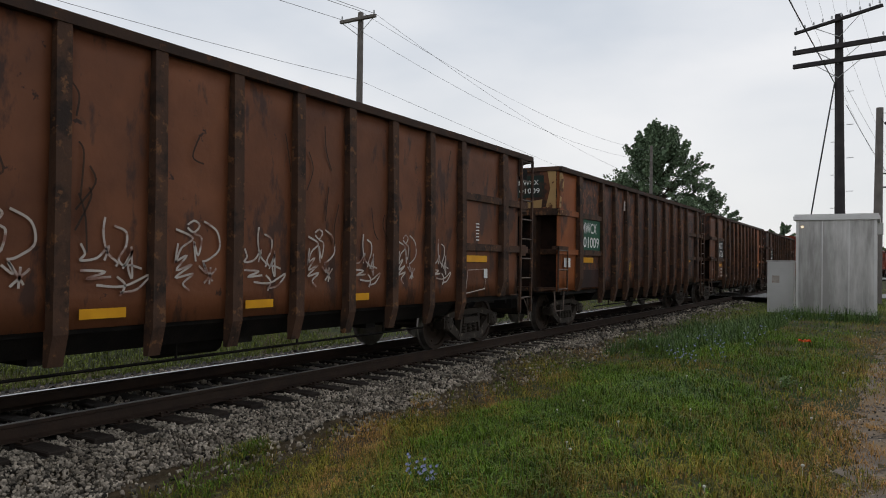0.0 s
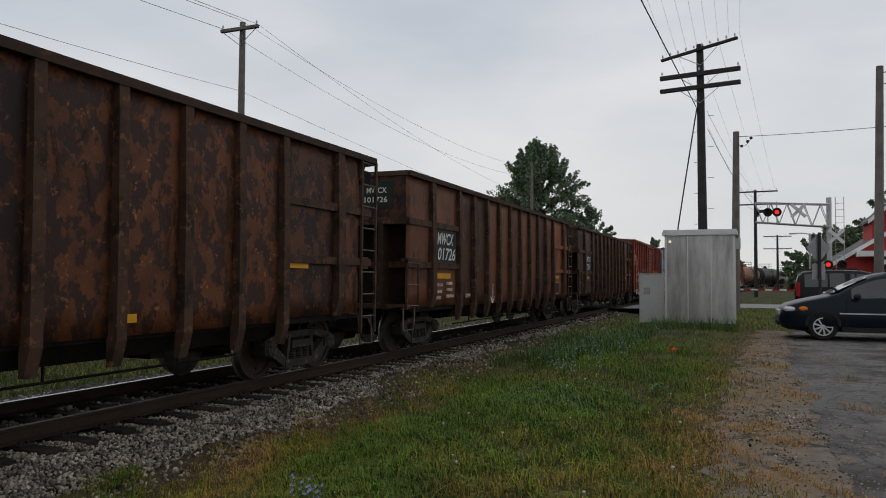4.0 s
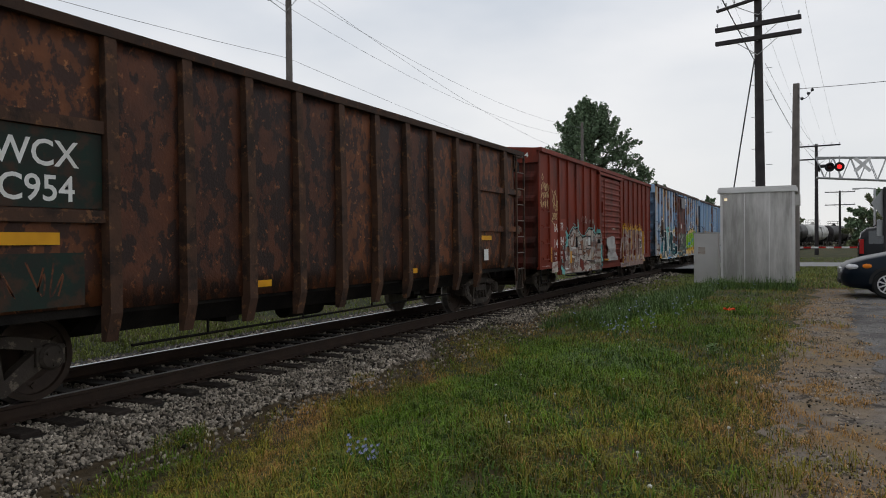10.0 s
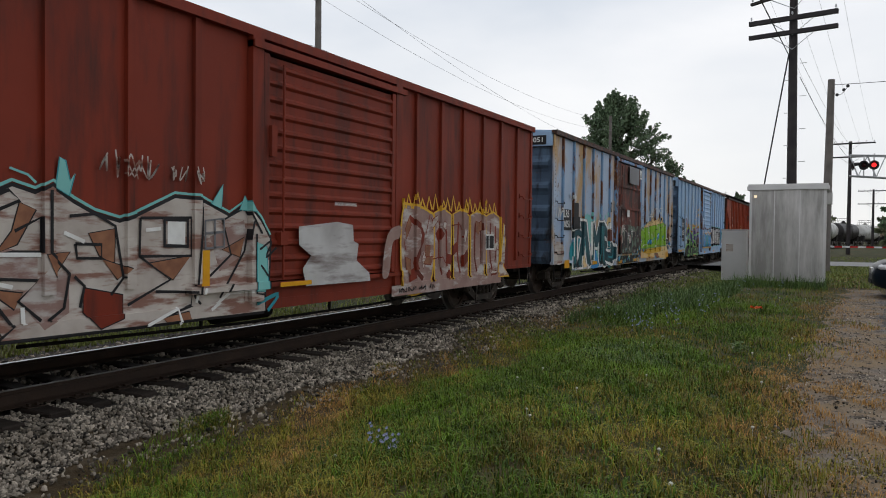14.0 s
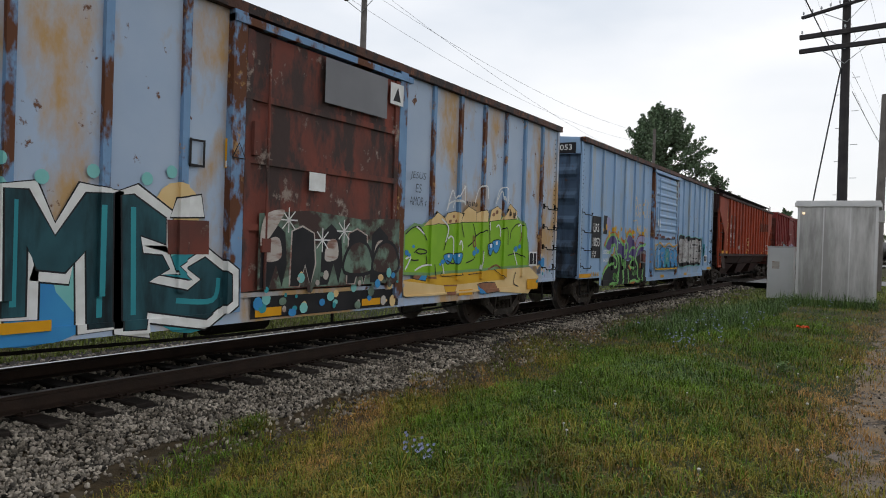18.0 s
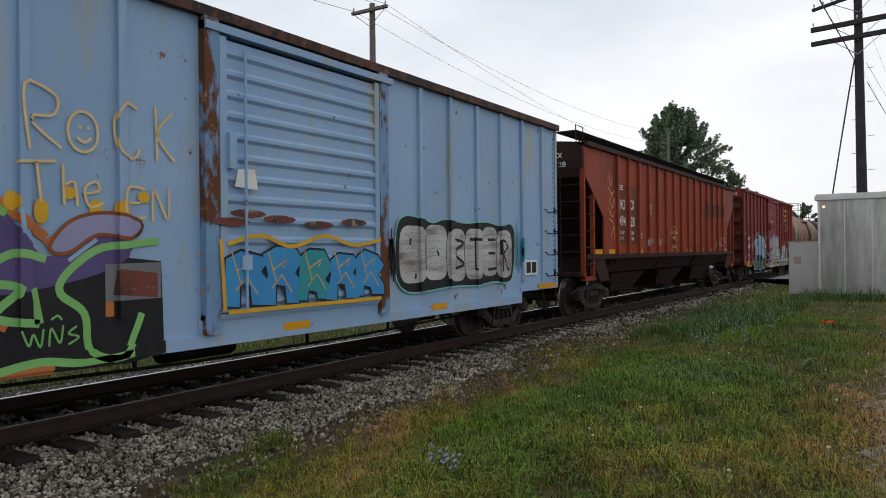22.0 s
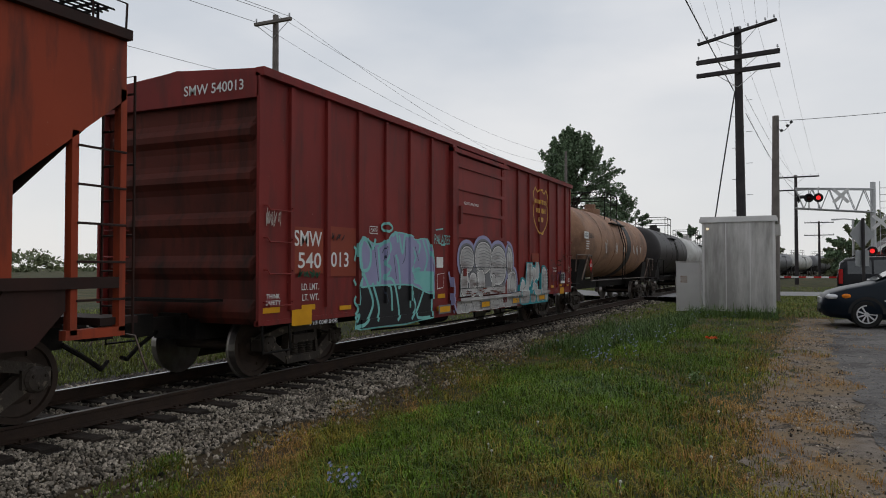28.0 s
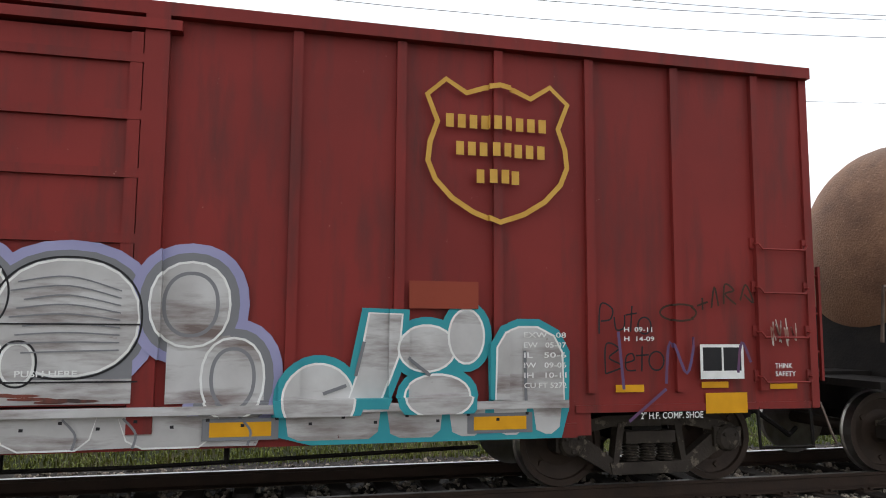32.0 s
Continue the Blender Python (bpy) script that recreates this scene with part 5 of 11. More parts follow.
# ---- tank cars ----
def tank(n, label, skin, half=8.0, band=None, band_at=0.0, radius=1.45, group="cars of the train"):
    car = thing("tank_car", pose(0, 0, 0), label, "freight car", group)
    zc = 1.2 + radius
    L = half - 0.95
    bm = fresh()
    prof = [(-L + 0.85 * (1 - math.cos(math.pi / 2 * i / 10)), 0.03 + (radius - 0.03) * math.sin(math.pi / 2 * i / 10)) for i in range(11)]
    prof = prof + [(-L + 0.9, radius), (L - 0.9, radius)] + [(-u, r) for u, r in prof[::-1]]
    lathe(bm, prof, 40, "y")
    bm.transform(pose(0, 0, zc))
    part("tank_shell", bm, skin, car, smooth=True)
    for y in (-L * 0.55, -L * 0.2, L * 0.2, L * 0.55):
        bm = fresh()
        lathe(bm, [(y - 0.02, radius - 0.02), (y - 0.02, radius + 0.008), (y + 0.02, radius + 0.008), (y + 0.02, radius - 0.02)], 40, "y")
        bm.transform(pose(0, 0, zc))
        part("weld_seam", bm, skin, car)
    if band:
        bm = fresh()
        lathe(bm, [(band_at - 0.45, radius - 0.02), (band_at - 0.45, radius + 0.012), (band_at + 0.45, radius + 0.012), (band_at + 0.45, radius - 0.02)], 40, "y")
        bm.transform(pose(0, 0, zc))
        part("painted_band", bm, band, car, "wide black band")
    bm = fresh()
    lathe(bm, [(zc + radius - 0.15, 0.45), (zc + radius + 0.18, 0.45), (zc + radius + 0.2, 0.42)], 18, "z")
    lathe(bm, [(zc + radius + 0.2, 0.25), (zc + radius + 0.42, 0.25)], 12, "z")
    part("manway_dome", bm, skin, car)
    bm = fresh()
    for s in (1, -1):
        for z in (zc + radius + 0.45, zc + radius + 0.85):
            pipe(bm, [(s * 0.95, -1.3, z), (s * 0.95, 1.3, z)], 0.02, 5)
            pipe(bm, [(-0.95, s * 1.3, z), (0.95, s * 1.3, z)], 0.02, 5)
        for y in (-1.3, 0, 1.3):
            rod(bm, (s * 0.95, y, zc + radius * 0.7), (s * 0.95, y, zc + radius + 0.85), 0.02, 5)
    islands("platform_rail", bm, M["black"], car)
    bm = fresh()
    for s in (1, -1):
        box(bm, *sorted((s * 0.55, s * 1.3)), -1.4, 1.4, zc + radius * 0.62, zc + radius * 0.65)
    part("platform", bm, M["black"], car)
    bm = fresh()
    for s in (1, -1):
        pipe(bm, [(s * 1.5, 0.25, 1.1), (s * 1.56, 0.25, zc), (s * 1.3, 0.25, zc + radius * 0.66)], 0.02, 5)
        pipe(bm, [(s * 1.5, -0.25, 1.1), (s * 1.56, -0.25, zc), (s * 1.3, -0.25, zc + radius * 0.66)], 0.02, 5)
        for k in range(7):
            z = 1.2 + k * 0.35
            rod(bm, (s * 1.54, -0.25, z), (s * 1.54, 0.25, z), 0.012, 5)
    part("side_ladder", bm, M["black"], car)
    for s in (1, -1):
        bm = fresh()
        pipe(bm, [(s * 1.45, -half + 0.1, 1.5), (s * 1.5, -half + 0.1, 2.1), (s * 1.52, -half + 2.2, 2.1), (s * 1.52, -half + 2.2, 1.15)], 0.022, 5)
        pipe(bm, [(s * 1.45, half - 0.1, 1.5), (s * 1.5, half - 0.1, 2.1), (s * 1.52, half - 2.2, 2.1), (s * 1.52, half - 2.2, 1.15)], 0.022, 5)
        pipe(bm, [(s * 1.48, -half + 2.2, 1.15), (s * 1.48, half - 2.2, 1.15)], 0.02, 5)
        part("handrail", bm, M["black"] if skin is not M["tank_tan"] else M["rung_steel"], car)
        bm = fresh()
        for sg in (1, -1):
            hexa(bm, [(-1.2, sg * (half - 1.0), 1.0), (1.2, sg * (half - 1.0), 1.0), (1.2, sg * (half - 2.4), 1.0), (-1.2, sg * (half - 2.4), 1.0),
                      (-1.3, sg * (half - 1.25), 1.95), (1.3, sg * (half - 1.25), 1.95), (1.3, sg * (half - 2.2), 1.95), (-1.3, sg * (half - 2.2), 1.95)])
        bmesh.ops.recalc_face_normals(bm, faces=bm.faces[:])
        if s > 0:
            islands("saddle", bm, M["black"], car)
        else:
            bm.free()
    bm = fresh()
    box(bm, -0.3, 0.3, -half, half, 0.75, 1.12)
    for sg in (1, -1):
        box(bm, -1.5, 1.5, *sorted((sg * (half - 0.75), sg * half)), 1.0, 1.08)
    part("underframe", bm, M["black"], car)
    bm = fresh()
    rod(bm, (0.2, 0, 0.75), (0.2, 0, 1.3), 0.2, 10)
    part("bottom_outlet", bm, M["black"], car)
    running_gear(car, half, 1.55, n)
    return car, zc, radius


# ---- the train, in running order ----
TRAIN = []


def couple(n, car, center):
    TRAIN.append((n, car, center))


BROWN = [M["gond_brown"], M["gond_rust"], M["gond_brown"]]
g1, s1 = gondola(1, 6.58, "high-sided brown gondola car with white tags along its panels", [M["gond_brown"], M["gond_brown"], M["gond_brown"]], 2)
couple(1, g1, 6.58)
g2, s2 = gondola(2, 23.67, "rusty orange-brown gondola car with a green number board", [M["gond_orange"], M["gond_dark"], M["gond_orange"]], 4, {0: M["gond_new"]})
couple(2, g2, 23.67)
g3, s3 = gondola(3, 40.7, "brown rusty gondola car with a black number board", BROWN, 6, {12: M["gond_new"], 11: M["gond_new"]})
couple(3, g3, 40.7)
g4, s4 = gondola(4, 57.72, "heavily rusted brown gondola car with mottled panels", [M["gond_dark"], M["gond_dark"], M["gond_orange"]], 9, {11: M["gond_orange"], 12: M["gond_orange"]})
couple(4, g4, 57.72)
r5 = lambda c, ys: [round(y - c, 2) for y in ys]
C5, C6, C7, C8, C9 = 74.88, 92.4, 109.77, 128.0, 146.93
b5, s5 = boxcar(5, "oxide-red ribbed box car with white graffiti along its foot", M["box_red"], 8.02,
                r5(C5, [67.75, 68.66, 69.57, 70.48, 71.39, 72.3]), r5(C5, [77.35, 78.27, 79.19, 80.11, 81.03, 81.95]), (73.35 - C5, 76.55 - C5), 4.12, flutes=14)
couple(5, b5, C5)
b6, s6 = boxcar(6, "faded blue box car with rust streaks and a brown rusted door", M["blue"], 7.92,
                r5(C6, [85.2, 86.13, 87.06, 87.99, 88.92, 89.85]), r5(C6, [94.9, 95.8, 96.7, 97.6, 98.48, 99.38]), (90.65 - C6, 93.8 - C6), 4.28,
                rib_skin=M["blue_rust"], end_skin=M["blue_b"], door_skin=M["rust_door"], door_lines=(1.75, 2.55, 3.3))
couple(6, b6, C6)
b7, s7 = boxcar(7, "sky-blue box car with a corrugated door and bubble graffiti", M["blue_b"], 7.95,
                r5(C7, [102.48, 103.43, 104.38, 105.33, 106.28, 107.23]), r5(C7, [112.43, 113.33, 114.23, 115.13, 116.03, 116.95]), (108.38 - C7, 111.3 - C7), 4.28,
                rib_skin=M["blue_b"], end_skin=M["blue_b"], flutes=13)
couple(7, b7, C7)
h8, s8 = hopper(8, "rust-red covered hopper car with dark sooty hoppers")
couple(8, h8, C8)
b9, s9 = boxcar(9, "maroon box car with gold shield emblem and silver graffiti", M["box_maroon"], 8.08,
                r5(C9, [139.58, 140.52, 141.46, 142.4, 143.34, 144.28]), r5(C9, [149.64, 150.59, 151.53, 152.47, 153.41, 154.35]), (145.4 - C9, 148.35 - C9), 4.33,
                door_lines=(3.9, 3.4, 2.9, 2.35, 1.8, 1.35))
couple(9, b9, C9)
TANKS = [("tan tank car with a wide black band", M["tank_tan"], 8.2, M["spray_black"], 1.6), ("black tank car with a railed platform", M["tank_black"], 8.2, None, 0),
         ("white tank car with grimy shell", M["tank_white"], 8.0, None, 0), ("black tank car far down the train", M["tank_black"], 8.0, None, 0),
         ("white tank car far down the train", M["tank_white"], 8.0, None, 0), ("cream tank car far down the train", M["tank_cream"], 8.0, None, 0),
         ("grey tank car far down the train", M["tank_grey"], 8.0, None, 0), ("pale grey tank car far down the train", M["tank_white"], 8.0, None, 0),
         ("dark tank car far down the train", M["tank_grey"], 8.0, None, 0), ("black tank car at the end of the train", M["tank_black"], 8.0, None, 0)]
u = 155.8
TANK_CARS = []
for i, (lab, skin, half, band, at) in enumerate(TANKS):
    u += half
    car, zc, rad = tank(10 + i, lab, skin, half, band, at)
    couple(10 + i, car, u)
    TANK_CARS.append((car, zc, rad))
    u += half + 1.35


# ---- lettering and graffiti on the cars ----
def ring(cy, cz, ry, rz, n=22, p=2.0, turn=0.0):
    out = []
    for i in range(n):
        a = 2 * math.pi * i / n
        c, s = math.cos(a), math.sin(a)
        y, z = ry * math.copysign(abs(c) ** (2 / p), c), rz * math.copysign(abs(s) ** (2 / p), s)
        out.append((cy + y * math.cos(turn) - z * math.sin(turn), cz + y * math.sin(turn) + z * math.cos(turn)))
    return out


def blob(side, pts, fill, outline=None, w=0.05, smooth=True, name="graffiti", label="", x=None):
    p = smooth_line(pts, True) if smooth else pts
    if outline:
        side.paint(name, flat(grown(p, w)), outline, x=x)
    side.paint(name, flat(p), fill, label, x=x)


def tag(side, lines, w, material, name="graffiti", x=None, closed=False, smooth=True, ribs=True):
    bm = fresh()
    for pts in lines:
        stroke(bm, smooth_line(pts, closed) if smooth else pts, w, closed)
    side.paint(name, bm, material, x=x, ribs=ribs)


def scrawl(side, y0, y1, z0, z1, n, w, material, seed, x=None):
    """Quick handwriting: looping strokes across a box."""
    r = random.Random(seed)
    lines = []
    for k in range(n):
        c = y0 + (y1 - y0) * (k + 0.5) / n
        a = (y1 - y0) / n * 0.75
        b = (z0 + z1) / 2 + r.uniform(-0.08, 0.08) * (z1 - z0)
        h = (z1 - z0) / 2
        lines.append([(c + a * r.uniform(-0.7, 0.7), b + h * s * r.uniform(0.4, 1.0)) for s in (1, -1, 0.6, -0.7, 0.9, -1)][:r.randint(4, 6)])
    tag(side, lines, w, material, x=x)


def wild(side, y0, y1, z0, z1, n, fills, outline, seed, w=0.05, inner=None, x=None):
    """Interlocking angular letters with arrows and cuts."""
    r = random.Random(seed)
    cw = (y1 - y0) / n
    H = z1 - z0
    shapes = []
    for k in range(n):
        a, b = y0 + cw * k - 0.12 * cw, y0 + cw * (k + 1) + 0.12 * cw
        t, f = z1 - r.uniform(0, 0.14) * H, z0 + r.uniform(0, 0.05) * H
        m = z0 + H * r.uniform(0.4, 0.6)
        shapes.append([(a + cw * r.uniform(0, 0.2), t - H * 0.12), (a + cw * 0.45, t), (b - cw * r.uniform(0.1, 0.3), t - H * r.uniform(0, 0.12)), (b, m + H * 0.2),
                       (b - cw * 0.25, m), (b - cw * 0.02, m - H * 0.18), (b - cw * r.uniform(0, 0.15), f), (b - cw * 0.5, f + H * 0.02), (b - cw * 0.55, m - H * 0.22),
                       (a + cw * 0.42, m - H * 0.18), (a + cw * 0.4, f), (a + cw * 0.02, f + H * 0.03), (a + cw * r.uniform(0.02, 0.2), m)])
    for s in shapes:
        side.paint("graffiti", flat(grown(s, w)), outline, x=x)
    for k, s in enumerate(shapes):
        side.paint("graffiti", flat(s), fills[k % len(fills)], x=x)
        c, d = s[0][0] + cw * 0.5, z0 + H * 0.62
        tag(side, [[(c - cw * 0.2, d), (c + cw * 0.22, d + H * 0.16), (c + cw * 0.1, d + H * 0.02)], [(c - cw * 0.25, d - H * 0.32), (c + cw * 0.05, d - H * 0.1), (c + cw * 0.35, d - H * 0.4)],
                   [(c - cw * 0.35, d + H * 0.3), (c - cw * 0.1, d - H * 0.25)]], w * 0.55, inner or outline, smooth=False, x=x)


def shards(side, y0, y1, z0, z1, n, mats, edge, seed, x=None, size=(0.12, 0.3)):
    """Sharp splinters of colour with dark edges and a light stroke beside, as inside wild lettering."""
    r = random.Random(seed)
    for k in range(n):
        y, z = r.uniform(y0, y1), r.uniform(z0, z1)
        a, l, w = r.choice((0.9, 1.1, 1.35, 2.0, 2.3, 0.3)) + r.uniform(-0.2, 0.2), r.uniform(*size), r.uniform(0.06, 0.13)
        c, s = math.cos(a), math.sin(a)
        q = [(y + u * c - v * s, min(max(z + u * s + v * c, z0), z1)) for u, v in ((-l, 0), (-l * 0.2, w), (l, w * 0.3), (l * 0.4, -w))]
        side.paint("graffiti", flat(grown(q, 0.016)), edge, x=x)
        side.paint("graffiti", flat(q), M[mats[k % len(mats)]], x=x)
    lines = []
    for k in range(n // 3):
        y, z, a, l = r.uniform(y0, y1), r.uniform(z0 + 0.1, z1 - 0.1), r.choice((0.9, 1.2, 1.9, 2.4, 0.1)), r.uniform(0.1, 0.26)
        lines.append([(y - l * math.cos(a), z - l * math.sin(a)), (y + l * math.cos(a), z + l * math.sin(a)), (y + l * math.cos(a) + 0.1, z + l * math.sin(a) - 0.12)])
    tag(side, lines, 0.022, edge, x=x, smooth=False)


def end_mark(car, half, text, x, z, h, w=None, back=None, y_off=0.0):
    """Lettering on the leading end of a car."""
    bm = letters(text, x, z, h, w, 0.012)
    for v in bm.verts:
        v.co = (v.co.y, -half - y_off, v.co.z)
    bmesh.ops.reverse_faces(bm, faces=bm.faces[:])
    part("lettering", bm, M["white"], car)
    if back:
        bm = fresh()
        vs = [bm.verts.new(q) for q in ((back[0], -half - y_off + 0.004, back[2]), (back[1], -half - y_off + 0.004, back[2]), (back[1], -half - y_off + 0.004, back[3]), (back[0], -half - y_off + 0.004, back[3]))]
        bm.faces.new(vs)
        part("number_board", bm, back[4], car)


def reflectors(side, spots, tall=False):
    for y, z, w, h in spots:
        side.block(y, y + w, z, z + h, M["yellow"], "reflector", "yellow reflective strip")


M["board_dark"] = surf("sooty_green_board", (0.012, 0.03, 0.022), (0.02, 0.022, 0.018), 4.0, 0.65, 0, 0.1, (0.05, 0.028, 0.018), 2.6, 0.56, 0.05)
M["tail"] = surf("red_tail_lens", (0.45, 0.02, 0.02), (0.35, 0.015, 0.015), 9.0, 0.2, 0, 0.0)
M["orange_spray"] = surf("orange_spray_paint", (0.55, 0.2, 0.06), (0.45, 0.14, 0.045), 2.0, 0.55, 0, 0.02)
M["faded_blue_spray"] = surf("faded_blue_spray", (0.1, 0.07, 0.16), (0.14, 0.05, 0.09), 3.0, 0.6, 0, 0.02)
M["violet"] = surf("violet_spray_paint", (0.12, 0.085, 0.22), (0.08, 0.06, 0.16), 1.5, 0.55, 0, 0.02)
M["azure_pale"] = surf("pale_blue_spray", (0.35, 0.5, 0.62), (0.28, 0.42, 0.55), 2.0, 0.55, 0, 0.02)
M["green_haze"] = surf("thin_green_overspray", (0.17, 0.31, 0.1), (0.2, 0.34, 0.17), 3.0, 0.6, 0, 0.02)
M["hatch"] = surf("brown_spray_hatching", (0.33, 0.15, 0.08), (0.2, 0.085, 0.05), 6.0, 0.6, 0, 0.02)
M["grimy_mint"] = surf("grimy_mint_spray", (0.2, 0.3, 0.22), (0.11, 0.15, 0.12), 3.0, 0.65, 0, 0.1, (0.06, 0.035, 0.03), 2.0, 0.53, 0.05)
M["dusty"] = surf("dusty_rose_spray", (0.34, 0.23, 0.2), (0.24, 0.14, 0.12), 2.4, 0.65, 0, 0.03, (0.5, 0.46, 0.43), 2.4, 0.58, 0.06, (0.6, 0.6, 2.0))
M["dark_slate"] = plain("dark_slate_spray", (0.05, 0.06, 0.09), 0.55)
# car 1: two white tags, turn by turn, on every panel
TAG_A = [[(0.0, 0.62), (0.06, 0.5), (0.0, 0.42), (0.22, 0.45), (0.38, 0.6), (0.32, 0.42)], [(0.32, 0.95), (0.3, 0.75), (0.36, 0.52), (0.5, 0.4), (0.48, 0.35)],
         [(0.45, 0.85), (0.62, 0.78), (0.62, 0.6), (0.52, 0.44), (0.62, 0.36), (0.72, 0.55), (0.58, 0.32)], [(0.7, 0.6), (0.72, 0.2), (0.66, 0.36), (0.86, 0.32)],
         [(0.0, 0.3), (0.34, 0.28), (0.08, 0.2), (0.42, 0.22)], [(0.22, 0.12), (0.6, 0.1), (0.98, 0.24), (0.8, 0.06), (0.55, 0.02)], [(0.5, 0.22), (0.62, 0.12), (0.55, -0.02)]]
TAG_B = [[(0.3, 0.92), (0.42, 0.98), (0.52, 0.92), (0.42, 0.82), (0.3, 0.88)], [(0.1, 0.85), (0.4, 0.74), (0.2, 0.6), (0.1, 0.4), (0.14, 0.66)], [(0.42, 0.8), (0.56, 0.74), (0.5, 0.5), (0.42, 0.7), (0.46, 0.42)],
         [(0.6, 0.98), (0.85, 0.85), (0.9, 0.6), (0.7, 0.45), (0.58, 0.42)], [(0.08, 0.4), (0.3, 0.5), (0.12, 0.3), (0.4, 0.38), (0.1, 0.2), (0.42, 0.25), (0.24, 0.12), (0.36, 0.02)],
         [(0.52, 0.36), (0.66, 0.26), (0.6, 0.4), (0.78, 0.14)], [(0.62, 0.12), (0.85, 0.32)], [(0.74, 0.34), (0.72, 0.1)]]
for k, (a, b) in enumerate(((-3.55, -2.79), (-2.43, -1.65), (-1.42, -0.67), (-0.36, 0.35), (0.69, 1.36), (1.74, 2.38), (2.78, 3.4), (3.83, 4.46))):
    t = TAG_A if k % 2 else TAG_B
    tag(s1, [[(a + (b - a) * u, 1.27 + 0.8 * v) for u, v in ln] for ln in t], 0.024, M["chalk"], ribs=False)
reflectors(s1, [(-2.43, 1.04, 0.5, 0.1), (-0.33, 1.05, 0.46, 0.1), (1.7, 1.07, 0.4, 0.1), (4.95, 1.65, 0.85, 0.12), (-4.4, 1.05, 0.45, 0.1)])
s1.bars(5.35, 2.35, [0.12] * 6, 0.02, 0.06)
tag(s1, [[(5.0, 1.08), (5.05, 1.5), (5.8, 1.52), (5.72, 1.15), (5.0, 1.08)]], 0.018, M["chalk"], smooth=False, ribs=False)
s1.block(5.68, 5.82, 1.35, 1.52, M["white"], "placard")
# dents, their shade drawn on the panels as dark strokes
for sd, seed in ((s1, 3), (s3, 8), (s2, 12)):
    r = random.Random(seed)
    lines = []
    for k in range(26):
        y, z = r.uniform(-6.2, 6.2), r.uniform(2.2, 3.6)
        lines.append([(y, z), (y + r.uniform(-0.1, 0.1), z - r.uniform(0.1, 0.35)), (y + r.uniform(-0.22, 0.22), z - r.uniform(0.3, 0.6))])
    tag(sd, lines, 0.02, M["rib_dark"], "scratch", ribs=False)

# car 2
s2.block(-6.33, -4.9, 2.0, 2.77, M["placard_green"], "number_board", "dark green board with white car number")
s2.text("MWCX", -6.22, 2.42, 0.27, w=1.05)
s2.text("101009", -6.28, 2.06, 0.27, w=1.3)
reflectors(s2, [(-6.3, 1.68, 0.9, 0.13), (-2.6, 1.12, 0.3, 0.12), (4.95, 1.78, 0.55, 0.12), (-0.6, 1.1, 0.3, 0.1), (1.6, 1.1, 0.3, 0.1)])
s2.block(-7.4, -7.0, 1.56, 1.78, M["white"], "placard", "small white card in a holder")
end_mark(g2, GL, "MWCX", 0.5, 3.5, 0.11, 0.52, (0.3, 1.15, 3.2, 3.72, M["board_dark"]))
end_mark(g2, GL, "101009", 0.45, 3.3, 0.12, 0.6)
for q in ([(-0.05, 2.95), (0.12, 2.95), (0.2, 3.3), (0.16, 3.7), (0.08, 3.72), (0.02, 3.4)], [(0.6, 2.95), (1.1, 2.95), (1.12, 3.15), (0.75, 3.1)], [(1.2, 2.93), (1.46, 2.93), (1.46, 3.8), (1.24, 3.82), (1.32, 3.4)]):
    bm = fresh()
    bm.faces.new([bm.verts.new((x, -GL - 0.008, z)) for x, z in q])
    part("flaking_paint", bm, M["tan_patch"], g2)
for q in ([(-7.74, 3.35), (-7.5, 3.32), (-7.45, 3.62), (-7.6, 3.78), (-7.74, 3.75)], [(-7.74, 2.95), (-7.62, 2.95), (-7.6, 3.2), (-7.7, 3.22)]):
    s2.paint("flaking_paint", flat(q), M["tan_patch"], ribs=False)
bm = fresh()
box(bm, 1.51, 1.582, -7.78, -7.4, 2.775, 2.9)
part("flaking_paint", bm, M["tan_patch"], g2)
scrawl(s2, -2.55, -2.2, 1.3, 1.9, 2, 0.014, M["gold"], 3)
s2.block(-6.3, -5.0, 1.05, 1.5, M["hop_low"], "stencil_panel")
s2.block(-2.9, -2.75, 3.2, 3.5, M["chalk"], "pale_patch")

# car 3
s3.block(-6.33, -4.95, 2.0, 2.77, M["spray_black"], "number_board", "black board with white car number")
s3.text("MWCX", -6.15, 2.42, 0.28, w=1.0, lean=0.25)
s3.text("101726", -6.28, 2.06, 0.29, w=1.25, lean=0.2)
reflectors(s3, [(-6.3, 1.63, 0.98, 0.12), (-2.55, 1.07, 0.26, 0.09), (-0.45, 1.12, 0.28, 0.09), (1.7, 1.1, 0.25, 0.09), (5.0, 1.66, 0.75, 0.1)])
s3.bars(-6.3, 1.45, [0.5, 0.45, 0.4], 0.07, 0.15, M["chalk"])
s3.bars(-5.6, 1.48, [0.4, 0.4, 0.5], 0.07, 0.15, M["chalk"])
tag(s3, [[(-2.12, 1.5), (-2.14, 1.0)], [(-2.28, 1.12), (-2.2, 0.98), (-2.08, 1.02), (-2.0, 1.14)]], 0.04, M["white"], ribs=False)
s3.block(5.0, 5.75, 1.1, 1.5, M["rib_dark"], "stencil_panel")
tag(s3, [[(4.95, 1.08), (5.0, 1.5), (5.8, 1.52), (5.75, 1.12), (4.95, 1.08)]], 0.025, M["chalk"], smooth=False, ribs=False)
s3.block(-4.3, -3.95, 1.15, 1.25, M["chalk"], "stencil_panel")
end_mark(g3, GL, "MWCX", 0.55, 3.45, 0.12, 0.48, (0.4, 1.2, 3.1, 3.7, M["board_dark"]))
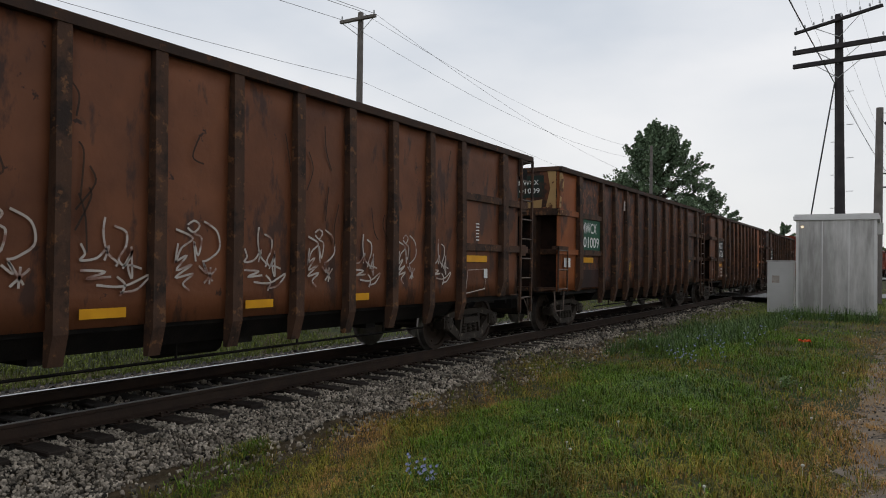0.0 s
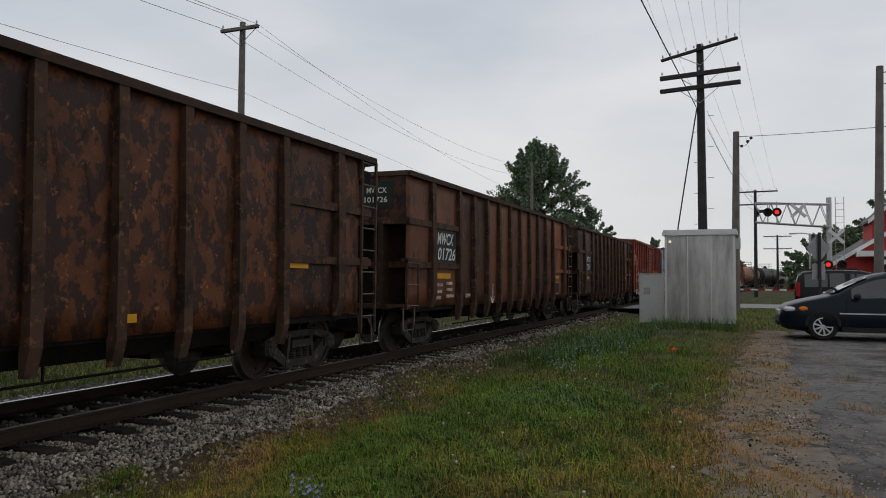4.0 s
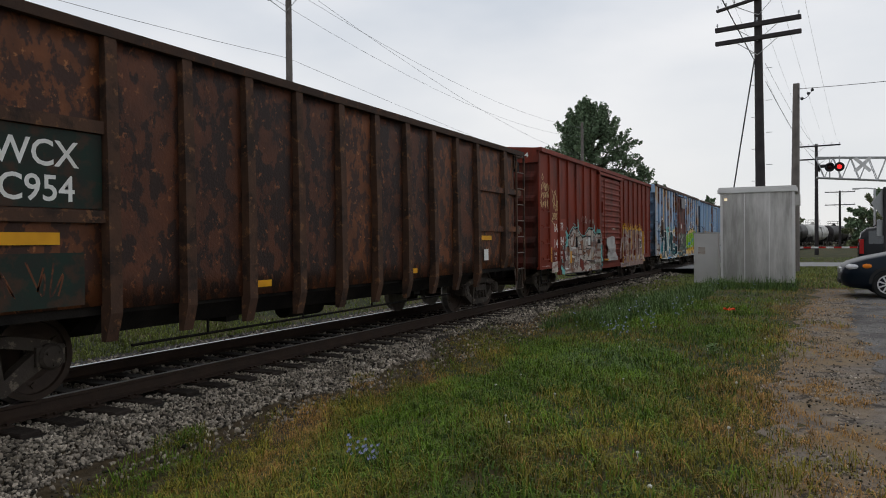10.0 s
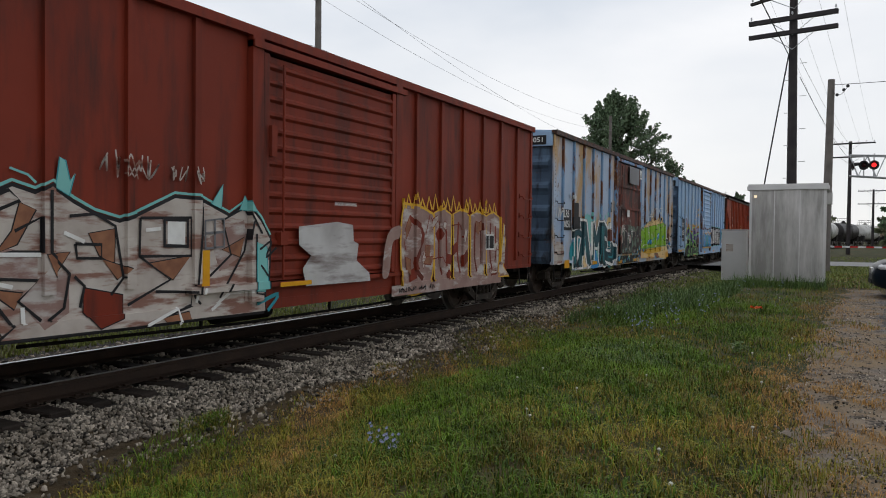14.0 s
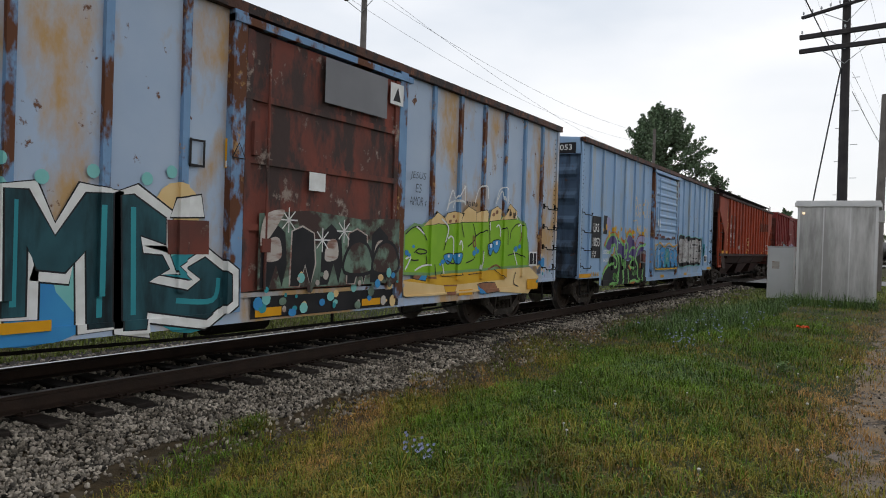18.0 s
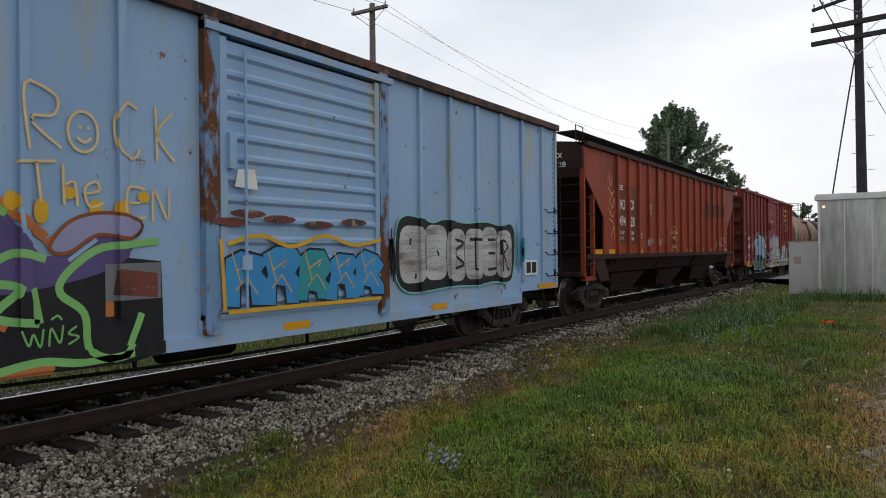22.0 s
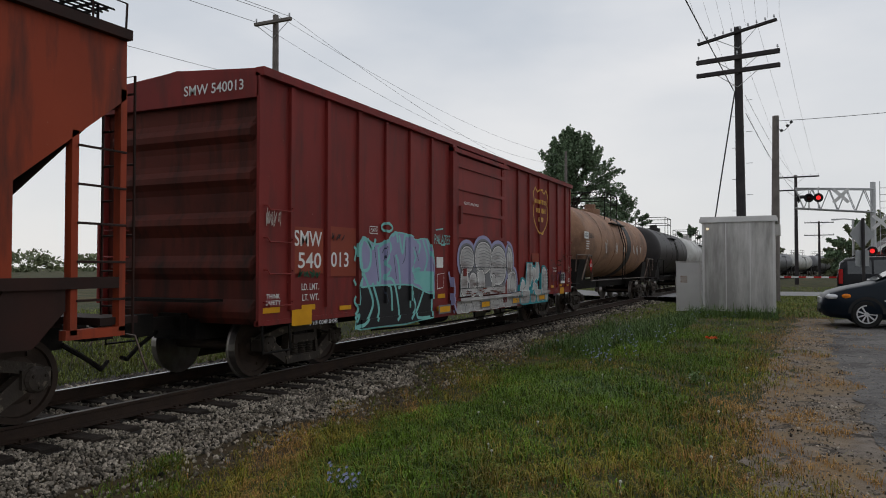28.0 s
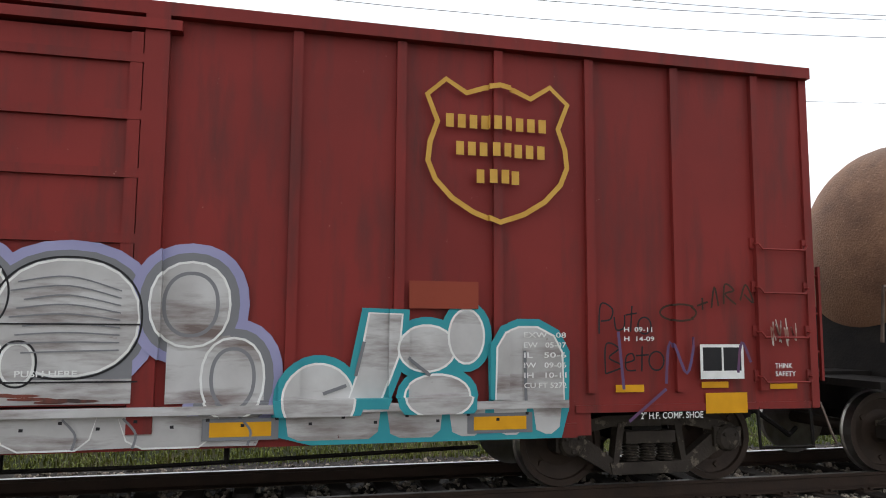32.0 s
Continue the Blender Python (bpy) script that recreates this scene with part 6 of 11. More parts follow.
end_mark(g3, GL, "101726", 0.5, 3.25, 0.12, 0.55)

# car 4
reflectors(s4, [(-6.32, 1.64, 0.95, 0.12), (-2.5, 1.05, 0.3, 0.09), (1.7, 1.05, 0.3, 0.09), (4.95, 1.66, 0.7, 0.1)])
s4.block(-6.33, -4.88, 2.0, 2.77, M["board_dark"], "number_board", "sooty dark-green board", ribs=False)
s4.block(-6.3, -5.1, 1.03, 1.56, M["board_dark"], "stencil_panel", "scuffed dark-green stencil panel")
s4.text("MWCX", -6.3, 2.4, 0.26, w=1.15)
s4.text("C954", -5.98, 2.06, 0.26, w=0.78)
scrawl(s4, -6.25, -5.3, 1.08, 1.5, 4, 0.02, M["gond_orange"], 5)
s4.block(5.2, 5.45, 1.2, 1.45, M["white"], "placard")
end_mark(g4, GL, "MWCX", 0.5, 3.52, 0.12, 0.52, (0.3, 1.2, 3.15, 3.72, M["board_dark"]))
end_mark(g4, GL, "00954", 0.52, 3.3, 0.12, 0.52)

# car 5, the red box car
s5.block(-7.03, -6.45, 1.35, 2.2, M["patch_red"], "paint_patch", "brighter red repainted patch")
s5.block(-6.2, -5.52, 1.4, 2.28, M["patch_red"], "paint_patch")
for txt, y, z, h, w in (("IA", -6.66, 1.88, 0.25, 0.32), ("TR", -6.08, 1.93, 0.24, 0.3), ("14", -6.66, 1.42, 0.25, 0.32), ("84", -6.07, 1.5, 0.24, 0.32),
                        ("LD LMT", -6.68, 1.2, 0.09, 0.26), ("LT WT", -6.66, 1.05, 0.09, 0.22), ("159300", -6.14, 1.22, 0.09, 0.27), ("60700", -6.12, 1.07, 0.09, 0.25)):
    s5.text(txt, y, z, h, w=w)
s5.text("2 INCH HF COMP BRAKE SHOES", -7.85, 0.87, 0.05, w=0.75)
end_mark(b5, 8.02, "IATR 1484", 0.1, 3.95, 0.13, 1.12, y_off=0.012)
for y, z in ((-7.03, 1.02), (-7.03, 1.24), (-5.33, 0.95), (-5.33, 1.17), (-2.2, 1.0), (2.28, 1.05), (5.35, 1.3), (6.05, 1.25)):
    s5.block(y, y + 0.13, z, z + 0.2, M["yellow"], "reflector")
s5.paint("paint_patch", flat([(-6.95, 0.7), (-6.35, 0.7), (-6.4, 1.02), (-6.88, 1.0)]), M["chalk"])
# interlocking beige letters with brown shards and black edges
GROUND5 = [(-5.77, 0.62), (-5.68, 0.89), (-5.7, 0.98), (-5.61, 1.06), (-5.7, 1.32), (-5.67, 1.48), (-5.47, 1.59), (-5.35, 1.77), (-5.07, 1.87), (-4.74, 2.03), (-4.52, 1.97), (-4.37, 2.05), (-4.13, 1.9), (-3.9, 1.79), (-3.61, 1.72), (-3.39, 1.79), (-2.89, 2.01), (-2.52, 2), (-2.05, 1.82), (-1.8, 1.96), (-1.58, 1.77), (-1.4, 1.54), (-1.43, 0.76), (-1.43, 0.58), (-2.52, 0.59), (-3.48, 0.59), (-4.89, 0.61), (-5.49, 0.61)]
blob(s5, GROUND5, M["chalk"], M["spray_black"], 0.02, False, label="beige wild-style lettering with black edges")
tag(s5, [GROUND5], 0.035, M["spray_black"], closed=True, smooth=False)
tag(s5, [[(y, z + 0.045) for y, z in GROUND5[5:22]]], 0.03, M["mint"], smooth=False)
for q in ([(-5.53, 1.52), (-5.33, 1.62), (-5.26, 1.16), (-5.49, 1.14)], [(-5.02, 1.5), (-4.5, 1.4), (-4.5, 1.16), (-5, 1.2)], [(-4.4, 1.27), (-4.18, 1.19), (-4.18, 0.82), (-4.45, 0.68), (-4.67, 0.96)], [(-2.37, 1.56), (-1.8, 1.77), (-1.71, 1.39), (-2.21, 1.14)], [(-5.69, 0.94), (-5.33, 1.06), (-5.16, 0.69), (-5.69, 0.67)]):
    blob(s5, q, M["dusty"], None, 0, False)
blob(s5, [(-5.47, 1.44), (-5.39, 1.47), (-5.31, 1.3), (-5.37, 1.27)], M["hatch"], M["spray_black"], 0.014, False)
blob(s5, [(-5.06, 1.17), (-4.89, 1.08), (-4.65, 1.04), (-4.72, 0.9)], M["hatch"], M["spray_black"], 0.014, False)
blob(s5, [(-5.02, 0.99), (-4.86, 0.66), (-4.95, 0.64), (-5.08, 0.78)], M["hatch"], M["spray_black"], 0.014, False)
blob(s5, [(-4.67, 1.87), (-4.52, 1.81), (-4.7, 1.49), (-4.89, 1.41), (-4.74, 1.61)], M["hatch"], M["spray_black"], 0.014, False)
blob(s5, [(-3.97, 1.59), (-3.67, 1.64), (-3.68, 1.27), (-3.85, 1.37)], M["hatch"], M["spray_black"], 0.014, False)
blob(s5, [(-3.82, 1.33), (-3.48, 1.22), (-3.64, 1.12)], M["hatch"], M["spray_black"], 0.014, False)
blob(s5, [(-3.24, 1.27), (-2.66, 1.34), (-2.92, 1.08)], M["hatch"], M["spray_black"], 0.014, False)
blob(s5, [(-4.03, 1.05), (-3.58, 0.95), (-3.58, 0.71), (-3.85, 0.63), (-4.03, 0.81)], M["box_red"], M["spray_black"], 0.014, False)
blob(s5, [(-4.43, 1.39), (-4.18, 1.41), (-4.34, 1.18)], M["hatch"], M["spray_black"], 0.014, False)
blob(s5, [(-3.09, 0.66), (-2.71, 0.7), (-2.67, 0.61), (-3.02, 0.61)], M["hatch"], M["spray_black"], 0.014, False)
blob(s5, [(-2.17, 1.4), (-1.8, 1.55), (-1.88, 1.31)], M["hatch"], M["spray_black"], 0.014, False)
blob(s5, [(-5.33, 1.62), (-5.07, 1.76), (-5.13, 1.58), (-5.26, 1.51)], M["hatch"], M["spray_black"], 0.014, False)
tag(s5, [[(-5.67, 1.47), (-5.33, 1.73), (-4.77, 1.98), (-4.67, 1.89), (-4.95, 1.76), (-5.23, 1.62), (-5.31, 1.45), (-5.06, 1.6)],
         [(-4.72, 1.61), (-4.47, 1.74), (-4.47, 1.42), (-4.74, 1.42), (-4.98, 1.37)],
         [(-5.08, 1.21), (-4.74, 0.74), (-4.89, 0.63)],
         [(-5, 1.19), (-4.5, 1.15), (-4.69, 0.97), (-4.47, 0.77)],
         [(-4.39, 2), (-4.39, 1.41), (-4.18, 1.2), (-4.24, 0.87), (-4.4, 0.76)],
         [(-4.18, 1.76), (-3.9, 1.79), (-3.67, 1.67), (-3.57, 1.13), (-3.72, 0.96)],
         [(-4.12, 1.49), (-3.83, 1.48), (-3.83, 1.34), (-4.1, 1.35), (-4.12, 1.49)],
         [(-3.36, 1.76), (-3.37, 1.35), (-2.96, 1.08), (-3.52, 0.84)],
         [(-3.36, 1.76), (-2.66, 1.78), (-2.66, 1.34), (-3.36, 1.35)],
         [(-3.23, 0.63), (-2.66, 0.77), (-2.64, 0.92), (-3.16, 0.96)],
         [(-2.49, 1.98), (-2.6, 0.86), (-2.51, 0.77)],
         [(-2.43, 1.05), (-2.03, 1.34), (-2.17, 1.76), (-1.8, 1.92), (-1.57, 1.6)],
         [(-2.21, 0.82), (-1.8, 1.38), (-1.71, 1.76)],
         [(-5.49, 1.25), (-5.4, 1.1), (-5.64, 1.01)],
         [(-1.67, 1.6), (-1.66, 0.84), (-1.43, 0.81)],
         [(-5.22, 1.16), (-5.13, 0.92), (-5.33, 0.87)],
         [(-4.07, 0.86), (-4.02, 1.07), (-4.13, 1.17)]], 0.032, M["spray_black"], smooth=False)
tag(s5, [[(-3.04, 1.75), (-2.71, 1.75), (-2.71, 1.45), (-3.04, 1.46)]], 0.05, M["spray_black"], closed=True, smooth=False)
blob(s5, [(-3, 1.73), (-2.75, 1.73), (-2.75, 1.47), (-3, 1.48)], M["white"], None, 0, False)
tag(s5, [[(-3.28, 0.6), (-2.87, 0.75), (-2.8, 0.56)],
         [(-2.52, 0.96), (-2.58, 0.79)],
         [(-4.98, 1.4), (-4.47, 1.39)],
         [(-5.53, 1.03), (-5.45, 1.18)],
         [(-4.89, 1.14), (-4.74, 1.1)],
         [(-2.37, 0.69), (-2.05, 0.87), (-1.71, 0.87)],
         [(-4.24, 1.6), (-4.02, 1.51)],
         [(-4.65, 0.91), (-4.64, 0.75)],
         [(-5.69, 0.76), (-5.33, 0.77)],
         [(-3.29, 1.63), (-3.09, 1.65)]], 0.04, M["white"], smooth=False)
for q in ([(-5.53, 1.94), (-5.39, 1.85), (-5.4, 1.47), (-5.61, 1.44), (-5.69, 1.33), (-5.49, 1.61), (-5.53, 1.77)], [(-6.07, 0.9), (-5.96, 0.8), (-5.93, 0.92), (-5.78, 0.64), (-5.84, 0.61), (-6.06, 0.64)], [(-4.32, 2.03), (-4.28, 2.32), (-4.23, 2.29), (-4.18, 2.09), (-4.13, 2.18), (-4.19, 1.96)], [(-1.88, 1.9), (-1.8, 2.07), (-1.67, 1.88)], [(-1.66, 1.49), (-1.49, 1.43), (-1.45, 0.85), (-1.66, 0.87)], [(-2.35, 1.95), (-2.17, 2.19), (-2.2, 1.9)]):
    blob(s5, q, M["mint"], M["teal"], 0.014, False)
tag(s5, [[(-5.93, 1.49), (-5.8, 1.35)],
         [(-5.8, 1.51), (-5.91, 1.37)],
         [(-6, 1.1), (-5.87, 0.96)],
         [(-5.87, 1.1), (-5.98, 0.97)],
         [(-5.69, 1.95), (-5.57, 1.81)],
         [(-5.49, 2.07), (-5.39, 1.95)],
         [(-5.69, 1.79), (-5.59, 1.66)],
         [(-4.77, 2.18), (-4.6, 2.13), (-4.52, 2.06)]], 0.022, M["mint"], smooth=False)
s5.block(-2.5, -2.38, 0.93, 1.4, M["yellow"], "reflector")
s5.block(-5.13, -4.95, 0.92, 1.3, M["yellow"], "reflector")
tag(s5, [[(-1.62, 1.4), (-1.4, 1.5), (-1.5, 1.3), (-1.3, 1.42)], [(-1.6, 1.2), (-1.45, 1.05)]], 0.03, M["spray_black"])
tag(s5, [[(-2.45, 1.42), (-2.45, 1.75), (-2.15, 1.78), (-2.15, 1.44), (-2.45, 1.42)], [(-2.45, 1.6), (-2.15, 1.62)], [(-2.3, 1.42), (-2.3, 1.77)]], 0.03, M["tank_grey"], smooth=False, ribs=False)
scrawl(s5, -3.9, -3.1, 2.12, 2.45, 5, 0.016, M["chalk"], 6)
scrawl(s5, -3.0, -2.5, 2.15, 2.4, 3, 0.016, M["chalk"], 16)
tag(s5, [[(-1.6, 0.7), (-1.2, 0.8), (-1.4, 0.6)]], 0.05, M["teal"])
gold = M["peach"]
for a, seed in (((-7.95, -7.2, 2.98, 3.3), 1), ((-7.95, -7.25, 2.78, 3.02), 2), ((-7.98, -7.3, 2.55, 2.82), 3)):
    scrawl(s5, a[0], a[1], a[2], a[3], 4, 0.022, gold, seed)
tag(s5, [[(-7.85, 3.35), (-7.78, 3.5), (-7.72, 3.38), (-7.8, 3.32)]], 0.022, gold)
tag(s5, [[(-6.95, 3.1), (-6.8, 2.9), (-6.9, 2.75), (-6.7, 3.05), (-6.6, 2.95)], [(-6.62, 3.1), (-6.72, 2.7), (-6.55, 2.5), (-6.5, 2.95)], [(-6.75, 2.55), (-6.85, 2.75), (-6.6, 2.65), (-6.4, 2.8), (-6.45, 2.5)], [(-7.0, 2.22), (-6.8, 2.12), (-6.6, 1.98)]], 0.024, gold)
s5.text("2015", -6.95, 2.24, 0.2, gold, w=0.5, ribs=True, lean=0.3)
dx = 1.6
blob(s5, [(-0.87, 1.7), (0.0, 1.78), (0.4, 1.74), (0.42, 1.5), (0.55, 1.45), (0.5, 1.2), (0.85, 1.0), (0.88, 0.87), (-0.7, 0.88), (-0.78, 1.12), (-0.6, 1.3), (-0.86, 1.45)], M["silver"], None, 0, False, x=dx + 0.005)
s5.block(-1.25, -0.6, 0.9, 0.96, M["yellow"], "graffiti", x=dx + 0.02)
s5.text("DOOR OPENING", -0.05, 2.02, 0.05, w=0.55, x=1.6)
blob(s5, [(1.2, 0.95), (1.35, 1.6), (1.75, 1.75), (1.72, 1.55), (1.5, 1.45), (1.4, 0.95)], M["dusty"], None, 0, True, x=dx + 0.02)
blob(s5, [(1.85, 1.95), (2.3, 2.1), (2.9, 2.0), (3.1, 1.8), (2.95, 0.72), (1.95, 0.7)], M["dusty"], M["gold"], 0.045)
for k in range(4):
    a = 3.12 + k * 0.76
    blob(s5, [(a, 2.0), (a + 0.32, 2.08), (a + 0.66, 1.98), (a + 0.64, 0.68), (a + 0.04, 0.68)], M["dusty"], M["gold"], 0.045, False)
    tag(s5, [[(a + 0.2, 1.85), (a + 0.18, 1.2), (a + 0.3, 0.85)], [(a + 0.45, 1.8), (a + 0.5, 1.0)]], 0.06, M["box_red"], ribs=False)
tag(s5, [[(1.85 + k * 0.24, 2.05), (1.93 + k * 0.24, 2.24 + 0.05 * (k % 3)), (2.05 + k * 0.24, 2.06)] for k in range(17)], 0.05, M["gold"], smooth=False)
tag(s5, [[(2.2, 1.9), (2.7, 1.6), (2.4, 1.1), (2.7, 0.8)]], 0.1, M["box_red"])
s5.block(1.6, 6.1, 0.56, 0.74, M["dusty"], "graffiti", ribs=False, x=1.545)
scrawl(s5, 1.75, 3.1, 0.6, 0.72, 8, 0.018, M["spray_black"], 66, x=1.56)
shards(s5, 1.95, 5.9, 0.75, 1.95, 18, ["chalk", "hatch", "box_red"], M["box_red"], 15, size=(0.08, 0.2))
blob(s5, [(6.2, 1.85), (6.35, 1.5), (6.25, 0.9), (6.6, 0.7), (6.0, 0.7)], M["chalk"], M["gold"], 0.05, False)
s5.block(5.25, 5.75, 1.3, 1.6, M["spray_black"], "placard", ribs=True)
tag(s5, [[(5.25, 1.3), (5.25, 1.6), (5.75, 1.6), (5.75, 1.3), (5.25, 1.3)], [(5.5, 1.3), (5.5, 1.6)]], 0.03, M["white"], smooth=False)

# car 6, the rusty blue box car
s6.block(-7.1, -6.42, 1.75, 2.32, M["spray_black"], "number_board")
s6.text("LRS", -7.03, 2.1, 0.2, w=0.42)
s6.text("1051", -7.03, 1.82, 0.2, w=0.5)
s6.block(-6.3, -5.75, 2.12, 2.53, M["spray_black"], "paint_patch", "black painted-out square", ribs=True)
end_mark(b6, 7.92, "LRS 1051", 0.45, 4.06, 0.13, 0.75, (0.35, 1.3, 4.0, 4.24, M["spray_black"]), y_off=0.012)
for cy, cz, ry, rz, m in ((-5.8, 1.1, 0.75, 0.45, "teal"), (-4.9, 1.75, 0.6, 0.5, "mint"), (-4.2, 1.0, 0.8, 0.42, "azure"), (-3.2, 1.3, 0.8, 0.6, "mint"), (-2.4, 1.0, 0.6, 0.45, "teal"), (-5.2, 0.95, 0.4, 0.3, "peach"), (-2.6, 1.9, 0.3, 0.3, "peach")):
    blob(s6, ring(cy, cz, ry, rz, 16), M[m], None, 0, False)
PETROL = surf("petrol_spray_paint", (0.018, 0.06, 0.075), (0.03, 0.11, 0.13), 1.6, 0.55, 0, 0.02, (0.008, 0.014, 0.018), 1.2, 0.55, 0.1, (1.5, 1.5, 0.4))
TAME = [[(-6.33, 1.7), (-5.64, 1.78), (-5.64, 1.64), (-5.9, 1.6), (-5.9, 0.7), (-6.17, 0.69), (-6.17, 1.56), (-6.35, 1.52)],
        [(-5.6, 2.01), (-5.03, 2.0), (-4.51, 0.73), (-4.8, 0.69), (-4.92, 0.89), (-5.08, 1.32), (-5.26, 1.36), (-5.46, 0.69), (-5.86, 0.71), (-5.7, 0.95), (-5.47, 1.53), (-5.76, 1.62), (-5.76, 1.75), (-5.45, 1.72)],
        [(-4.44, 1.99), (-4.22, 1.99), (-3.96, 1.58), (-3.66, 2.0), (-3.38, 2.02), (-3.36, 0.7), (-3.62, 0.7), (-3.65, 1.46), (-3.86, 1.25), (-4.12, 1.28), (-4.22, 1.5), (-4.22, 0.86), (-4.42, 0.86)],
        [(-3.28, 2.01), (-3.15, 2.02), (-2.76, 1.8), (-2.75, 1.53), (-3.06, 1.62), (-3.03, 1.42), (-2.79, 1.4), (-2.7, 1.27), (-2.96, 1.12), (-2.45, 1.01), (-2.26, 1.14), (-2.46, 1.27), (-2.22, 1.38), (-1.9, 1.18), (-1.89, 0.89), (-2.2, 0.7), (-2.95, 0.83), (-2.98, 0.65), (-3.23, 0.65)]]
for w, m in ((0.14, M["spray_black"]), (0.12, M["white"]), (0.02, M["spray_black"])):
    bm = fresh()
    for q in TAME:
        stroke(bm, q, w * 2, True)
    s6.paint("graffiti", bm, m)
for q in TAME:
    s6.paint("graffiti", flat(q), PETROL)
tag(s6, [[(-6.05, 1.55), (-6.04, 0.8)], [(-5.3, 1.9), (-5.0, 1.1)], [(-4.33, 1.9), (-4.33, 0.95)], [(-3.5, 1.9), (-3.5, 0.8)], [(-3.15, 1.9), (-3.12, 0.8)], [(-2.6, 0.92), (-2.1, 0.9), (-2.02, 1.15)]], 0.06, M["teal"])
blob(s6, [(-5.2, 1.75), (-5.1, 1.5), (-5.28, 1.5)], M["white"], None, 0, False)
blob(s6, [(-2.62, 2.02), (-2.3, 2.08), (-2.25, 1.84), (-2.7, 1.82)], M["white"], M["spray_black"], 0.02, False)
blob(s6, [(-6.33, 2.12), (-5.64, 2.14), (-5.64, 1.8), (-6.33, 1.76)], M["spray_black"], None, 0, False)
blob(s6, [(-2.74, 1.79), (-2.18, 1.8), (-2.17, 1.42), (-2.72, 1.42)], M["rust_door"], None, 0, False)
for cy, cz in ((-4.9, 2.2), (-4.5, 2.25), (-4.1, 2.12), (-3.6, 2.22), (-3.0, 2.2), (-2.7, 2.3)):
    blob(s6, ring(cy, cz, 0.07, 0.07, 10), M["mint"], None, 0, False)
scrawl(s6, -7.75, -7.2, 2.0, 2.5, 4, 0.02, M["white"], 21)
scrawl(s6, -6.6, -6.0, 2.55, 2.8, 3, 0.02, M["white"], 22)
blob(s6, [(-7.8, 0.9), (-7.2, 0.85), (-7.25, 1.35), (-7.7, 1.4)], M["chalk"], None, 0)
s6.block(-1.98, -1.72, 2.42, 2.76, M["yellow"], "warning_sign", "yellow warning plate")
s6.block(-1.97, -1.73, 2.43, 2.5, M["white"], "sign_panel")
tag(s6, [[(-1.95, 2.54), (-1.85, 2.72), (-1.75, 2.54), (-1.95, 2.54)]], 0.02, M["spray_black"], smooth=False)
tag(s6, [[(-2.5, 2.4), (-2.5, 2.68), (-2.28, 2.68), (-2.28, 2.4), (-2.5, 2.4)]], 0.04, M["spray_black"], smooth=False)
dz = 1.6
r = random.Random(4)
# the door's foot: grimy mint ground, dark letters, pale arches and spattered dots
blob(s6, [(-1.5, 1.0), (-1.5, 1.92), (-0.6, 2.0), (0.5, 1.93), (1.45, 1.98), (1.48, 1.0)], M["grimy_mint"], None, 0, False, x=dz - 0.003)
s6.block(-1.55, 1.55, 0.64, 0.95, M["spray_black"], "graffiti", x=1.543)
for k, c in enumerate((-1.25, -0.72, -0.15, 0.42, 0.95)):
    q = [(c - 0.22, 1.02), (c - 0.2, 1.72), (c - 0.02, 1.84 - 0.06 * (k % 2)), (c + 0.2, 1.7), (c + 0.24, 1.3), (c + 0.16, 1.02), (c + 0.05, 1.3), (c - 0.06, 1.02)]
    blob(s6, q, M["spray_black"], M["chalk"] if k % 2 else M["grimy_mint"], 0.025, False, x=dz)
    if k in (0, 2, 4):
        blob(s6, [(c - 0.13, 1.35), (c - 0.08, 1.6), (c + 0.1, 1.62), (c + 0.13, 1.38)], M["chalk"], None, 0, True, x=dz)
for c in (0.45, 1.12):
    blob(s6, [(c - 0.3, 1.2), (c - 0.22, 1.5), (c, 1.6), (c + 0.22, 1.5), (c + 0.28, 1.2)], M["grimy_mint"], M["spray_black"], 0.05, True, x=dz + 0.001)
for c, z in ((-1.0, 1.86), (0.1, 1.75), (-0.35, 1.62)):
    tag(s6, [[(c - 0.16 * math.cos(a), z - 0.16 * math.sin(a)), (c + 0.16 * math.cos(a), z + 0.16 * math.sin(a))] for a in (0, 0.78, 1.57, 2.36)], 0.018, M["white"], x=dz + 0.002, smooth=False)
for k in range(46):
    y, z = -1.5 + 3.0 * r.random(), 0.68 + 0.5 * r.random()
    w = r.uniform(0.025, 0.08)
    blob(s6, ring(y, z, w, w * r.uniform(0.7, 1.2), 9), M[("teal", "mint", "azure", "chalk", "peach", "grimy_mint")[k % 6]], None, 0, False, x=dz + 0.002 if z > 0.98 else 1.547)
blob(s6, [(-1.5, 1.55), (-1.42, 1.9), (-1.1, 1.98), (-1.2, 1.8), (-1.38, 1.6)], M["chalk"], None, 0, True, x=dz + 0.002)
s6.block(1.08, 1.42, 3.7, 4.02, M["white"], "placard", x=dz)
blob(s6, [(1.15, 3.75), (1.35, 3.75), (1.27, 3.97)], M["spray_black"], None, 0, False, x=dz + 0.001)
s6.block(-0.66, -0.34, 2.26, 2.5, M["white"], "placard", x=dz)
s6.block(-0.4, 1.0, 3.45, 4.05, M["tank_grey"], "paint_patch", x=dz - 0.001)
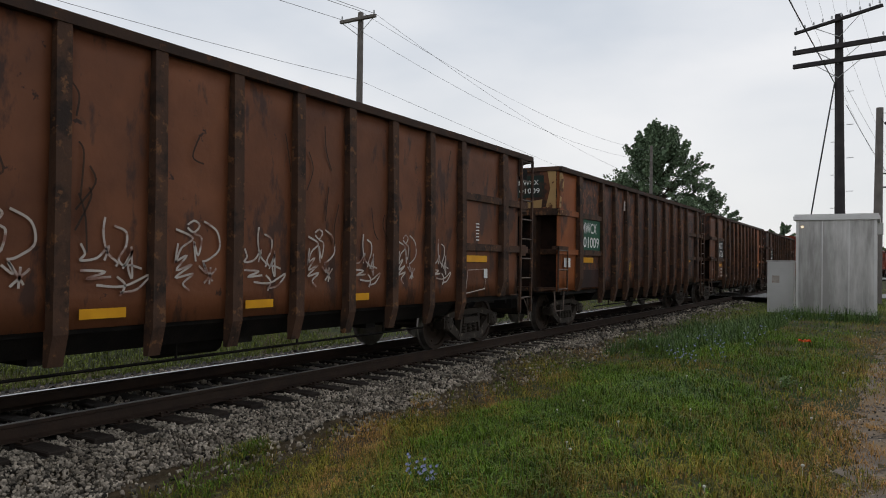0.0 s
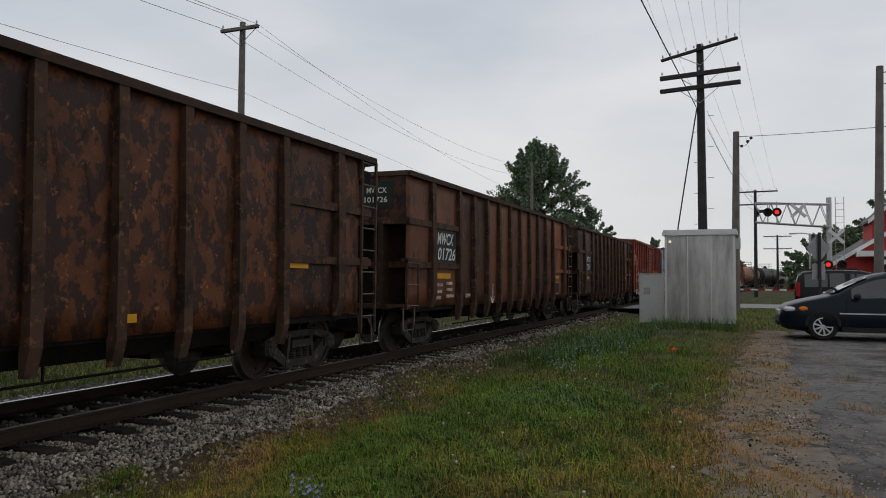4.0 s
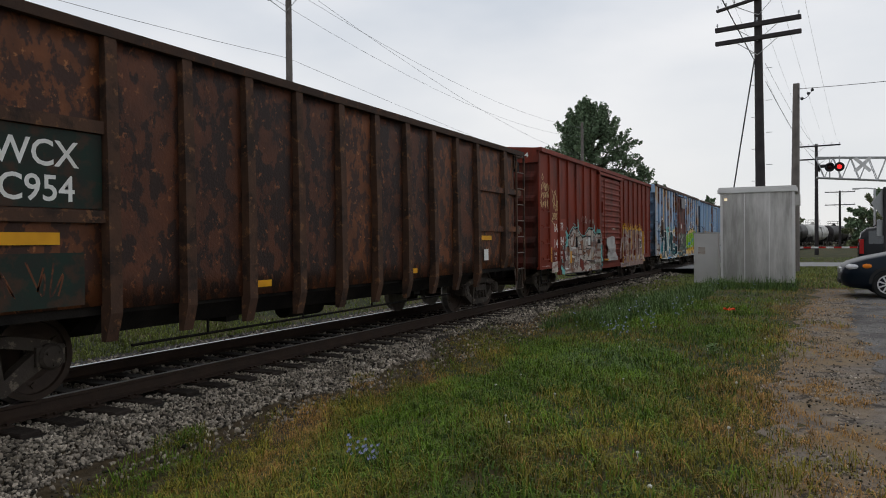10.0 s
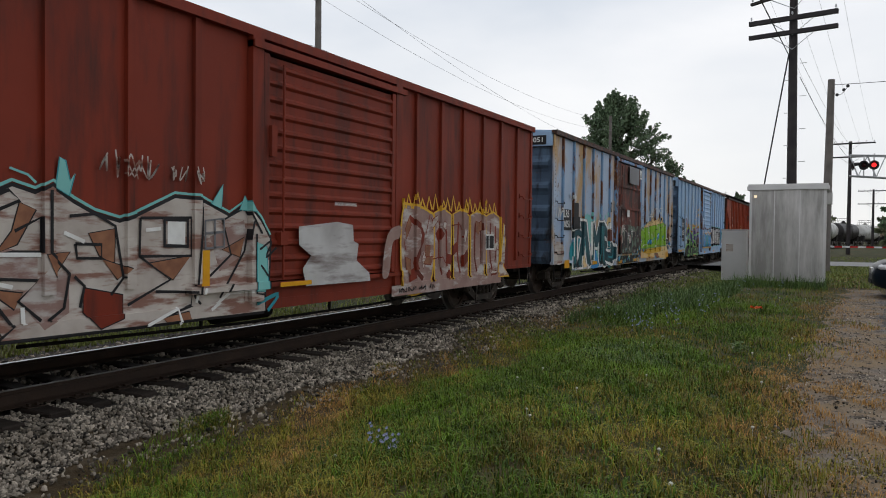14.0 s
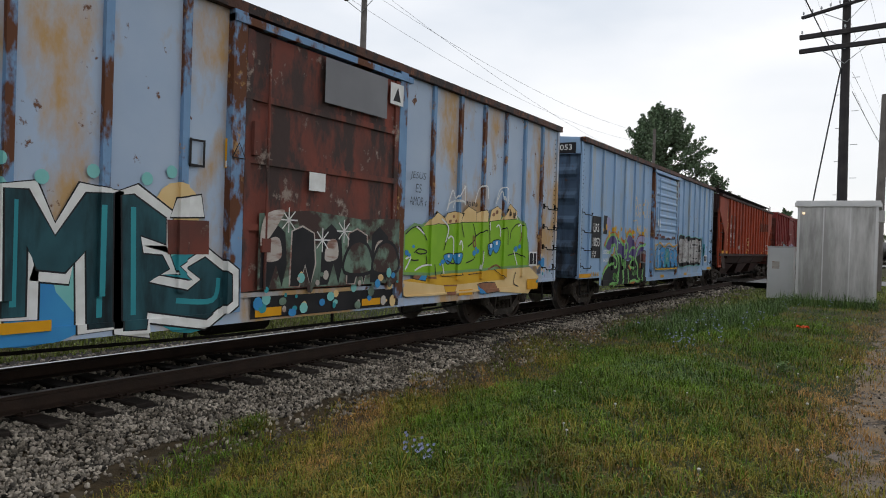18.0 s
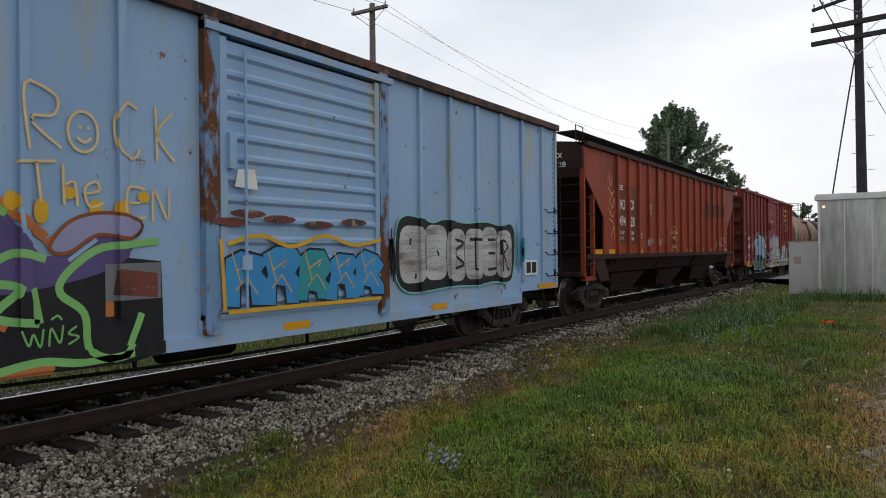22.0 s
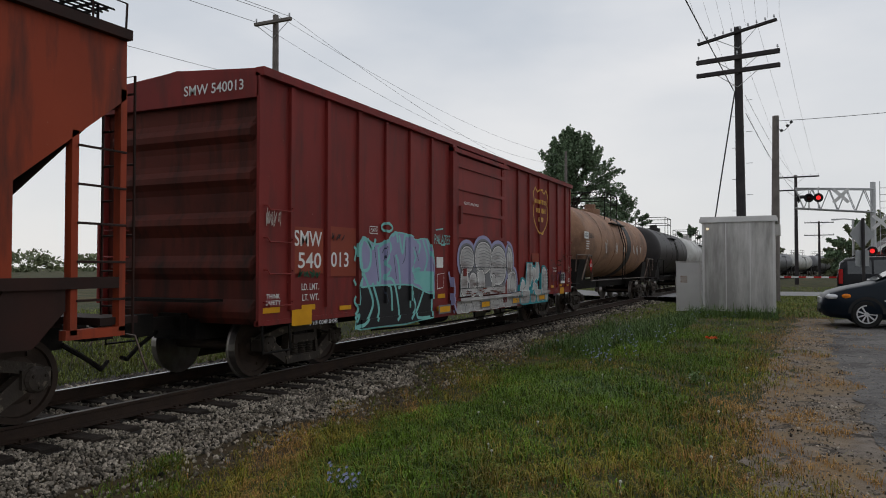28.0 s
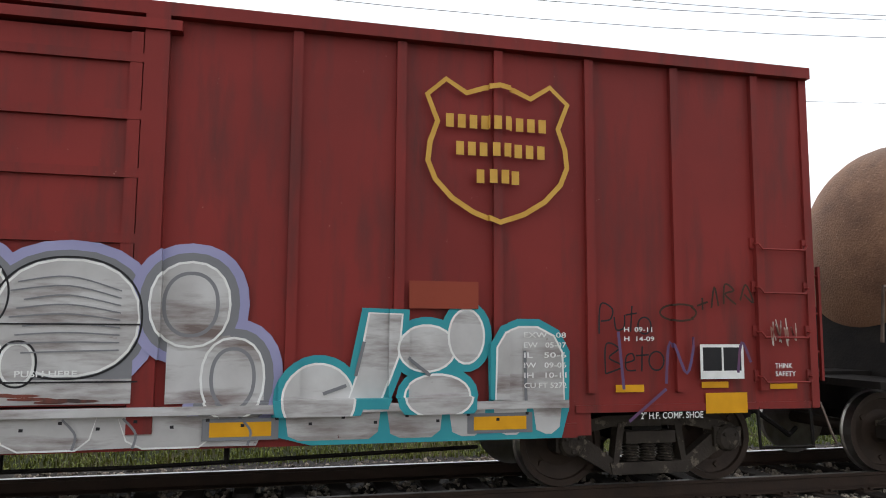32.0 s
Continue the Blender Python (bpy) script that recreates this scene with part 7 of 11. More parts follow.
# green creature-like lettering over a peach ground, with cream peaks
blob(s6, [(1.70, 0.90), (1.70, 1.02), (6.42, 1.18), (6.94, 0.95), (6.42, 0.61), (4.26, 0.75), (2.39, 0.74), (1.72, 0.76)], M["peach"], None, 0, False)
blob(s6, [(1.70, 1.02), (2.68, 1.11), (2.98, 1.14), (5.40, 1.21), (5.30, 0.94), (2.98, 0.89), (1.70, 1.01)], M["gold"], None, 0, False)
blob(s6, [(1.96, 1.05), (2.15, 1.24), (2.50, 1.26), (2.34, 1.00)], M["hatch"], M["spray_black"], 0.02, False)
blob(s6, [(2.13, 1.02), (2.27, 1.12), (2.41, 1.13), (2.35, 1.00)], M["azure"], None, 0, False)
blob(s6, [(4.14, 0.88), (4.32, 0.70), (4.71, 0.71), (5.02, 0.72), (4.85, 0.88), (4.44, 0.90)], M["hatch"], M["spray_black"], 0.015, False)
blob(s6, [(4.17, 0.85), (4.20, 0.71), (4.50, 0.69)], M["azure"], None, 0, False)
blob(s6, [(2.93, 0.88), (3.03, 0.76), (3.29, 0.75), (3.39, 0.87)], M["gold"], M["hatch"], 0.03, False)
blob(s6, [(1.70, 1.45), (1.70, 1.76), (1.96, 1.89), (2.18, 1.87), (2.25, 1.90), (2.68, 1.96), (3.03, 1.97), (3.39, 2.01), (3.96, 2.03), (4.57, 2.08), (5.02, 2.13), (5.75, 2.18), (6.06, 2.05), (6.30, 1.68), (6.42, 1.22), (5.40, 1.21), (3.72, 1.16), (2.98, 1.15), (2.39, 1.13), (1.70, 1.15)], M["green"], M["green_haze"], 0.05, False, label="bright green lettering with cream peaks")
blob(s6, [(2.24, 1.90), (2.63, 2.16), (2.91, 2.05), (2.96, 1.95), (2.68, 1.96)], M["peach"], M["spray_black"], 0.012, False)
blob(s6, [(2.91, 2.06), (2.98, 2.14), (3.24, 2.19), (3.45, 2.15), (3.37, 2.00), (2.98, 1.96)], M["peach"], M["spray_black"], 0.012, False)
blob(s6, [(3.37, 2.01), (3.51, 2.18), (3.72, 2.30), (4.01, 2.23), (4.02, 2.04), (3.66, 2.02)], M["peach"], M["spray_black"], 0.012, False)
blob(s6, [(4.02, 2.20), (4.32, 2.27), (4.51, 2.22), (4.48, 2.06), (4.02, 2.04)], M["peach"], M["spray_black"], 0.012, False)
blob(s6, [(4.54, 2.07), (4.61, 2.28), (4.85, 2.37), (5.04, 2.31), (5.01, 2.12)], M["peach"], M["spray_black"], 0.012, False)
blob(s6, [(5.03, 2.12), (5.42, 2.45), (5.73, 2.31), (5.73, 2.17)], M["peach"], M["spray_black"], 0.012, False)
blob(s6, [(3.03, 2.01), (3.08, 2.04), (3.12, 2.03), (3.11, 1.99), (3.05, 1.98)], M["hatch"], None, 0, True)
blob(s6, [(3.15, 2.09), (3.19, 2.13), (3.23, 2.11), (3.22, 2.08), (3.17, 2.07)], M["hatch"], None, 0, True)
blob(s6, [(3.24, 2.02), (3.28, 2.05), (3.33, 2.04), (3.31, 2.01), (3.26, 1.99)], M["hatch"], None, 0, True)
blob(s6, [(4.64, 2.20), (4.69, 2.24), (4.76, 2.23), (4.74, 2.18), (4.67, 2.17)], M["hatch"], None, 0, True)
blob(s6, [(4.78, 2.25), (4.83, 2.30), (4.89, 2.28), (4.87, 2.23), (4.80, 2.22)], M["hatch"], None, 0, True)
blob(s6, [(2.91, 1.42), (3.18, 1.44), (3.15, 1.33), (3.04, 1.27), (2.94, 1.33)], M["azure"], M["spray_black"], 0.016, True)
blob(s6, [(3.02, 1.43), (3.09, 1.43), (3.09, 1.38), (3.03, 1.38)], M["white"], None, 0, False)
blob(s6, [(3.22, 1.43), (3.45, 1.45), (3.42, 1.33), (3.33, 1.27), (3.24, 1.33)], M["azure"], M["spray_black"], 0.016, True)
blob(s6, [(3.31, 1.43), (3.37, 1.44), (3.37, 1.39), (3.32, 1.39)], M["white"], None, 0, False)
blob(s6, [(4.69, 1.68), (5.00, 1.71), (4.97, 1.56), (4.85, 1.47), (4.72, 1.54)], M["azure"], M["spray_black"], 0.016, True)
blob(s6, [(4.82, 1.68), (4.90, 1.70), (4.90, 1.63), (4.83, 1.62)], M["white"], None, 0, False)
blob(s6, [(4.51, 1.62), (4.70, 1.64), (4.68, 1.50), (4.60, 1.42), (4.53, 1.50)], M["azure"], M["spray_black"], 0.016, True)
blob(s6, [(4.58, 1.63), (4.66, 1.64), (4.66, 1.57), (4.59, 1.57)], M["white"], None, 0, False)
tag(s6, [[(1.70, 1.75), (1.91, 1.86), (2.13, 1.87), (2.34, 1.66)], [(1.96, 1.46), (2.10, 1.52), (2.30, 1.50), (2.33, 1.46), (2.15, 1.44), (2.01, 1.47)], [(1.70, 1.49), (1.87, 1.35), (2.10, 1.34)], [(2.32, 1.41), (2.35, 1.29), (2.25, 1.26)], [(2.88, 1.50), (2.94, 1.63), (3.02, 1.83), (2.91, 2.00)], [(2.98, 1.33), (3.21, 1.27), (3.25, 1.33)], [(3.39, 2.01), (3.44, 1.85), (3.54, 1.69)], [(3.90, 1.99), (3.99, 1.73), (3.72, 1.58)], [(3.99, 1.77), (4.32, 1.89), (4.41, 1.86)], [(3.66, 1.28), (3.93, 1.34), (3.99, 1.41)], [(4.23, 1.51), (4.26, 1.35), (4.20, 1.16)], [(4.53, 2.07), (4.57, 1.63), (4.50, 1.43)], [(5.05, 1.93), (5.23, 1.95), (5.26, 1.62)], [(5.44, 1.74), (5.49, 1.92), (5.75, 2.06), (6.02, 2.04)], [(5.37, 1.42), (5.75, 1.46), (6.10, 1.38)], [(2.53, 1.27), (2.58, 1.06)], [(5.75, 1.07), (5.66, 0.86), (5.93, 0.77)]], 0.022, M["spray_black"])
tag(s6, [[(2.01, 1.88), (2.13, 1.83), (2.25, 1.76)], [(2.78, 2.04), (2.98, 1.94), (3.02, 1.84), (2.93, 1.64)], [(3.02, 1.71), (3.11, 1.75), (3.20, 1.69), (3.21, 1.43)], [(3.34, 1.60), (3.39, 1.68), (3.45, 1.58), (3.44, 1.51)], [(2.83, 1.33), (2.91, 1.10)], [(4.26, 1.49), (4.24, 1.32), (4.19, 1.16)], [(4.56, 2.05), (4.58, 1.90)], [(4.82, 1.97), (4.92, 2.01), (5.00, 1.92), (5.00, 1.79)], [(5.62, 2.30), (5.75, 2.16)], [(5.80, 2.02), (5.93, 2.06), (5.95, 1.90)], [(5.62, 1.52), (5.80, 1.22)], [(1.99, 1.17), (2.20, 1.24), (2.44, 1.26)], [(1.72, 1.36), (1.87, 1.39), (1.72, 1.19)]], 0.03, M["white"])
tag(s6, [[(3.90, 1.79), (3.93, 1.59), (4.01, 1.61), (3.96, 1.77)], [(5.88, 1.69), (5.98, 1.82), (5.95, 1.90)], [(4.53, 1.15), (4.85, 1.23), (5.05, 1.17)], [(2.39, 1.05), (2.63, 1.04)]], 0.035, M["hatch"])
blob(s6, [(1.81, 1.46), (1.79, 1.43), (1.75, 1.41), (1.70, 1.43), (1.70, 1.46), (1.70, 1.49), (1.75, 1.50), (1.79, 1.49)], M["azure"], None, 0, False)
blob(s6, [(1.98, 1.56), (1.97, 1.54), (1.94, 1.53), (1.91, 1.54), (1.90, 1.56), (1.91, 1.58), (1.94, 1.59), (1.97, 1.58)], M["azure"], None, 0, False)
blob(s6, [(1.87, 1.42), (1.85, 1.40), (1.82, 1.39), (1.79, 1.40), (1.77, 1.42), (1.79, 1.44), (1.82, 1.45), (1.85, 1.45)], M["azure"], None, 0, False)
blob(s6, [(4.03, 1.47), (4.01, 1.43), (3.96, 1.41), (3.91, 1.42), (3.89, 1.46), (3.91, 1.50), (3.96, 1.52), (4.01, 1.50)], M["azure"], None, 0, False)
blob(s6, [(4.15, 1.50), (4.13, 1.47), (4.09, 1.45), (4.05, 1.46), (4.03, 1.49), (4.05, 1.53), (4.09, 1.54), (4.13, 1.53)], M["azure"], None, 0, False)
blob(s6, [(4.06, 1.55), (4.05, 1.53), (4.02, 1.52), (3.99, 1.52), (3.98, 1.55), (3.99, 1.57), (4.02, 1.58), (4.05, 1.57)], M["azure"], None, 0, False)
blob(s6, [(2.92, 1.31), (2.90, 1.28), (2.85, 1.27), (2.81, 1.28), (2.79, 1.31), (2.81, 1.34), (2.85, 1.35), (2.90, 1.34)], M["azure"], None, 0, False)
blob(s6, [(2.81, 1.27), (2.80, 1.25), (2.78, 1.24), (2.75, 1.25), (2.74, 1.26), (2.75, 1.28), (2.78, 1.29), (2.80, 1.28)], M["azure"], None, 0, False)
blob(s6, [(5.80, 1.56), (5.77, 1.51), (5.71, 1.49), (5.65, 1.51), (5.62, 1.55), (5.65, 1.59), (5.71, 1.61), (5.77, 1.60)], M["azure"], None, 0, False)
blob(s6, [(7.12, 1.27), (7.08, 1.20), (6.99, 1.17), (6.90, 1.20), (6.86, 1.27), (6.90, 1.34), (6.99, 1.38), (7.08, 1.35)], M["azure"], None, 0, False)
blob(s6, [(5.95, 1.61), (5.93, 1.58), (5.88, 1.56), (5.84, 1.57), (5.82, 1.60), (5.84, 1.63), (5.88, 1.65), (5.93, 1.64)], M["azure"], None, 0, False)
tag(s6, [[(2.83, 1.12), (2.84, 1.06), (3.50, 1.07), (3.51, 1.12)], [(3.75, 1.07), (4.20, 1.09)], [(4.78, 1.15), (5.26, 0.96)]], 0.014, M["spray_black"])
tag(s6, [[(2.93, 2.18), (3.11, 2.55), (3.24, 2.42), (3.52, 2.66), (3.56, 2.32)], [(2.96, 2.21), (3.03, 2.32), (3.29, 2.39), (3.52, 2.36)], [(3.14, 2.24), (3.21, 2.36), (3.39, 2.37)], [(3.93, 2.39), (4.08, 2.66), (4.32, 2.71), (4.36, 2.49)], [(4.78, 2.42), (4.92, 2.70), (5.19, 2.74), (5.21, 2.45)], [(4.83, 2.49), (5.02, 2.68), (5.12, 2.49)]], 0.026, M["white"])
for txt, y, z, w in (("JESUS", 1.78, 2.62, 0.46), ("ES", 1.94, 2.43, 0.18), ("AMOR v", 1.78, 2.22, 0.5)):
    s6.text(txt, y, z, 0.14, M["spray_black"], w=w, bold=-0.012, lean=0.15)
scrawl(s6, 3.6, 4.05, 2.3, 2.42, 5, 0.012, M["spray_black"], 34)
scrawl(s6, 5.3, 5.7, 2.15, 2.35, 4, 0.014, M["spray_black"], 35)
reflectors(s6, [(-7.1, 0.7, 0.42, 0.22), (-4.5, 0.72, 0.5, 0.1), (-1.48, 0.66, 0.45, 0.11), (0.62, 0.68, 0.45, 0.1), (3.43, 0.7, 0.5, 0.1), (6.3, 0.7, 0.55, 0.22)])
s6.block(6.36, 6.76, 1.2, 1.5, M["white"], "placard")
s6.block(6.39, 6.56, 1.23, 1.47, M["spray_black"], "placard")
s6.block(6.59, 6.73, 1.23, 1.47, M["spray_black"], "placard")
for k in range(12):
    blob(s6, ring(6.95 + r.uniform(-0.2, 0.6), 0.95 + r.uniform(-0.15, 0.5), 0.035, 0.035, 8), M[r.choice(("teal", "lilac", "azure", "peach"))], None, 0, False)

# car 7, the sky-blue box car
s7.block(-7.06, -6.35, 1.35, 2.45, M["spray_black"], "number_board")
s7.text("LRS", -6.95, 2.04, 0.22, w=0.42)
s7.text("1053", -6.98, 1.66, 0.23, w=0.52)
s7.text("LD LMT", -6.98, 1.46, 0.08, w=0.3)
s7.text("LT WT", -6.98, 1.36, 0.08, w=0.25)
end_mark(b7, 7.95, "LRS 1053", 0.4, 4.05, 0.14, 0.85, (0.3, 1.35, 3.97, 4.24, M["spray_black"]), y_off=0.012)
s7.block(-6.25, -5.88, 2.0, 2.5, M["spray_black"], "paint_patch", ribs=True)
blob(s7, [(-5.9, 2.45), (-5.58, 2.4), (-5.6, 2.1), (-5.88, 2.1)], M["lilac"], None, 0)
MG = surf("light_green_spray", (0.19, 0.45, 0.12), (0.25, 0.52, 0.18), 2.0, 0.55, 0, 0.02)
GROUND7 = [(-6.24, 0.64), (-6.19, 0.91), (-6.05, 1.05), (-5.76, 1.16), (-5.58, 1.39), (-5.21, 1.42), (-4.93, 1.43), (-4.72, 1.46), (-4.45, 1.33), (-3.91, 1.25), (-3.3, 1.4), (-2.94, 1.61), (-2.68, 1.63), (-2.1, 1.57), (-2.07, 0.62), (-2.48, 0.56), (-3.3, 0.58), (-4.45, 0.59), (-4.89, 0.59), (-5.65, 0.59), (-6.12, 0.59)]
blob(s7, GROUND7, M["spray_black"], None, 0, False)
blob(s7, [(-5.97, 1.74), (-5.76, 1.93), (-5.44, 1.99), (-5.09, 1.96), (-4.89, 1.91), (-4.63, 1.85), (-4.4, 1.73), (-4.16, 1.77), (-3.92, 2.04), (-3.64, 2), (-3.3, 1.63), (-2.94, 1.83), (-2.41, 1.78), (-2.68, 1.5), (-3.36, 1.34), (-3.91, 1.29), (-4.35, 1.29), (-4.63, 1.44), (-4.89, 1.49), (-5.09, 1.47), (-5.36, 1.69), (-5.58, 1.59), (-5.86, 1.6)], M["violet"], None, 0)
tag(s7, [[(-6.07, 1.68), (-5.84, 1.89), (-5.51, 2.03), (-5.21, 2.05), (-4.91, 1.96)],
         [(-4.67, 1.94), (-4.45, 1.82), (-4.26, 1.9)],
         [(-4.06, 2.06), (-3.81, 2.15), (-3.53, 1.98), (-3.3, 1.8)],
         [(-3.3, 1.73), (-2.94, 1.91), (-2.34, 1.87)],
         [(-6.18, 0.82), (-5.99, 1.05), (-5.76, 1.14)],
         [(-5.48, 1.44), (-5.21, 1.59), (-5.4, 1.59)],
         [(-3.86, 1.14), (-3.64, 1.02)],
         [(-3.8, 0.63), (-3.24, 0.61)],
         [(-2.68, 1.46), (-2.68, 1.04)]], 0.09, M["orange_spray"])
tag(s7, [[(-6.02, 1.64), (-5.83, 1.84), (-5.58, 1.98), (-5.25, 2), (-5.01, 1.87), (-4.93, 1.68), (-5.01, 1.51), (-4.8, 1.31), (-4.76, 1), (-4.87, 0.72), (-5.21, 0.57)],
         [(-5.86, 1.5), (-5.58, 1.52), (-5.44, 1.71), (-5.21, 1.73), (-5.13, 1.6), (-5.25, 1.47), (-5.44, 1.41)],
         [(-5.72, 1.26), (-5.65, 1.15), (-5.33, 1.21), (-5.25, 1.12), (-5.01, 1.1), (-4.97, 1.28), (-5.21, 1.4), (-5.36, 1.37)],
         [(-6.21, 0.78), (-6.05, 0.98), (-5.72, 1.15)],
         [(-5.62, 0.61), (-5.36, 0.65), (-4.93, 0.61)],
         [(-4.89, 1.91), (-4.72, 1.85), (-4.45, 1.71), (-4.4, 1.43)],
         [(-4.76, 1.46), (-4.54, 1.32), (-4.33, 0.76)],
         [(-4.49, 1.32), (-4.44, 1.2), (-4.26, 0.77)],
         [(-4.35, 1.29), (-4.16, 1.22), (-4.14, 1.05)],
         [(-4.4, 1.67), (-4.21, 1.87), (-3.98, 1.67), (-4.06, 1.54), (-4.14, 1.59), (-4.1, 1.38), (-4.34, 1.37), (-4.21, 1.55), (-4.34, 1.55), (-4.4, 1.67)],
         [(-3.96, 2.04), (-3.8, 2.07), (-3.64, 2.01)],
         [(-3.86, 1.5), (-3.59, 1.66), (-3.3, 1.61)],
         [(-3.86, 1.41), (-3.53, 1.35), (-3.75, 1.12), (-3.36, 1.03)],
         [(-3.42, 1.35), (-3.36, 1.03)],
         [(-3.91, 1.03), (-3.86, 0.78), (-3.95, 0.59)],
         [(-2.13, 1.78), (-2.48, 1.74), (-2.81, 1.69), (-3.11, 1.47), (-3.17, 1.29), (-2.94, 1.09), (-2.88, 0.73), (-2.55, 0.63), (-2.41, 0.86), (-2.33, 1.05)],
         [(-3.75, 0.64), (-3.36, 0.69), (-2.94, 0.63), (-2.43, 0.66)],
         [(-4.45, 0.61), (-4.34, 0.76)]], 0.075, MG)
tag(s7, [[(-5.09, 1.93), (-5, 1.81), (-5.03, 1.58)],
         [(-4.89, 1.8), (-4.72, 1.77)],
         [(-3.53, 2.06), (-3.5, 1.84)],
         [(-3.09, 1.59), (-2.81, 1.79)],
         [(-5.57, 1.48), (-5.44, 1.49)]], 0.04, M["azure_pale"])
tag(s7, [[(-5.17, 0.91), (-5.25, 0.9), (-5.27, 0.79), (-5.21, 0.73), (-5.16, 0.8), (-5.22, 0.81)],
         [(-5.16, 0.94), (-5.11, 0.85)],
         [(-5.1, 0.92), (-5.18, 0.84)],
         [(-5.07, 0.84), (-5.03, 0.71)],
         [(-5.07, 0.8), (-4.99, 0.9)],
         [(-5.03, 0.81), (-4.92, 0.72)]], 0.02, MG)
for k in range(16):
    blob(s7, ring(-6.2 + k * 0.26, 2.12 + 0.1 * math.sin(k * 2.2), 0.07, 0.06 + 0.03 * (k % 3), 9), M["gold"], None, 0, False)
s7.text("155800", -6.18, 1.46, 0.11, w=0.5)
s7.text("64200", -6.14, 1.24, 0.11, w=0.42)
tag(s7, [[(-3.46, 2.58), (-3.5, 3.15), (-3.2, 3.1), (-3.22, 2.92), (-3.44, 2.86), (-3.15, 2.62)], ring(-2.94, 2.8, 0.15, 0.19, 12) + [(-2.79, 2.8)], [(-2.98, 2.85), (-2.96, 2.83)], [(-2.9, 2.85), (-2.88, 2.83)], [(-3.0, 2.74), (-2.93, 2.7), (-2.86, 2.75)],
          [(-2.36, 3.1), (-2.5, 3.14), (-2.62, 2.95), (-2.58, 2.68), (-2.42, 2.6), (-2.34, 2.7)], [(-2.16, 3.16), (-2.14, 2.6)], [(-1.95, 3.12), (-2.14, 2.88), (-1.93, 2.62)],
          [(-3.56, 2.46), (-3.2, 2.5)], [(-3.38, 2.48), (-3.34, 2.12)], [(-3.14, 2.48), (-3.13, 2.1)], [(-3.13, 2.28), (-3.03, 2.32), (-3.0, 2.1)], [(-2.92, 2.22), (-2.78, 2.26), (-2.82, 2.34), (-2.93, 2.26), (-2.88, 2.1), (-2.74, 2.14)],
          [(-2.28, 2.3), (-2.5, 2.3), (-2.5, 2.0), (-2.28, 2.02)], [(-2.5, 2.15), (-2.34, 2.16)], [(-2.2, 1.98), (-2.18, 2.3), (-2.02, 2.0), (-2.0, 2.32)]], 0.026, M["peach"])
blob(s7, [(-2.73, 1.19), (-2.11, 1.19), (-2.11, 1.56), (-2.73, 1.55)], M["tank_grey"], None, 0, False)
blob(s7, [(-3.25, 1.72), (-3.05, 1.95), (-2.7, 2.03), (-2.35, 1.96), (-2.45, 1.82), (-2.8, 1.85), (-3.1, 1.68)], M["lilac"], M["gond_new"], 0.035)
scrawl(s7, -5.31, -4.9, 0.76, 1.0, 3, 0.03, MG, 43)
tag(s7, [[(-3.52, 0.98), (-3.46, 0.84), (-3.42, 0.94), (-3.36, 0.82), (-3.33, 0.98)], [(-3.28, 0.82), (-3.26, 0.98), (-3.18, 0.84), (-3.15, 1.0)], [(-3.02, 0.98), (-3.1, 0.92), (-3.0, 0.88), (-3.1, 0.82)], [(-3.26, 1.06), (-3.2, 1.09), (-3.16, 1.05)]], 0.02, MG)
blob(s7, [(-2.65, 1.25), (-2.15, 1.2), (-2.15, 1.45), (-2.6, 1.5)], M["rust_door"], None, 0, False)
scrawl(s7, -7.1, -6.5, 0.85, 1.0, 4, 0.03, M["gold"], 44)
fx = 1.6
wild(s7, -1.3, 1.5, 1.0, 1.72, 5, [M["azure"], M["azure"], M["teal"]], M["spray_black"], 17, 0.03, M["gold"], x=fx)
tag(s7, [[(-1.3, 1.75), (-0.8, 1.85), (-0.3, 1.72), (0.3, 1.86), (0.9, 1.74), (1.5, 1.82)], [(-1.35, 1.0), (-1.4, 1.8)], [(-1.3, 0.98), (1.5, 0.98)]], 0.05, M["gold"], x=fx)
for y, z in ((-1.25, 2.0), (-1.0, 2.1), (-0.5, 2.05), (0.2, 2.0), (0.9, 2.05)):
    blob(s7, ring(y, z, 0.28, 0.05, 9), M["rust_door"], None, 0, False, x=fx)
blob(s7, [(-1.2, 2.4), (-0.85, 2.38), (-0.9, 2.62), (-1.15, 2.6)], M["white"], None, 0, False, x=fx)
blob(s7, [(1.98, 1.3), (2.0, 1.95), (2.2, 2.18), (2.7, 2.16), (3.0, 2.1), (3.4, 2.17), (4.0, 2.12), (4.7, 2.16), (5.3, 2.11), (5.75, 2.14), (5.88, 1.85), (5.8, 1.25), (5.6, 1.05), (5.0, 1.08), (4.4, 1.04), (3.6, 1.06), (2.8, 1.02), (2.25, 1.04)], M["spray_black"], M["mint"], 0.025)
cx = [2.42, 3.08, 3.72, 4.3, 4.88, 5.44]
for k, c in enumerate(cx):
    blob(s7, ring(c, 1.6 + 0.03 * math.sin(k * 2), 0.36 if k < 2 else 0.31, 0.45, 22, 3.6), M["silver"], M["spray_black"], 0.02, False)
    tag(s7, [[(c - 0.22, 1.92 - 0.06 * j), (c, 1.94 - 0.06 * j), (c + 0.2, 1.91 - 0.06 * j)] for j in range(0, 12, 2)], 0.008, M["tank_grey"], ribs=False)
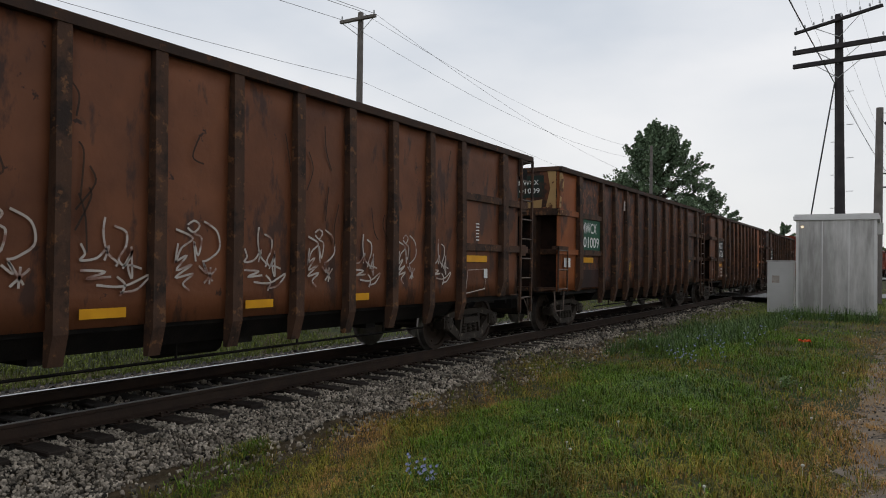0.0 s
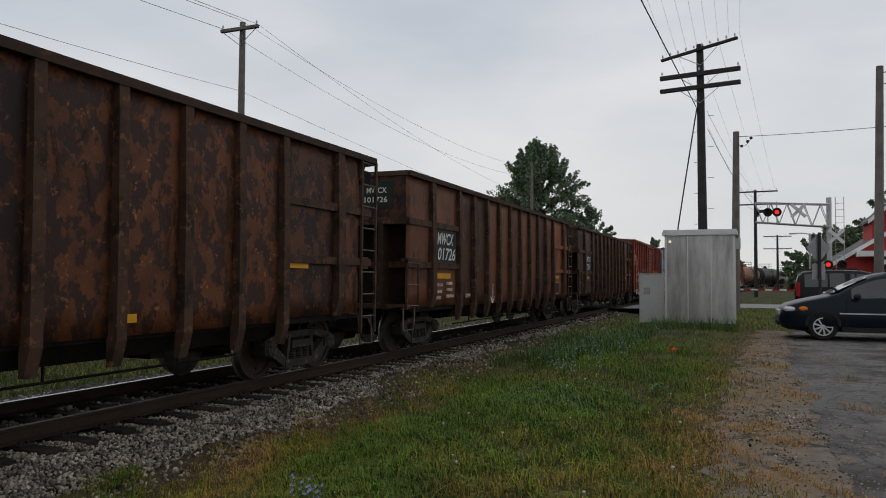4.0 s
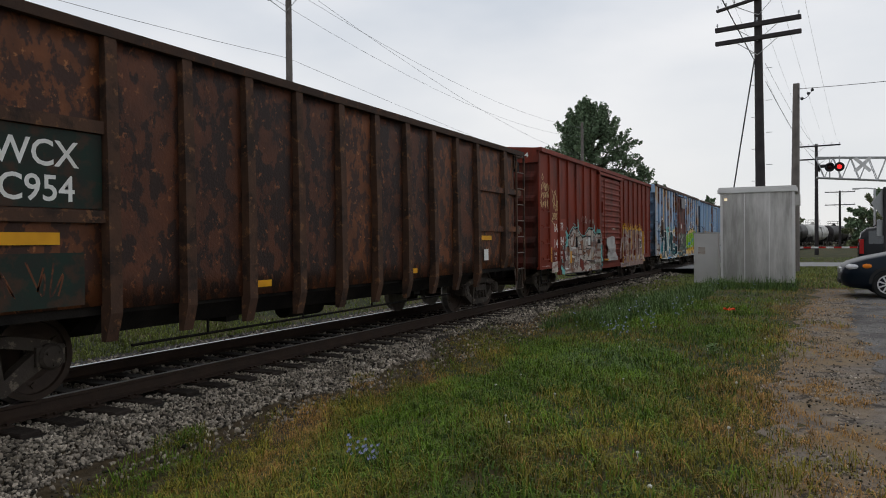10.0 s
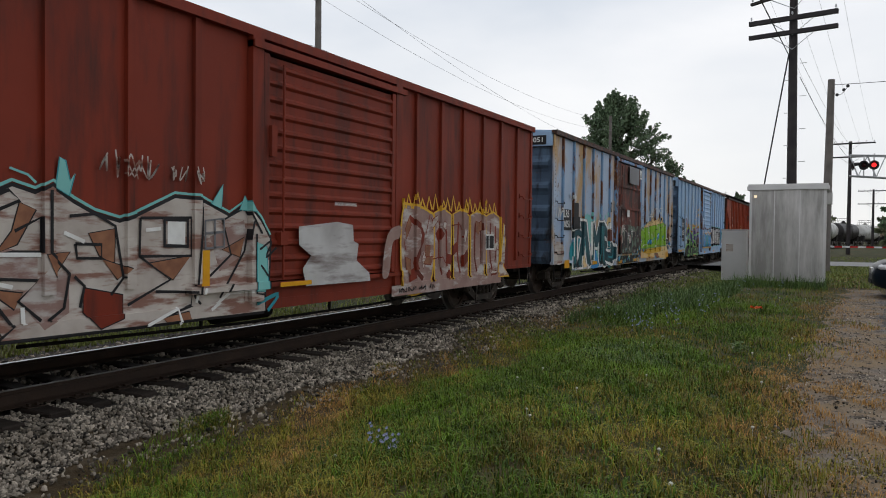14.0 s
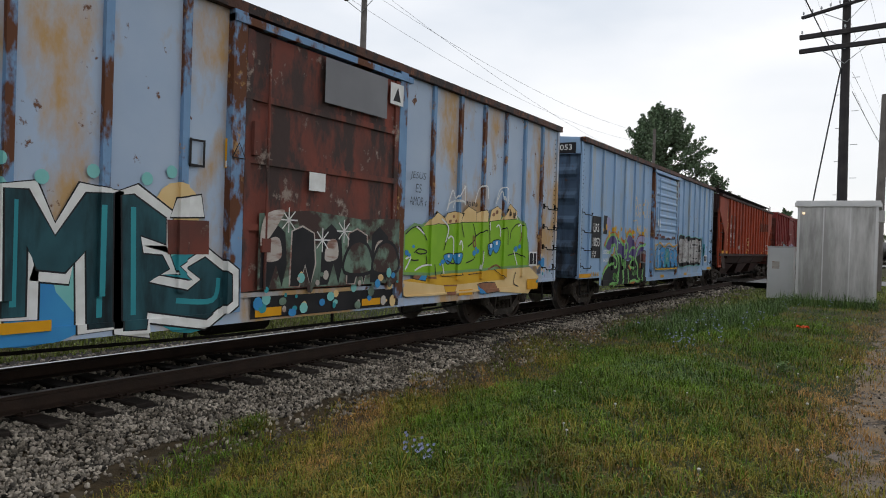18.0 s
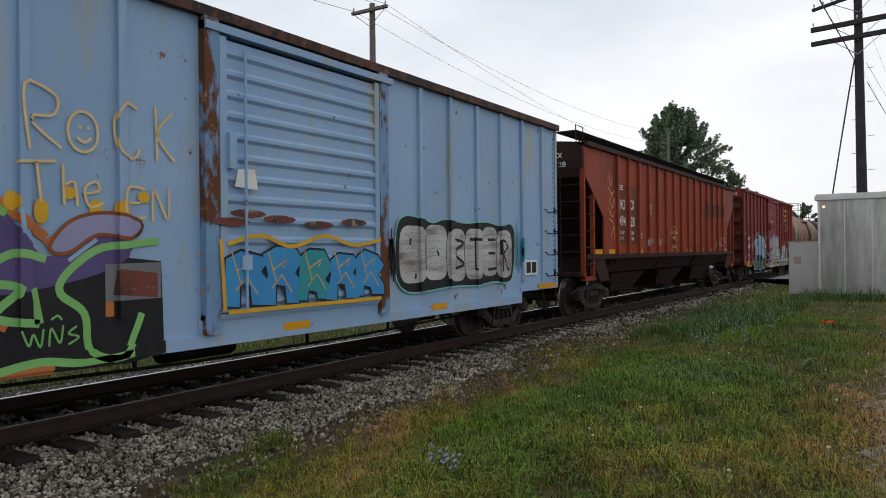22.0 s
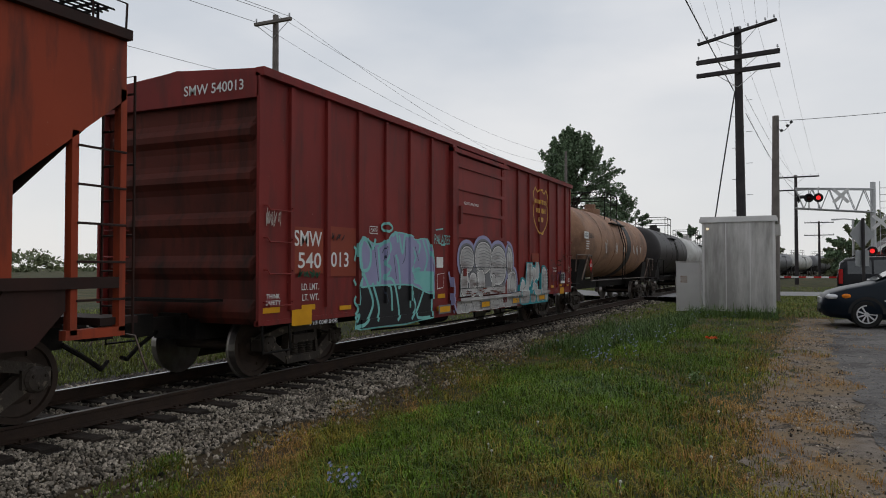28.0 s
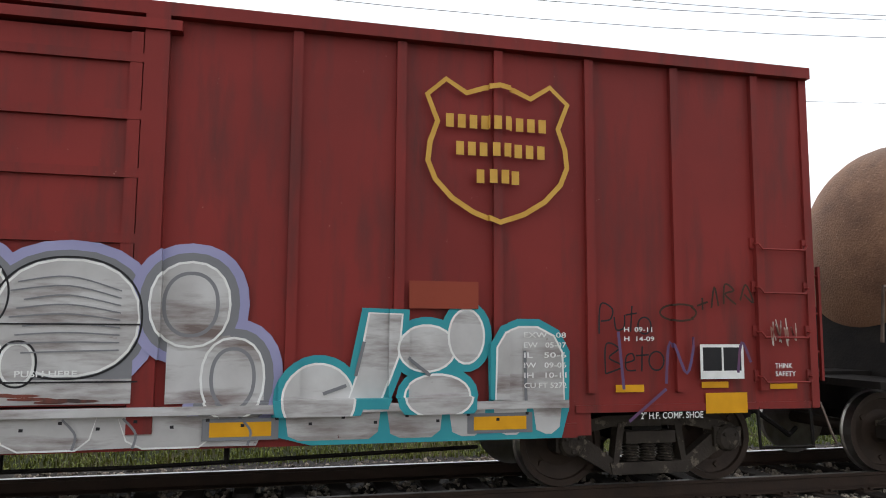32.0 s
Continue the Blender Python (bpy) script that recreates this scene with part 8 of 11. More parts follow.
tag(s7, [[(2.36, 1.85), (2.34, 1.75)], [(2.5, 1.3), (2.48, 1.22)], [(3.1, 1.66), (3.16, 1.58)], [(3.6, 1.85), (3.95, 1.78), (3.62, 1.62), (3.95, 1.42), (3.6, 1.35)], [(4.35, 1.9), (4.36, 1.3)], [(4.15, 1.85), (4.55, 1.85)], [(4.8, 1.85), (5.1, 1.85)], [(4.82, 1.6), (5.08, 1.6)], [(4.8, 1.3), (5.12, 1.32)], [(5.3, 1.85), (5.32, 1.25)], [(5.3, 1.85), (5.6, 1.72), (5.34, 1.58), (5.64, 1.25)]], 0.05, M["spray_black"])
scrawl(s7, 1.65, 2.0, 1.15, 2.1, 2, 0.03, M["spray_black"], 51)
scrawl(s7, 5.95, 6.3, 1.1, 2.2, 2, 0.025, M["teal"], 52)
s7.block(6.33, 6.89, 1.15, 1.45, M["white"], "placard")
s7.block(6.38, 6.58, 1.19, 1.41, M["spray_black"], "placard")
s7.block(6.63, 6.84, 1.19, 1.41, M["spray_black"], "placard")
reflectors(s7, [(-7.95, 0.86, 0.8, 0.1), (-0.37, 0.68, 0.46, 0.1), (2.94, 0.69, 0.46, 0.1), (6.95, 0.85, 0.85, 0.1)])

# car 8, the hopper
M["hop_patch"] = surf("faded_dark_patch", (0.15, 0.034, 0.017), (0.12, 0.028, 0.015), 1.2, 0.6, 0, 0.08)
s8.block(-6.2, -5.53, 1.8, 3.4, M["hop_patch"], "paint_patch", "dark repainted patch")
s8.block(-5.4, -4.62, 1.8, 3.4, M["hop_patch"], "paint_patch", "dark repainted patch")
for txt, y, z, h, w in (("MO", -6.12, 2.72, 0.28, 0.42), ("CX", -5.28, 2.74, 0.28, 0.35), ("494", -6.16, 2.28, 0.28, 0.5), ("128", -5.37, 2.28, 0.28, 0.46), ("LD LMT", -6.14, 2.06, 0.09, 0.38), ("LT WT", -6.14, 1.9, 0.09, 0.3), ("222300", -5.35, 2.06, 0.09, 0.4), ("63700", -5.32, 1.9, 0.09, 0.34)):
    s8.text(txt, y, z, h, w=w)
bm = letters("MOCX", 0.45, 3.88, 0.13, 0.5, 0.012)
for v in bm.verts:
    v.co = (v.co.y, -8.632, v.co.z)
part("lettering", bm, M["white"], h8)
bm = letters("494128", 0.42, 3.66, 0.13, 0.62, 0.012)
for v in bm.verts:
    v.co = (v.co.y, -8.632, v.co.z)
part("lettering", bm, M["white"], h8)
s8.level = 0
reflectors(s8, [(-7.95, 1.54, 0.5, 0.12), (-6.98, 1.54, 0.48, 0.12), (-4.6, 1.55, 0.4, 0.1), (-1.13, 1.55, 0.48, 0.1), (0.76, 1.55, 0.48, 0.1), (4.3, 1.55, 0.5, 0.1), (6.7, 1.55, 0.4, 0.1), (2.7, 1.55, 0.4, 0.1)])
tag(s8, [[(-6.95, 3.6), (-6.8, 3.3), (-6.7, 3.55)], [(-7.0, 3.25), (-6.75, 3.1), (-6.55, 3.2), (-6.9, 2.9), (-6.6, 2.75), (-6.55, 3.0), (-6.85, 2.6)], [(-7.0, 2.7), (-6.7, 2.5), (-6.55, 2.65)], [(-6.95, 2.45), (-6.6, 2.3), (-6.85, 1.95), (-6.55, 2.25), (-6.6, 1.9)]], 0.02, M["peach"])
tag(s8, [[(-3.66, 2.96), (-3.3, 2.96), (-3.3, 2.72), (-3.66, 2.72), (-3.66, 2.96)]], 0.016, M["white"], smooth=False)
s8.text("C", -3.54, 2.76, 0.1)
s8.bars(-6.2, 3.35, [0.35, 0.3, 0.33], 0.025, 0.05)
s8.bars(-4.55, 2.1, [0.35, 0.3, 0.33, 0.3], 0.02, 0.04)
for a, seed in ((-3.75, 61), (-2.8, 62)):
    scrawl(s8, a, a + 0.6, 1.68, 2.05, 4, 0.02, M["chalk"], seed)
s8.text("WARNING", 1.82, 2.05, 0.055, M["gold"], w=0.32)
for k, line in enumerate(("DO NOT APPLY VIBRATOR", "TO ANY PART OF CAR BODY", "EXCEPT VIBRATOR BRACKETS", "USE ON LOADED CAR ONLY")):
    s8.text(line, 1.8, 1.985 - k * 0.05, 0.034, M["gold"], w=0.46)
s8.text("WARNING", -1.95, 2.05, 0.055, M["gold"], w=0.32)
for k, line in enumerate(("DO NOT APPLY VIBRATOR", "TO ANY PART OF CAR BODY", "EXCEPT VIBRATOR BRACKETS", "USE ON LOADED CAR ONLY")):
    s8.text(line, -1.95, 1.985 - k * 0.05, 0.034, M["gold"], w=0.46)
# a spiky sunburst and a scribble in yellow chalk
c = (-0.85, 2.12)
tag(s8, [[c, (c[0] + 0.36 * math.cos(a), c[1] + 0.24 * math.sin(a) + 0.03), (c[0] + 0.5 * math.cos(a + 0.12), c[1] + 0.24 * math.sin(a + 0.12) - 0.05)] for a in (0.2, 0.75, 1.3, 1.9, 2.5, 3.0)], 0.02, M["peach"])
tag(s8, [ring(c[0], c[1] - 0.1, 0.15, 0.1, 12)], 0.02, M["peach"], closed=True)
s8.text("2eq", -1.12, 1.66, 0.13, M["peach"], w=0.48, ribs=True)
bm = flat([(3.47, 2.85), (6.7, 2.95), (6.62, 3.4), (3.5, 3.35)])
s8.paint("paint_patch", bm, M["hop_patch"], "dark painted-out band")
s8.bars(4.5, 2.05, [0.3, 0.28, 0.3, 0.22], 0.02, 0.05)
scrawl(s8, 5.2, 5.75, 1.62, 2.0, 3, 0.02, M["peach"], 65)
tag(s8, [[(6.0, 1.76), (6.0, 2.08), (6.4, 2.08), (6.4, 1.76), (6.0, 1.76)], [(6.2, 1.76), (6.2, 2.08)]], 0.025, M["white"], smooth=False)
s8.bars(6.55, 2.0, [0.3, 0.25, 0.3], 0.02, 0.06)

# car 9, the maroon box car
s9.block(-7.32, -6.52, 1.55, 2.25, M["patch_red"], "paint_patch", ribs=False)
s9.block(-6.4, -5.55, 1.5, 2.3, M["patch_red"], "paint_patch", ribs=False)
for txt, y, z, h, w in (("SMW", -7.27, 1.96, 0.24, 0.72), ("540", -7.17, 1.63, 0.24, 0.6), ("013", -6.3, 1.65, 0.24, 0.52), ("LD. LMT.", -7.08, 1.3, 0.1, 0.44), ("LT. WT.", -7.06, 1.14, 0.1, 0.42),
                        ('2" H.F. COMP. SHOES', -6.87, 0.76, 0.065, 0.76), ("THINK", -7.9, 1.2, 0.065, 0.3), ("SAFETY", -7.92, 1.11, 0.065, 0.34), ('2" H.F. COMP. SHOE', 6.05, 0.76, 0.065, 0.68)):
    s9.text(txt, y, z, h, w=w)
s9.text("OPENING W10-0 H10-1", -0.3, 2.02, 0.055, w=0.75, x=1.62)
s9.text("SECURITY DEVICE ONLY", -1.18, 3.05, 0.06, w=0.85, x=1.61)
end_mark(b9, 8.08, "SMW 540013", 0.15, 4.13, 0.15, 1.1, y_off=0.012)
reflectors(s9, [(-7.32, 0.78, 0.5, 0.24), (-7.08, 1.0, 0.35, 0.08), (-8.0, 1.0, 0.4, 0.08), (-6.05, 0.95, 0.35, 0.07), (-4.85, 0.76, 0.5, 0.11), (-2.4, 0.72, 0.42, 0.11), (-2.35, 1.0, 0.36, 0.09), (-0.1, 0.72, 0.5, 0.11), (2.07, 0.75, 0.5, 0.11),
                (2.07, 1.02, 0.5, 0.07), (4.35, 0.77, 0.5, 0.11), (5.79, 1.02, 0.3, 0.07), (6.76, 0.8, 0.47, 0.2), (6.72, 1.05, 0.3, 0.06), (7.5, 1.03, 0.32, 0.07)])
blob(s9, [(-5.56, 0.63), (-5.52, 0.81), (-5.46, 1.12), (-5.5, 1.32), (-4.97, 1.37), (-4.15, 1.35), (-3.59, 1.37), (-2.62, 1.15), (-2.61, 0.64), (-3.77, 0.58), (-4.79, 0.6), (-5.4, 0.6)], M["spray_black"], M["mint"], 0.03, False)
blob(s9, [(-5.5, 2.05), (-5.31, 2.15), (-5.1, 2.08), (-4.88, 2.04), (-4.5, 2.11), (-4.3, 2.24), (-4.04, 2.28), (-3.65, 2.25), (-3.36, 2.17), (-3.05, 2.2), (-2.78, 2.15), (-2.64, 1.83), (-2.6, 1.15), (-3.59, 1.32), (-4.88, 1.34), (-5.46, 1.33), (-5.33, 1.54), (-5.46, 1.63), (-5.5, 1.82)], M["lilac"], M["mint"], 0.03)
tag(s9, [[(-5.29, 2.14), (-5.46, 2.03), (-5.48, 1.82), (-5.4, 1.62), (-5.19, 1.6), (-5.08, 1.75), (-5.1, 2.01), (-5.29, 2.14)],
         [(-5.33, 1.58), (-5.46, 1.33)],
         [(-5.31, 1.54), (-5.01, 1.09), (-5.06, 0.88), (-5.27, 0.68), (-5.59, 0.63)],
         [(-5.01, 1.37), (-4.79, 0.93), (-4.87, 0.69)],
         [(-5.18, 2.14), (-5.01, 1.97), (-4.91, 2.15)],
         [(-4.82, 2.01), (-4.74, 1.42), (-4.87, 1.38)],
         [(-4.79, 2.01), (-4.5, 2.13), (-4.35, 1.99), (-4.59, 1.71), (-4.35, 1.63), (-4.64, 1.45), (-4.25, 1.39), (-4.04, 0.82), (-4.14, 0.66)],
         [(-4.3, 2.22), (-4.15, 2.29), (-4.09, 2.11)],
         [(-4.17, 1.88), (-4.07, 1.71), (-3.99, 1.31), (-4.07, 1.27)],
         [(-4.04, 2.25), (-3.9, 1.91), (-3.81, 2.24), (-3.65, 2.24)],
         [(-3.59, 1.33), (-3.58, 0.87)],
         [(-3.54, 2.04), (-3.36, 1.84), (-3.58, 1.58), (-3.17, 1.62), (-3.52, 1.41), (-2.98, 1.31)],
         [(-3.3, 2.17), (-3.17, 2.09), (-3.23, 1.92)],
         [(-3.05, 2.2), (-2.85, 1.84), (-2.97, 1.57)],
         [(-2.88, 2.23), (-2.72, 1.93), (-2.62, 1.83)],
         [(-3.59, 1.2), (-3.36, 0.89), (-3.58, 0.65)],
         [(-2.92, 1.3), (-3.17, 0.97), (-3.34, 0.68), (-2.77, 0.64)],
         [(-2.64, 1.16), (-2.65, 0.66)],
         [(-4.54, 1.32), (-4.35, 1.26), (-4.3, 0.85)]], 0.062, M["mint"])
blob(s9, [(-3.59, 1.54), (-2.98, 1.57), (-2.64, 1.56), (-2.64, 1.16), (-2.98, 1.16)], M["mint"], None, 0, False)
tag(s9, [[(-5.56, 1.16), (-5.6, 1.06), (-5.48, 0.94), (-5.58, 0.85)],
         [(-5.63, 1.99), (-5.56, 1.93), (-5.61, 1.75)],
         [(-5.63, 1.44), (-5.56, 1.34)],
         [(-5.59, 0.79), (-5.44, 0.84), (-5.52, 0.71)]], 0.05, M["mint"])
tag(s9, [[(-4.95, 2.01), (-4.87, 1.68), (-4.8, 1.38)],
         [(-4.68, 1.9), (-4.54, 2.02), (-4.62, 1.75)],
         [(-4.25, 1.87), (-4.14, 1.43)],
         [(-3.77, 2.16), (-3.81, 1.83), (-3.92, 1.71)],
         [(-3.39, 2.05), (-3.23, 1.77)],
         [(-2.68, 1.77), (-2.58, 1.25), (-2.61, 0.74)],
         [(-4.64, 1.28), (-4.49, 0.98)],
         [(-3.2, 1.14), (-3.4, 0.81)]], 0.018, M["dark_slate"])
tag(s9, [ring(-4.5, 2.37, 0.2, 0.075, 14)], 0.045, M["mint"], closed=True)
s9.text("PALAZES", -2.52, 2.13, 0.2, M["mint"], w=0.78, ribs=True, bold=0.0, lean=0.15)
tag(s9, [[(-2.45, 2.42), (-2.1, 2.46)], [(-2.2, 2.12), (-2.0, 2.12)]], 0.03, M["mint"])
s9.block(-2.42, -2.1, 1.64, 1.86, M["white"], "placard", "white paper notice")
s9.text("PLATE", -5.08, 2.27, 0.06, w=0.2)
tag(s9, [[(-5.12, 2.24), (-5.12, 2.36), (-4.84, 2.36), (-4.84, 2.24), (-5.12, 2.24)], [(-2.38, 1.2), (-2.38, 1.5), (-2.05, 1.52), (-2.1, 1.22), (-2.38, 1.2)]], 0.014, M["white"], smooth=False)
scrawl(s9, -7.95, -7.6, 2.2, 2.5, 4, 0.01, M["chalk"], 72)
scrawl(s9, -6.3, -5.9, 2.05, 2.22, 3, 0.018, M["spray_black"], 73)
scrawl(s9, -7.2, -6.6, 1.45, 1.62, 4, 0.018, M["placard_green"], 74)
# silver bubbles with lilac edges over the door and beyond
sx = 1.6
top = [(-1.02, 1.82, 0.37, 0.28), (-0.03, 1.87, 0.51, 0.36), (0.95, 1.69, 0.53, 0.46)]
low = [(-0.68, 1.25, 0.22, 0.26), (-0.21, 1.28, 0.24, 0.3), (0.6, 1.32, 0.11, 0.15), (-1.2, 1.3, 0.18, 0.28)]
far_side = [(1.88, 1.81, 0.31, 0.35), (2.24, 1.19, 0.25, 0.33)]
for grow, m in ((0.17, "lilac"), (0.09, "tank_grey")):
    for cy, cz, ry, rz in top:
        blob(s9, ring(cy, cz, ry + grow, rz + grow, 24, 2.2), M[m], None, 0, False, x=sx - 0.004)
    for cy, cz, ry, rz in far_side:
        blob(s9, ring(cy, cz, ry + grow, rz + grow, 24, 2.2), M[m], None, 0, False)
blob(s9, [(-1.42, 1.0), (-1.4, 1.62), (1.45, 1.66), (1.45, 1.0)], M["tank_grey"], None, 0, False, x=sx - 0.003)
blob(s9, [(-1.42, 1.0), (-1.4, 1.18), (1.45, 1.2), (1.45, 1.0)], M["silver"], None, 0, False, x=sx - 0.002)
blob(s9, [(1.7, 0.98), (1.7, 1.5), (2.2, 1.55), (2.5, 1.3), (2.5, 1.0)], M["silver"], None, 0, False)
for cy, cz, ry, rz in top + low:
    blob(s9, ring(cy, cz, ry, rz, 22, 2.2), M["silver"], M["white"], 0.02, False, x=sx - 0.002)
    tag(s9, [ring(cy, cz, ry + 0.03, rz + 0.03, 22, 2.2)], 0.016, M["spray_black"], closed=True, x=sx)
for cy, cz, ry, rz in far_side:
    blob(s9, ring(cy, cz, ry, rz, 20, 2.2), M["silver"], M["white"], 0.02, False)
    tag(s9, [ring(cy, cz, ry * 0.7, rz * 0.75, 18, 2.2)], 0.03, M["tank_grey"], closed=True)
blob(s9, [(-1.7, 0.905), (-1.6, 0.78), (-1.45, 0.625), (-0.6, 0.64), (0.4, 0.622), (1.5, 0.64), (2.45, 0.63), (2.5, 0.74), (2.45, 0.905)], M["silver"], None, 0, False, x=1.543)
for cy, w in ((-1.0, 0.3), (-0.2, 0.36), (0.82, 0.38), (1.75, 0.4)):
    blob(s9, [(cy - w, 0.9), (cy - w * 0.8, 0.7), (cy - w * 0.5, 0.64), (cy + w * 0.6, 0.64), (cy + w * 0.85, 0.72), (cy + w, 0.9)], M["silver"], M["white"], 0.015, False, x=1.545)
tag(s9, [[(-1.85, 1.55), (-1.72, 1.2), (-1.75, 0.9), (-1.6, 0.66)]], 0.07, M["lilac"])
# brushed lines across the bubbles, and the dark steps between the door's boards
for cy, cz, ry, rz in top:
    tag(s9, [[(cy - ry * 0.8 + 0.05 * (j % 3), cz + 0.07 * j), (cy, cz + 0.03 + 0.075 * j), (cy + ry * 0.75, cz - 0.02 + 0.06 * j)] for j in range(-4, 5)], 0.012, M["tank_grey"], x=sx + 0.004)
tag(s9, [[(cy - 0.05, 1.62), (cy + 0.08, 1.3)] for cy in (-1.05, -0.45, 0.35)], 0.035, M["white"], x=sx + 0.004, smooth=False)
for z in (1.63, 1.17):
    s9.block(-1.42, 1.5, z, z + 0.014, M["spray_black"], "board_gap", x=sx + 0.006)
r = random.Random(9)
for k in range(22):
    blob(s9, ring(r.uniform(-1.3, 1.2), r.uniform(1.02, 1.16), r.uniform(0.06, 0.2), 0.014, 7), M["rust_door"], None, 0, False, x=sx + 0.012)
s9.text("PUSH HERE", -0.75, 1.18, 0.05, w=0.45, x=1.62)
s9.text("PUSH HERE", 0.6, 1.22, 0.05, w=0.45, x=1.62)
s9.block(-1.45, 2.6, 0.9, 0.972, M["silver"], "graffiti", x=1.617)
s9.block(2.7, 5.25, 0.9, 0.972, M["silver"], "graffiti", x=1.617)
# teal-edged silver letters: lower case d, s, i, p in fat strokes
JSIN = [ring(2.96, 1.0, 0.3, 0.3, 26), [(3.4, 1.75), (3.68, 1.74), (3.65, 1.38), (3.5, 0.98), (3.22, 0.98), (3.3, 1.2)], ring(3.92, 1.44, 0.26, 0.2, 22), ring(4.02, 1.02, 0.3, 0.18, 22),
        ring(4.29, 1.55, 0.16, 0.24, 22), [(4.56, 0.92), (4.58, 1.45), (4.66, 1.58), (4.8, 1.63), (4.98, 1.63), (5.14, 1.55), (5.22, 1.4), (5.24, 0.92)]]
for q in JSIN:
    s9.paint("graffiti", flat(grown(q, 0.085)), M["teal"])
for q in JSIN:
    s9.paint("graffiti", flat(q), M["silver"])
    tag(s9, [grown(q, 0.008)], 0.02, M["white"], closed=True, smooth=False)
blob(s9, [(2.56, 0.9), (2.6, 0.7), (2.9, 0.62), (5.2, 0.62), (5.28, 0.9)], M["teal"], None, 0, False, x=1.544)
for a, b in ((2.68, 3.5), (3.56, 4.06), (4.12, 4.46), (4.54, 4.86), (4.92, 5.2)):
    blob(s9, [(a, 0.9), (a + 0.03, 0.7), (a + 0.12, 0.66), (b - 0.1, 0.66), (b - 0.02, 0.72), (b, 0.9)], M["silver"], None, 0, False, x=1.546)
for y in (-2.4, -0.1, 2.07, 4.35):
    blob(s9, [(y - 0.06, 0.68), (y + 0.56, 0.68), (y + 0.56, 0.86), (y - 0.06, 0.86)], M["tank_grey"], None, 0, False, x=1.548)
    s9.block(y, y + 0.5, 0.71, 0.83, M["yellow"], "reflector", x=1.55)
for k in range(24):
    y = -1.6 + k * 0.28
    s9.block(y, y + 0.03, 0.79 + 0.05 * (k % 2), 0.815 + 0.05 * (k % 2), M["spray_black"], "bolt", x=1.549)
tag(s9, [[(y, 0.88), (y + 0.1, 0.76), (y + 0.08, 0.64)] for y in (-1.2, -0.75, 0.35, 0.95, 1.4, 2.3)], 0.02, M["tank_grey"], x=1.551)
tag(s9, [[(3.35, 1.5), (3.28, 1.2)], [(3.74, 1.36), (3.95, 1.2)], [(4.85, 1.42), (4.86, 0.95)], [(3.0, 1.05), (3.2, 1.12)]], 0.03, M["tank_grey"])
s9.block(3.75, 4.4, 1.8, 2.05, M["patch_red"], "paint_patch", ribs=False)
# gold shield; its lines of writing are bars
SH = [(4.6, 2.61), (4.85, 2.7), (5.06, 2.83), (5.22, 3.0), (5.29, 3.17), (5.27, 3.35), (5.2, 3.55), (5.3, 3.8), (5.12, 3.96), (4.92, 3.83), (4.75, 3.9), (4.6, 3.93), (4.45, 3.9), (4.28, 3.84), (4.08, 3.96), (3.9, 3.8), (4.0, 3.55), (3.93, 3.35), (3.91, 3.17), (3.98, 3.0), (4.14, 2.83), (4.35, 2.7)]
tag(s9, [SH], 0.05, M["logo_gold"], "shield_emblem", closed=True, smooth=False)
for y0, y1, z in ((4.08, 5.13, 3.5), (4.18, 5.02, 3.24), (4.38, 4.82, 2.98)):
    bm = fresh()
    y = y0
    while y < y1 - 0.02:
        vs = [bm.verts.new((0, a, b)) for a, b in ((y, z), (y + 0.075, z), (y + 0.075, z + 0.13), (y, z + 0.13))]
        bm.faces.new(vs)
        y += 0.115
    s9.paint("shield_emblem", bm, M["logo_gold"])
s9.block(6.68, 7.17, 1.14, 1.48, M["white"], "placard", "black and white consolidated stencil")
s9.block(6.71, 6.92, 1.22, 1.45, M["spray_black"], "placard")
s9.block(6.94, 7.14, 1.22, 1.45, M["spray_black"], "placard")
s9.text("THINK", 7.53, 1.24, 0.05, w=0.2)
s9.text("SAFETY", 7.53, 1.16, 0.05, w=0.24)
scrawl(s9, 7.45, 7.8, 1.45, 1.75, 4, 0.012, M["chalk"], 81)
tag(s9, [[(5.6, 1.58), (5.62, 1.86), (5.74, 1.82), (5.72, 1.72), (5.62, 1.7)], [(5.76, 1.74), (5.78, 1.62), (5.86, 1.64), (5.87, 1.76)], [(5.95, 1.85), (5.93, 1.6)], [(5.88, 1.76), (6.0, 1.78)], ring(6.08, 1.66, 0.07, 0.08, 12) + [(6.15, 1.66)]], 0.016, M["spray_black"])
tag(s9, [[(5.66, 1.2), (5.67, 1.48), (5.8, 1.44), (5.7, 1.35), (5.84, 1.27), (5.66, 1.2)], [(5.86, 1.3), (5.96, 1.33), (5.94, 1.39), (5.88, 1.36), (5.88, 1.24), (5.98, 1.23)], [(6.05, 1.46), (6.04, 1.22)], [(5.98, 1.37), (6.12, 1.38)], ring(6.2, 1.32, 0.08, 0.09, 12) + [(6.28, 1.32)]], 0.016, M["spray_black"])
tag(s9, [ring(6.45, 1.79, 0.2, 0.08, 14) + [(6.65, 1.79)], [(6.66, 1.86), (6.78, 1.9)], [(6.72, 1.94), (6.72, 1.82)], [(6.82, 1.84), (6.86, 2.05), (6.9, 1.86)], [(6.96, 1.88), (6.98, 2.08), (7.08, 2.02), (6.98, 1.98), (7.1, 1.88)], [(7.15, 1.92), (7.22, 2.08), (7.3, 1.9), (7.2, 1.98)]], 0.02, M["rib_dark"])
tag(s9, [[(5.85, 1.05), (5.8, 1.6)], [(6.3, 1.1), (6.35, 1.5), (6.5, 1.2), (6.6, 1.55)], [(7.1, 1.2), (7.15, 1.5), (7.25, 1.3)], [(5.9, 0.75), (6.3, 1.05)]], 0.03, M["faded_blue_spray"])
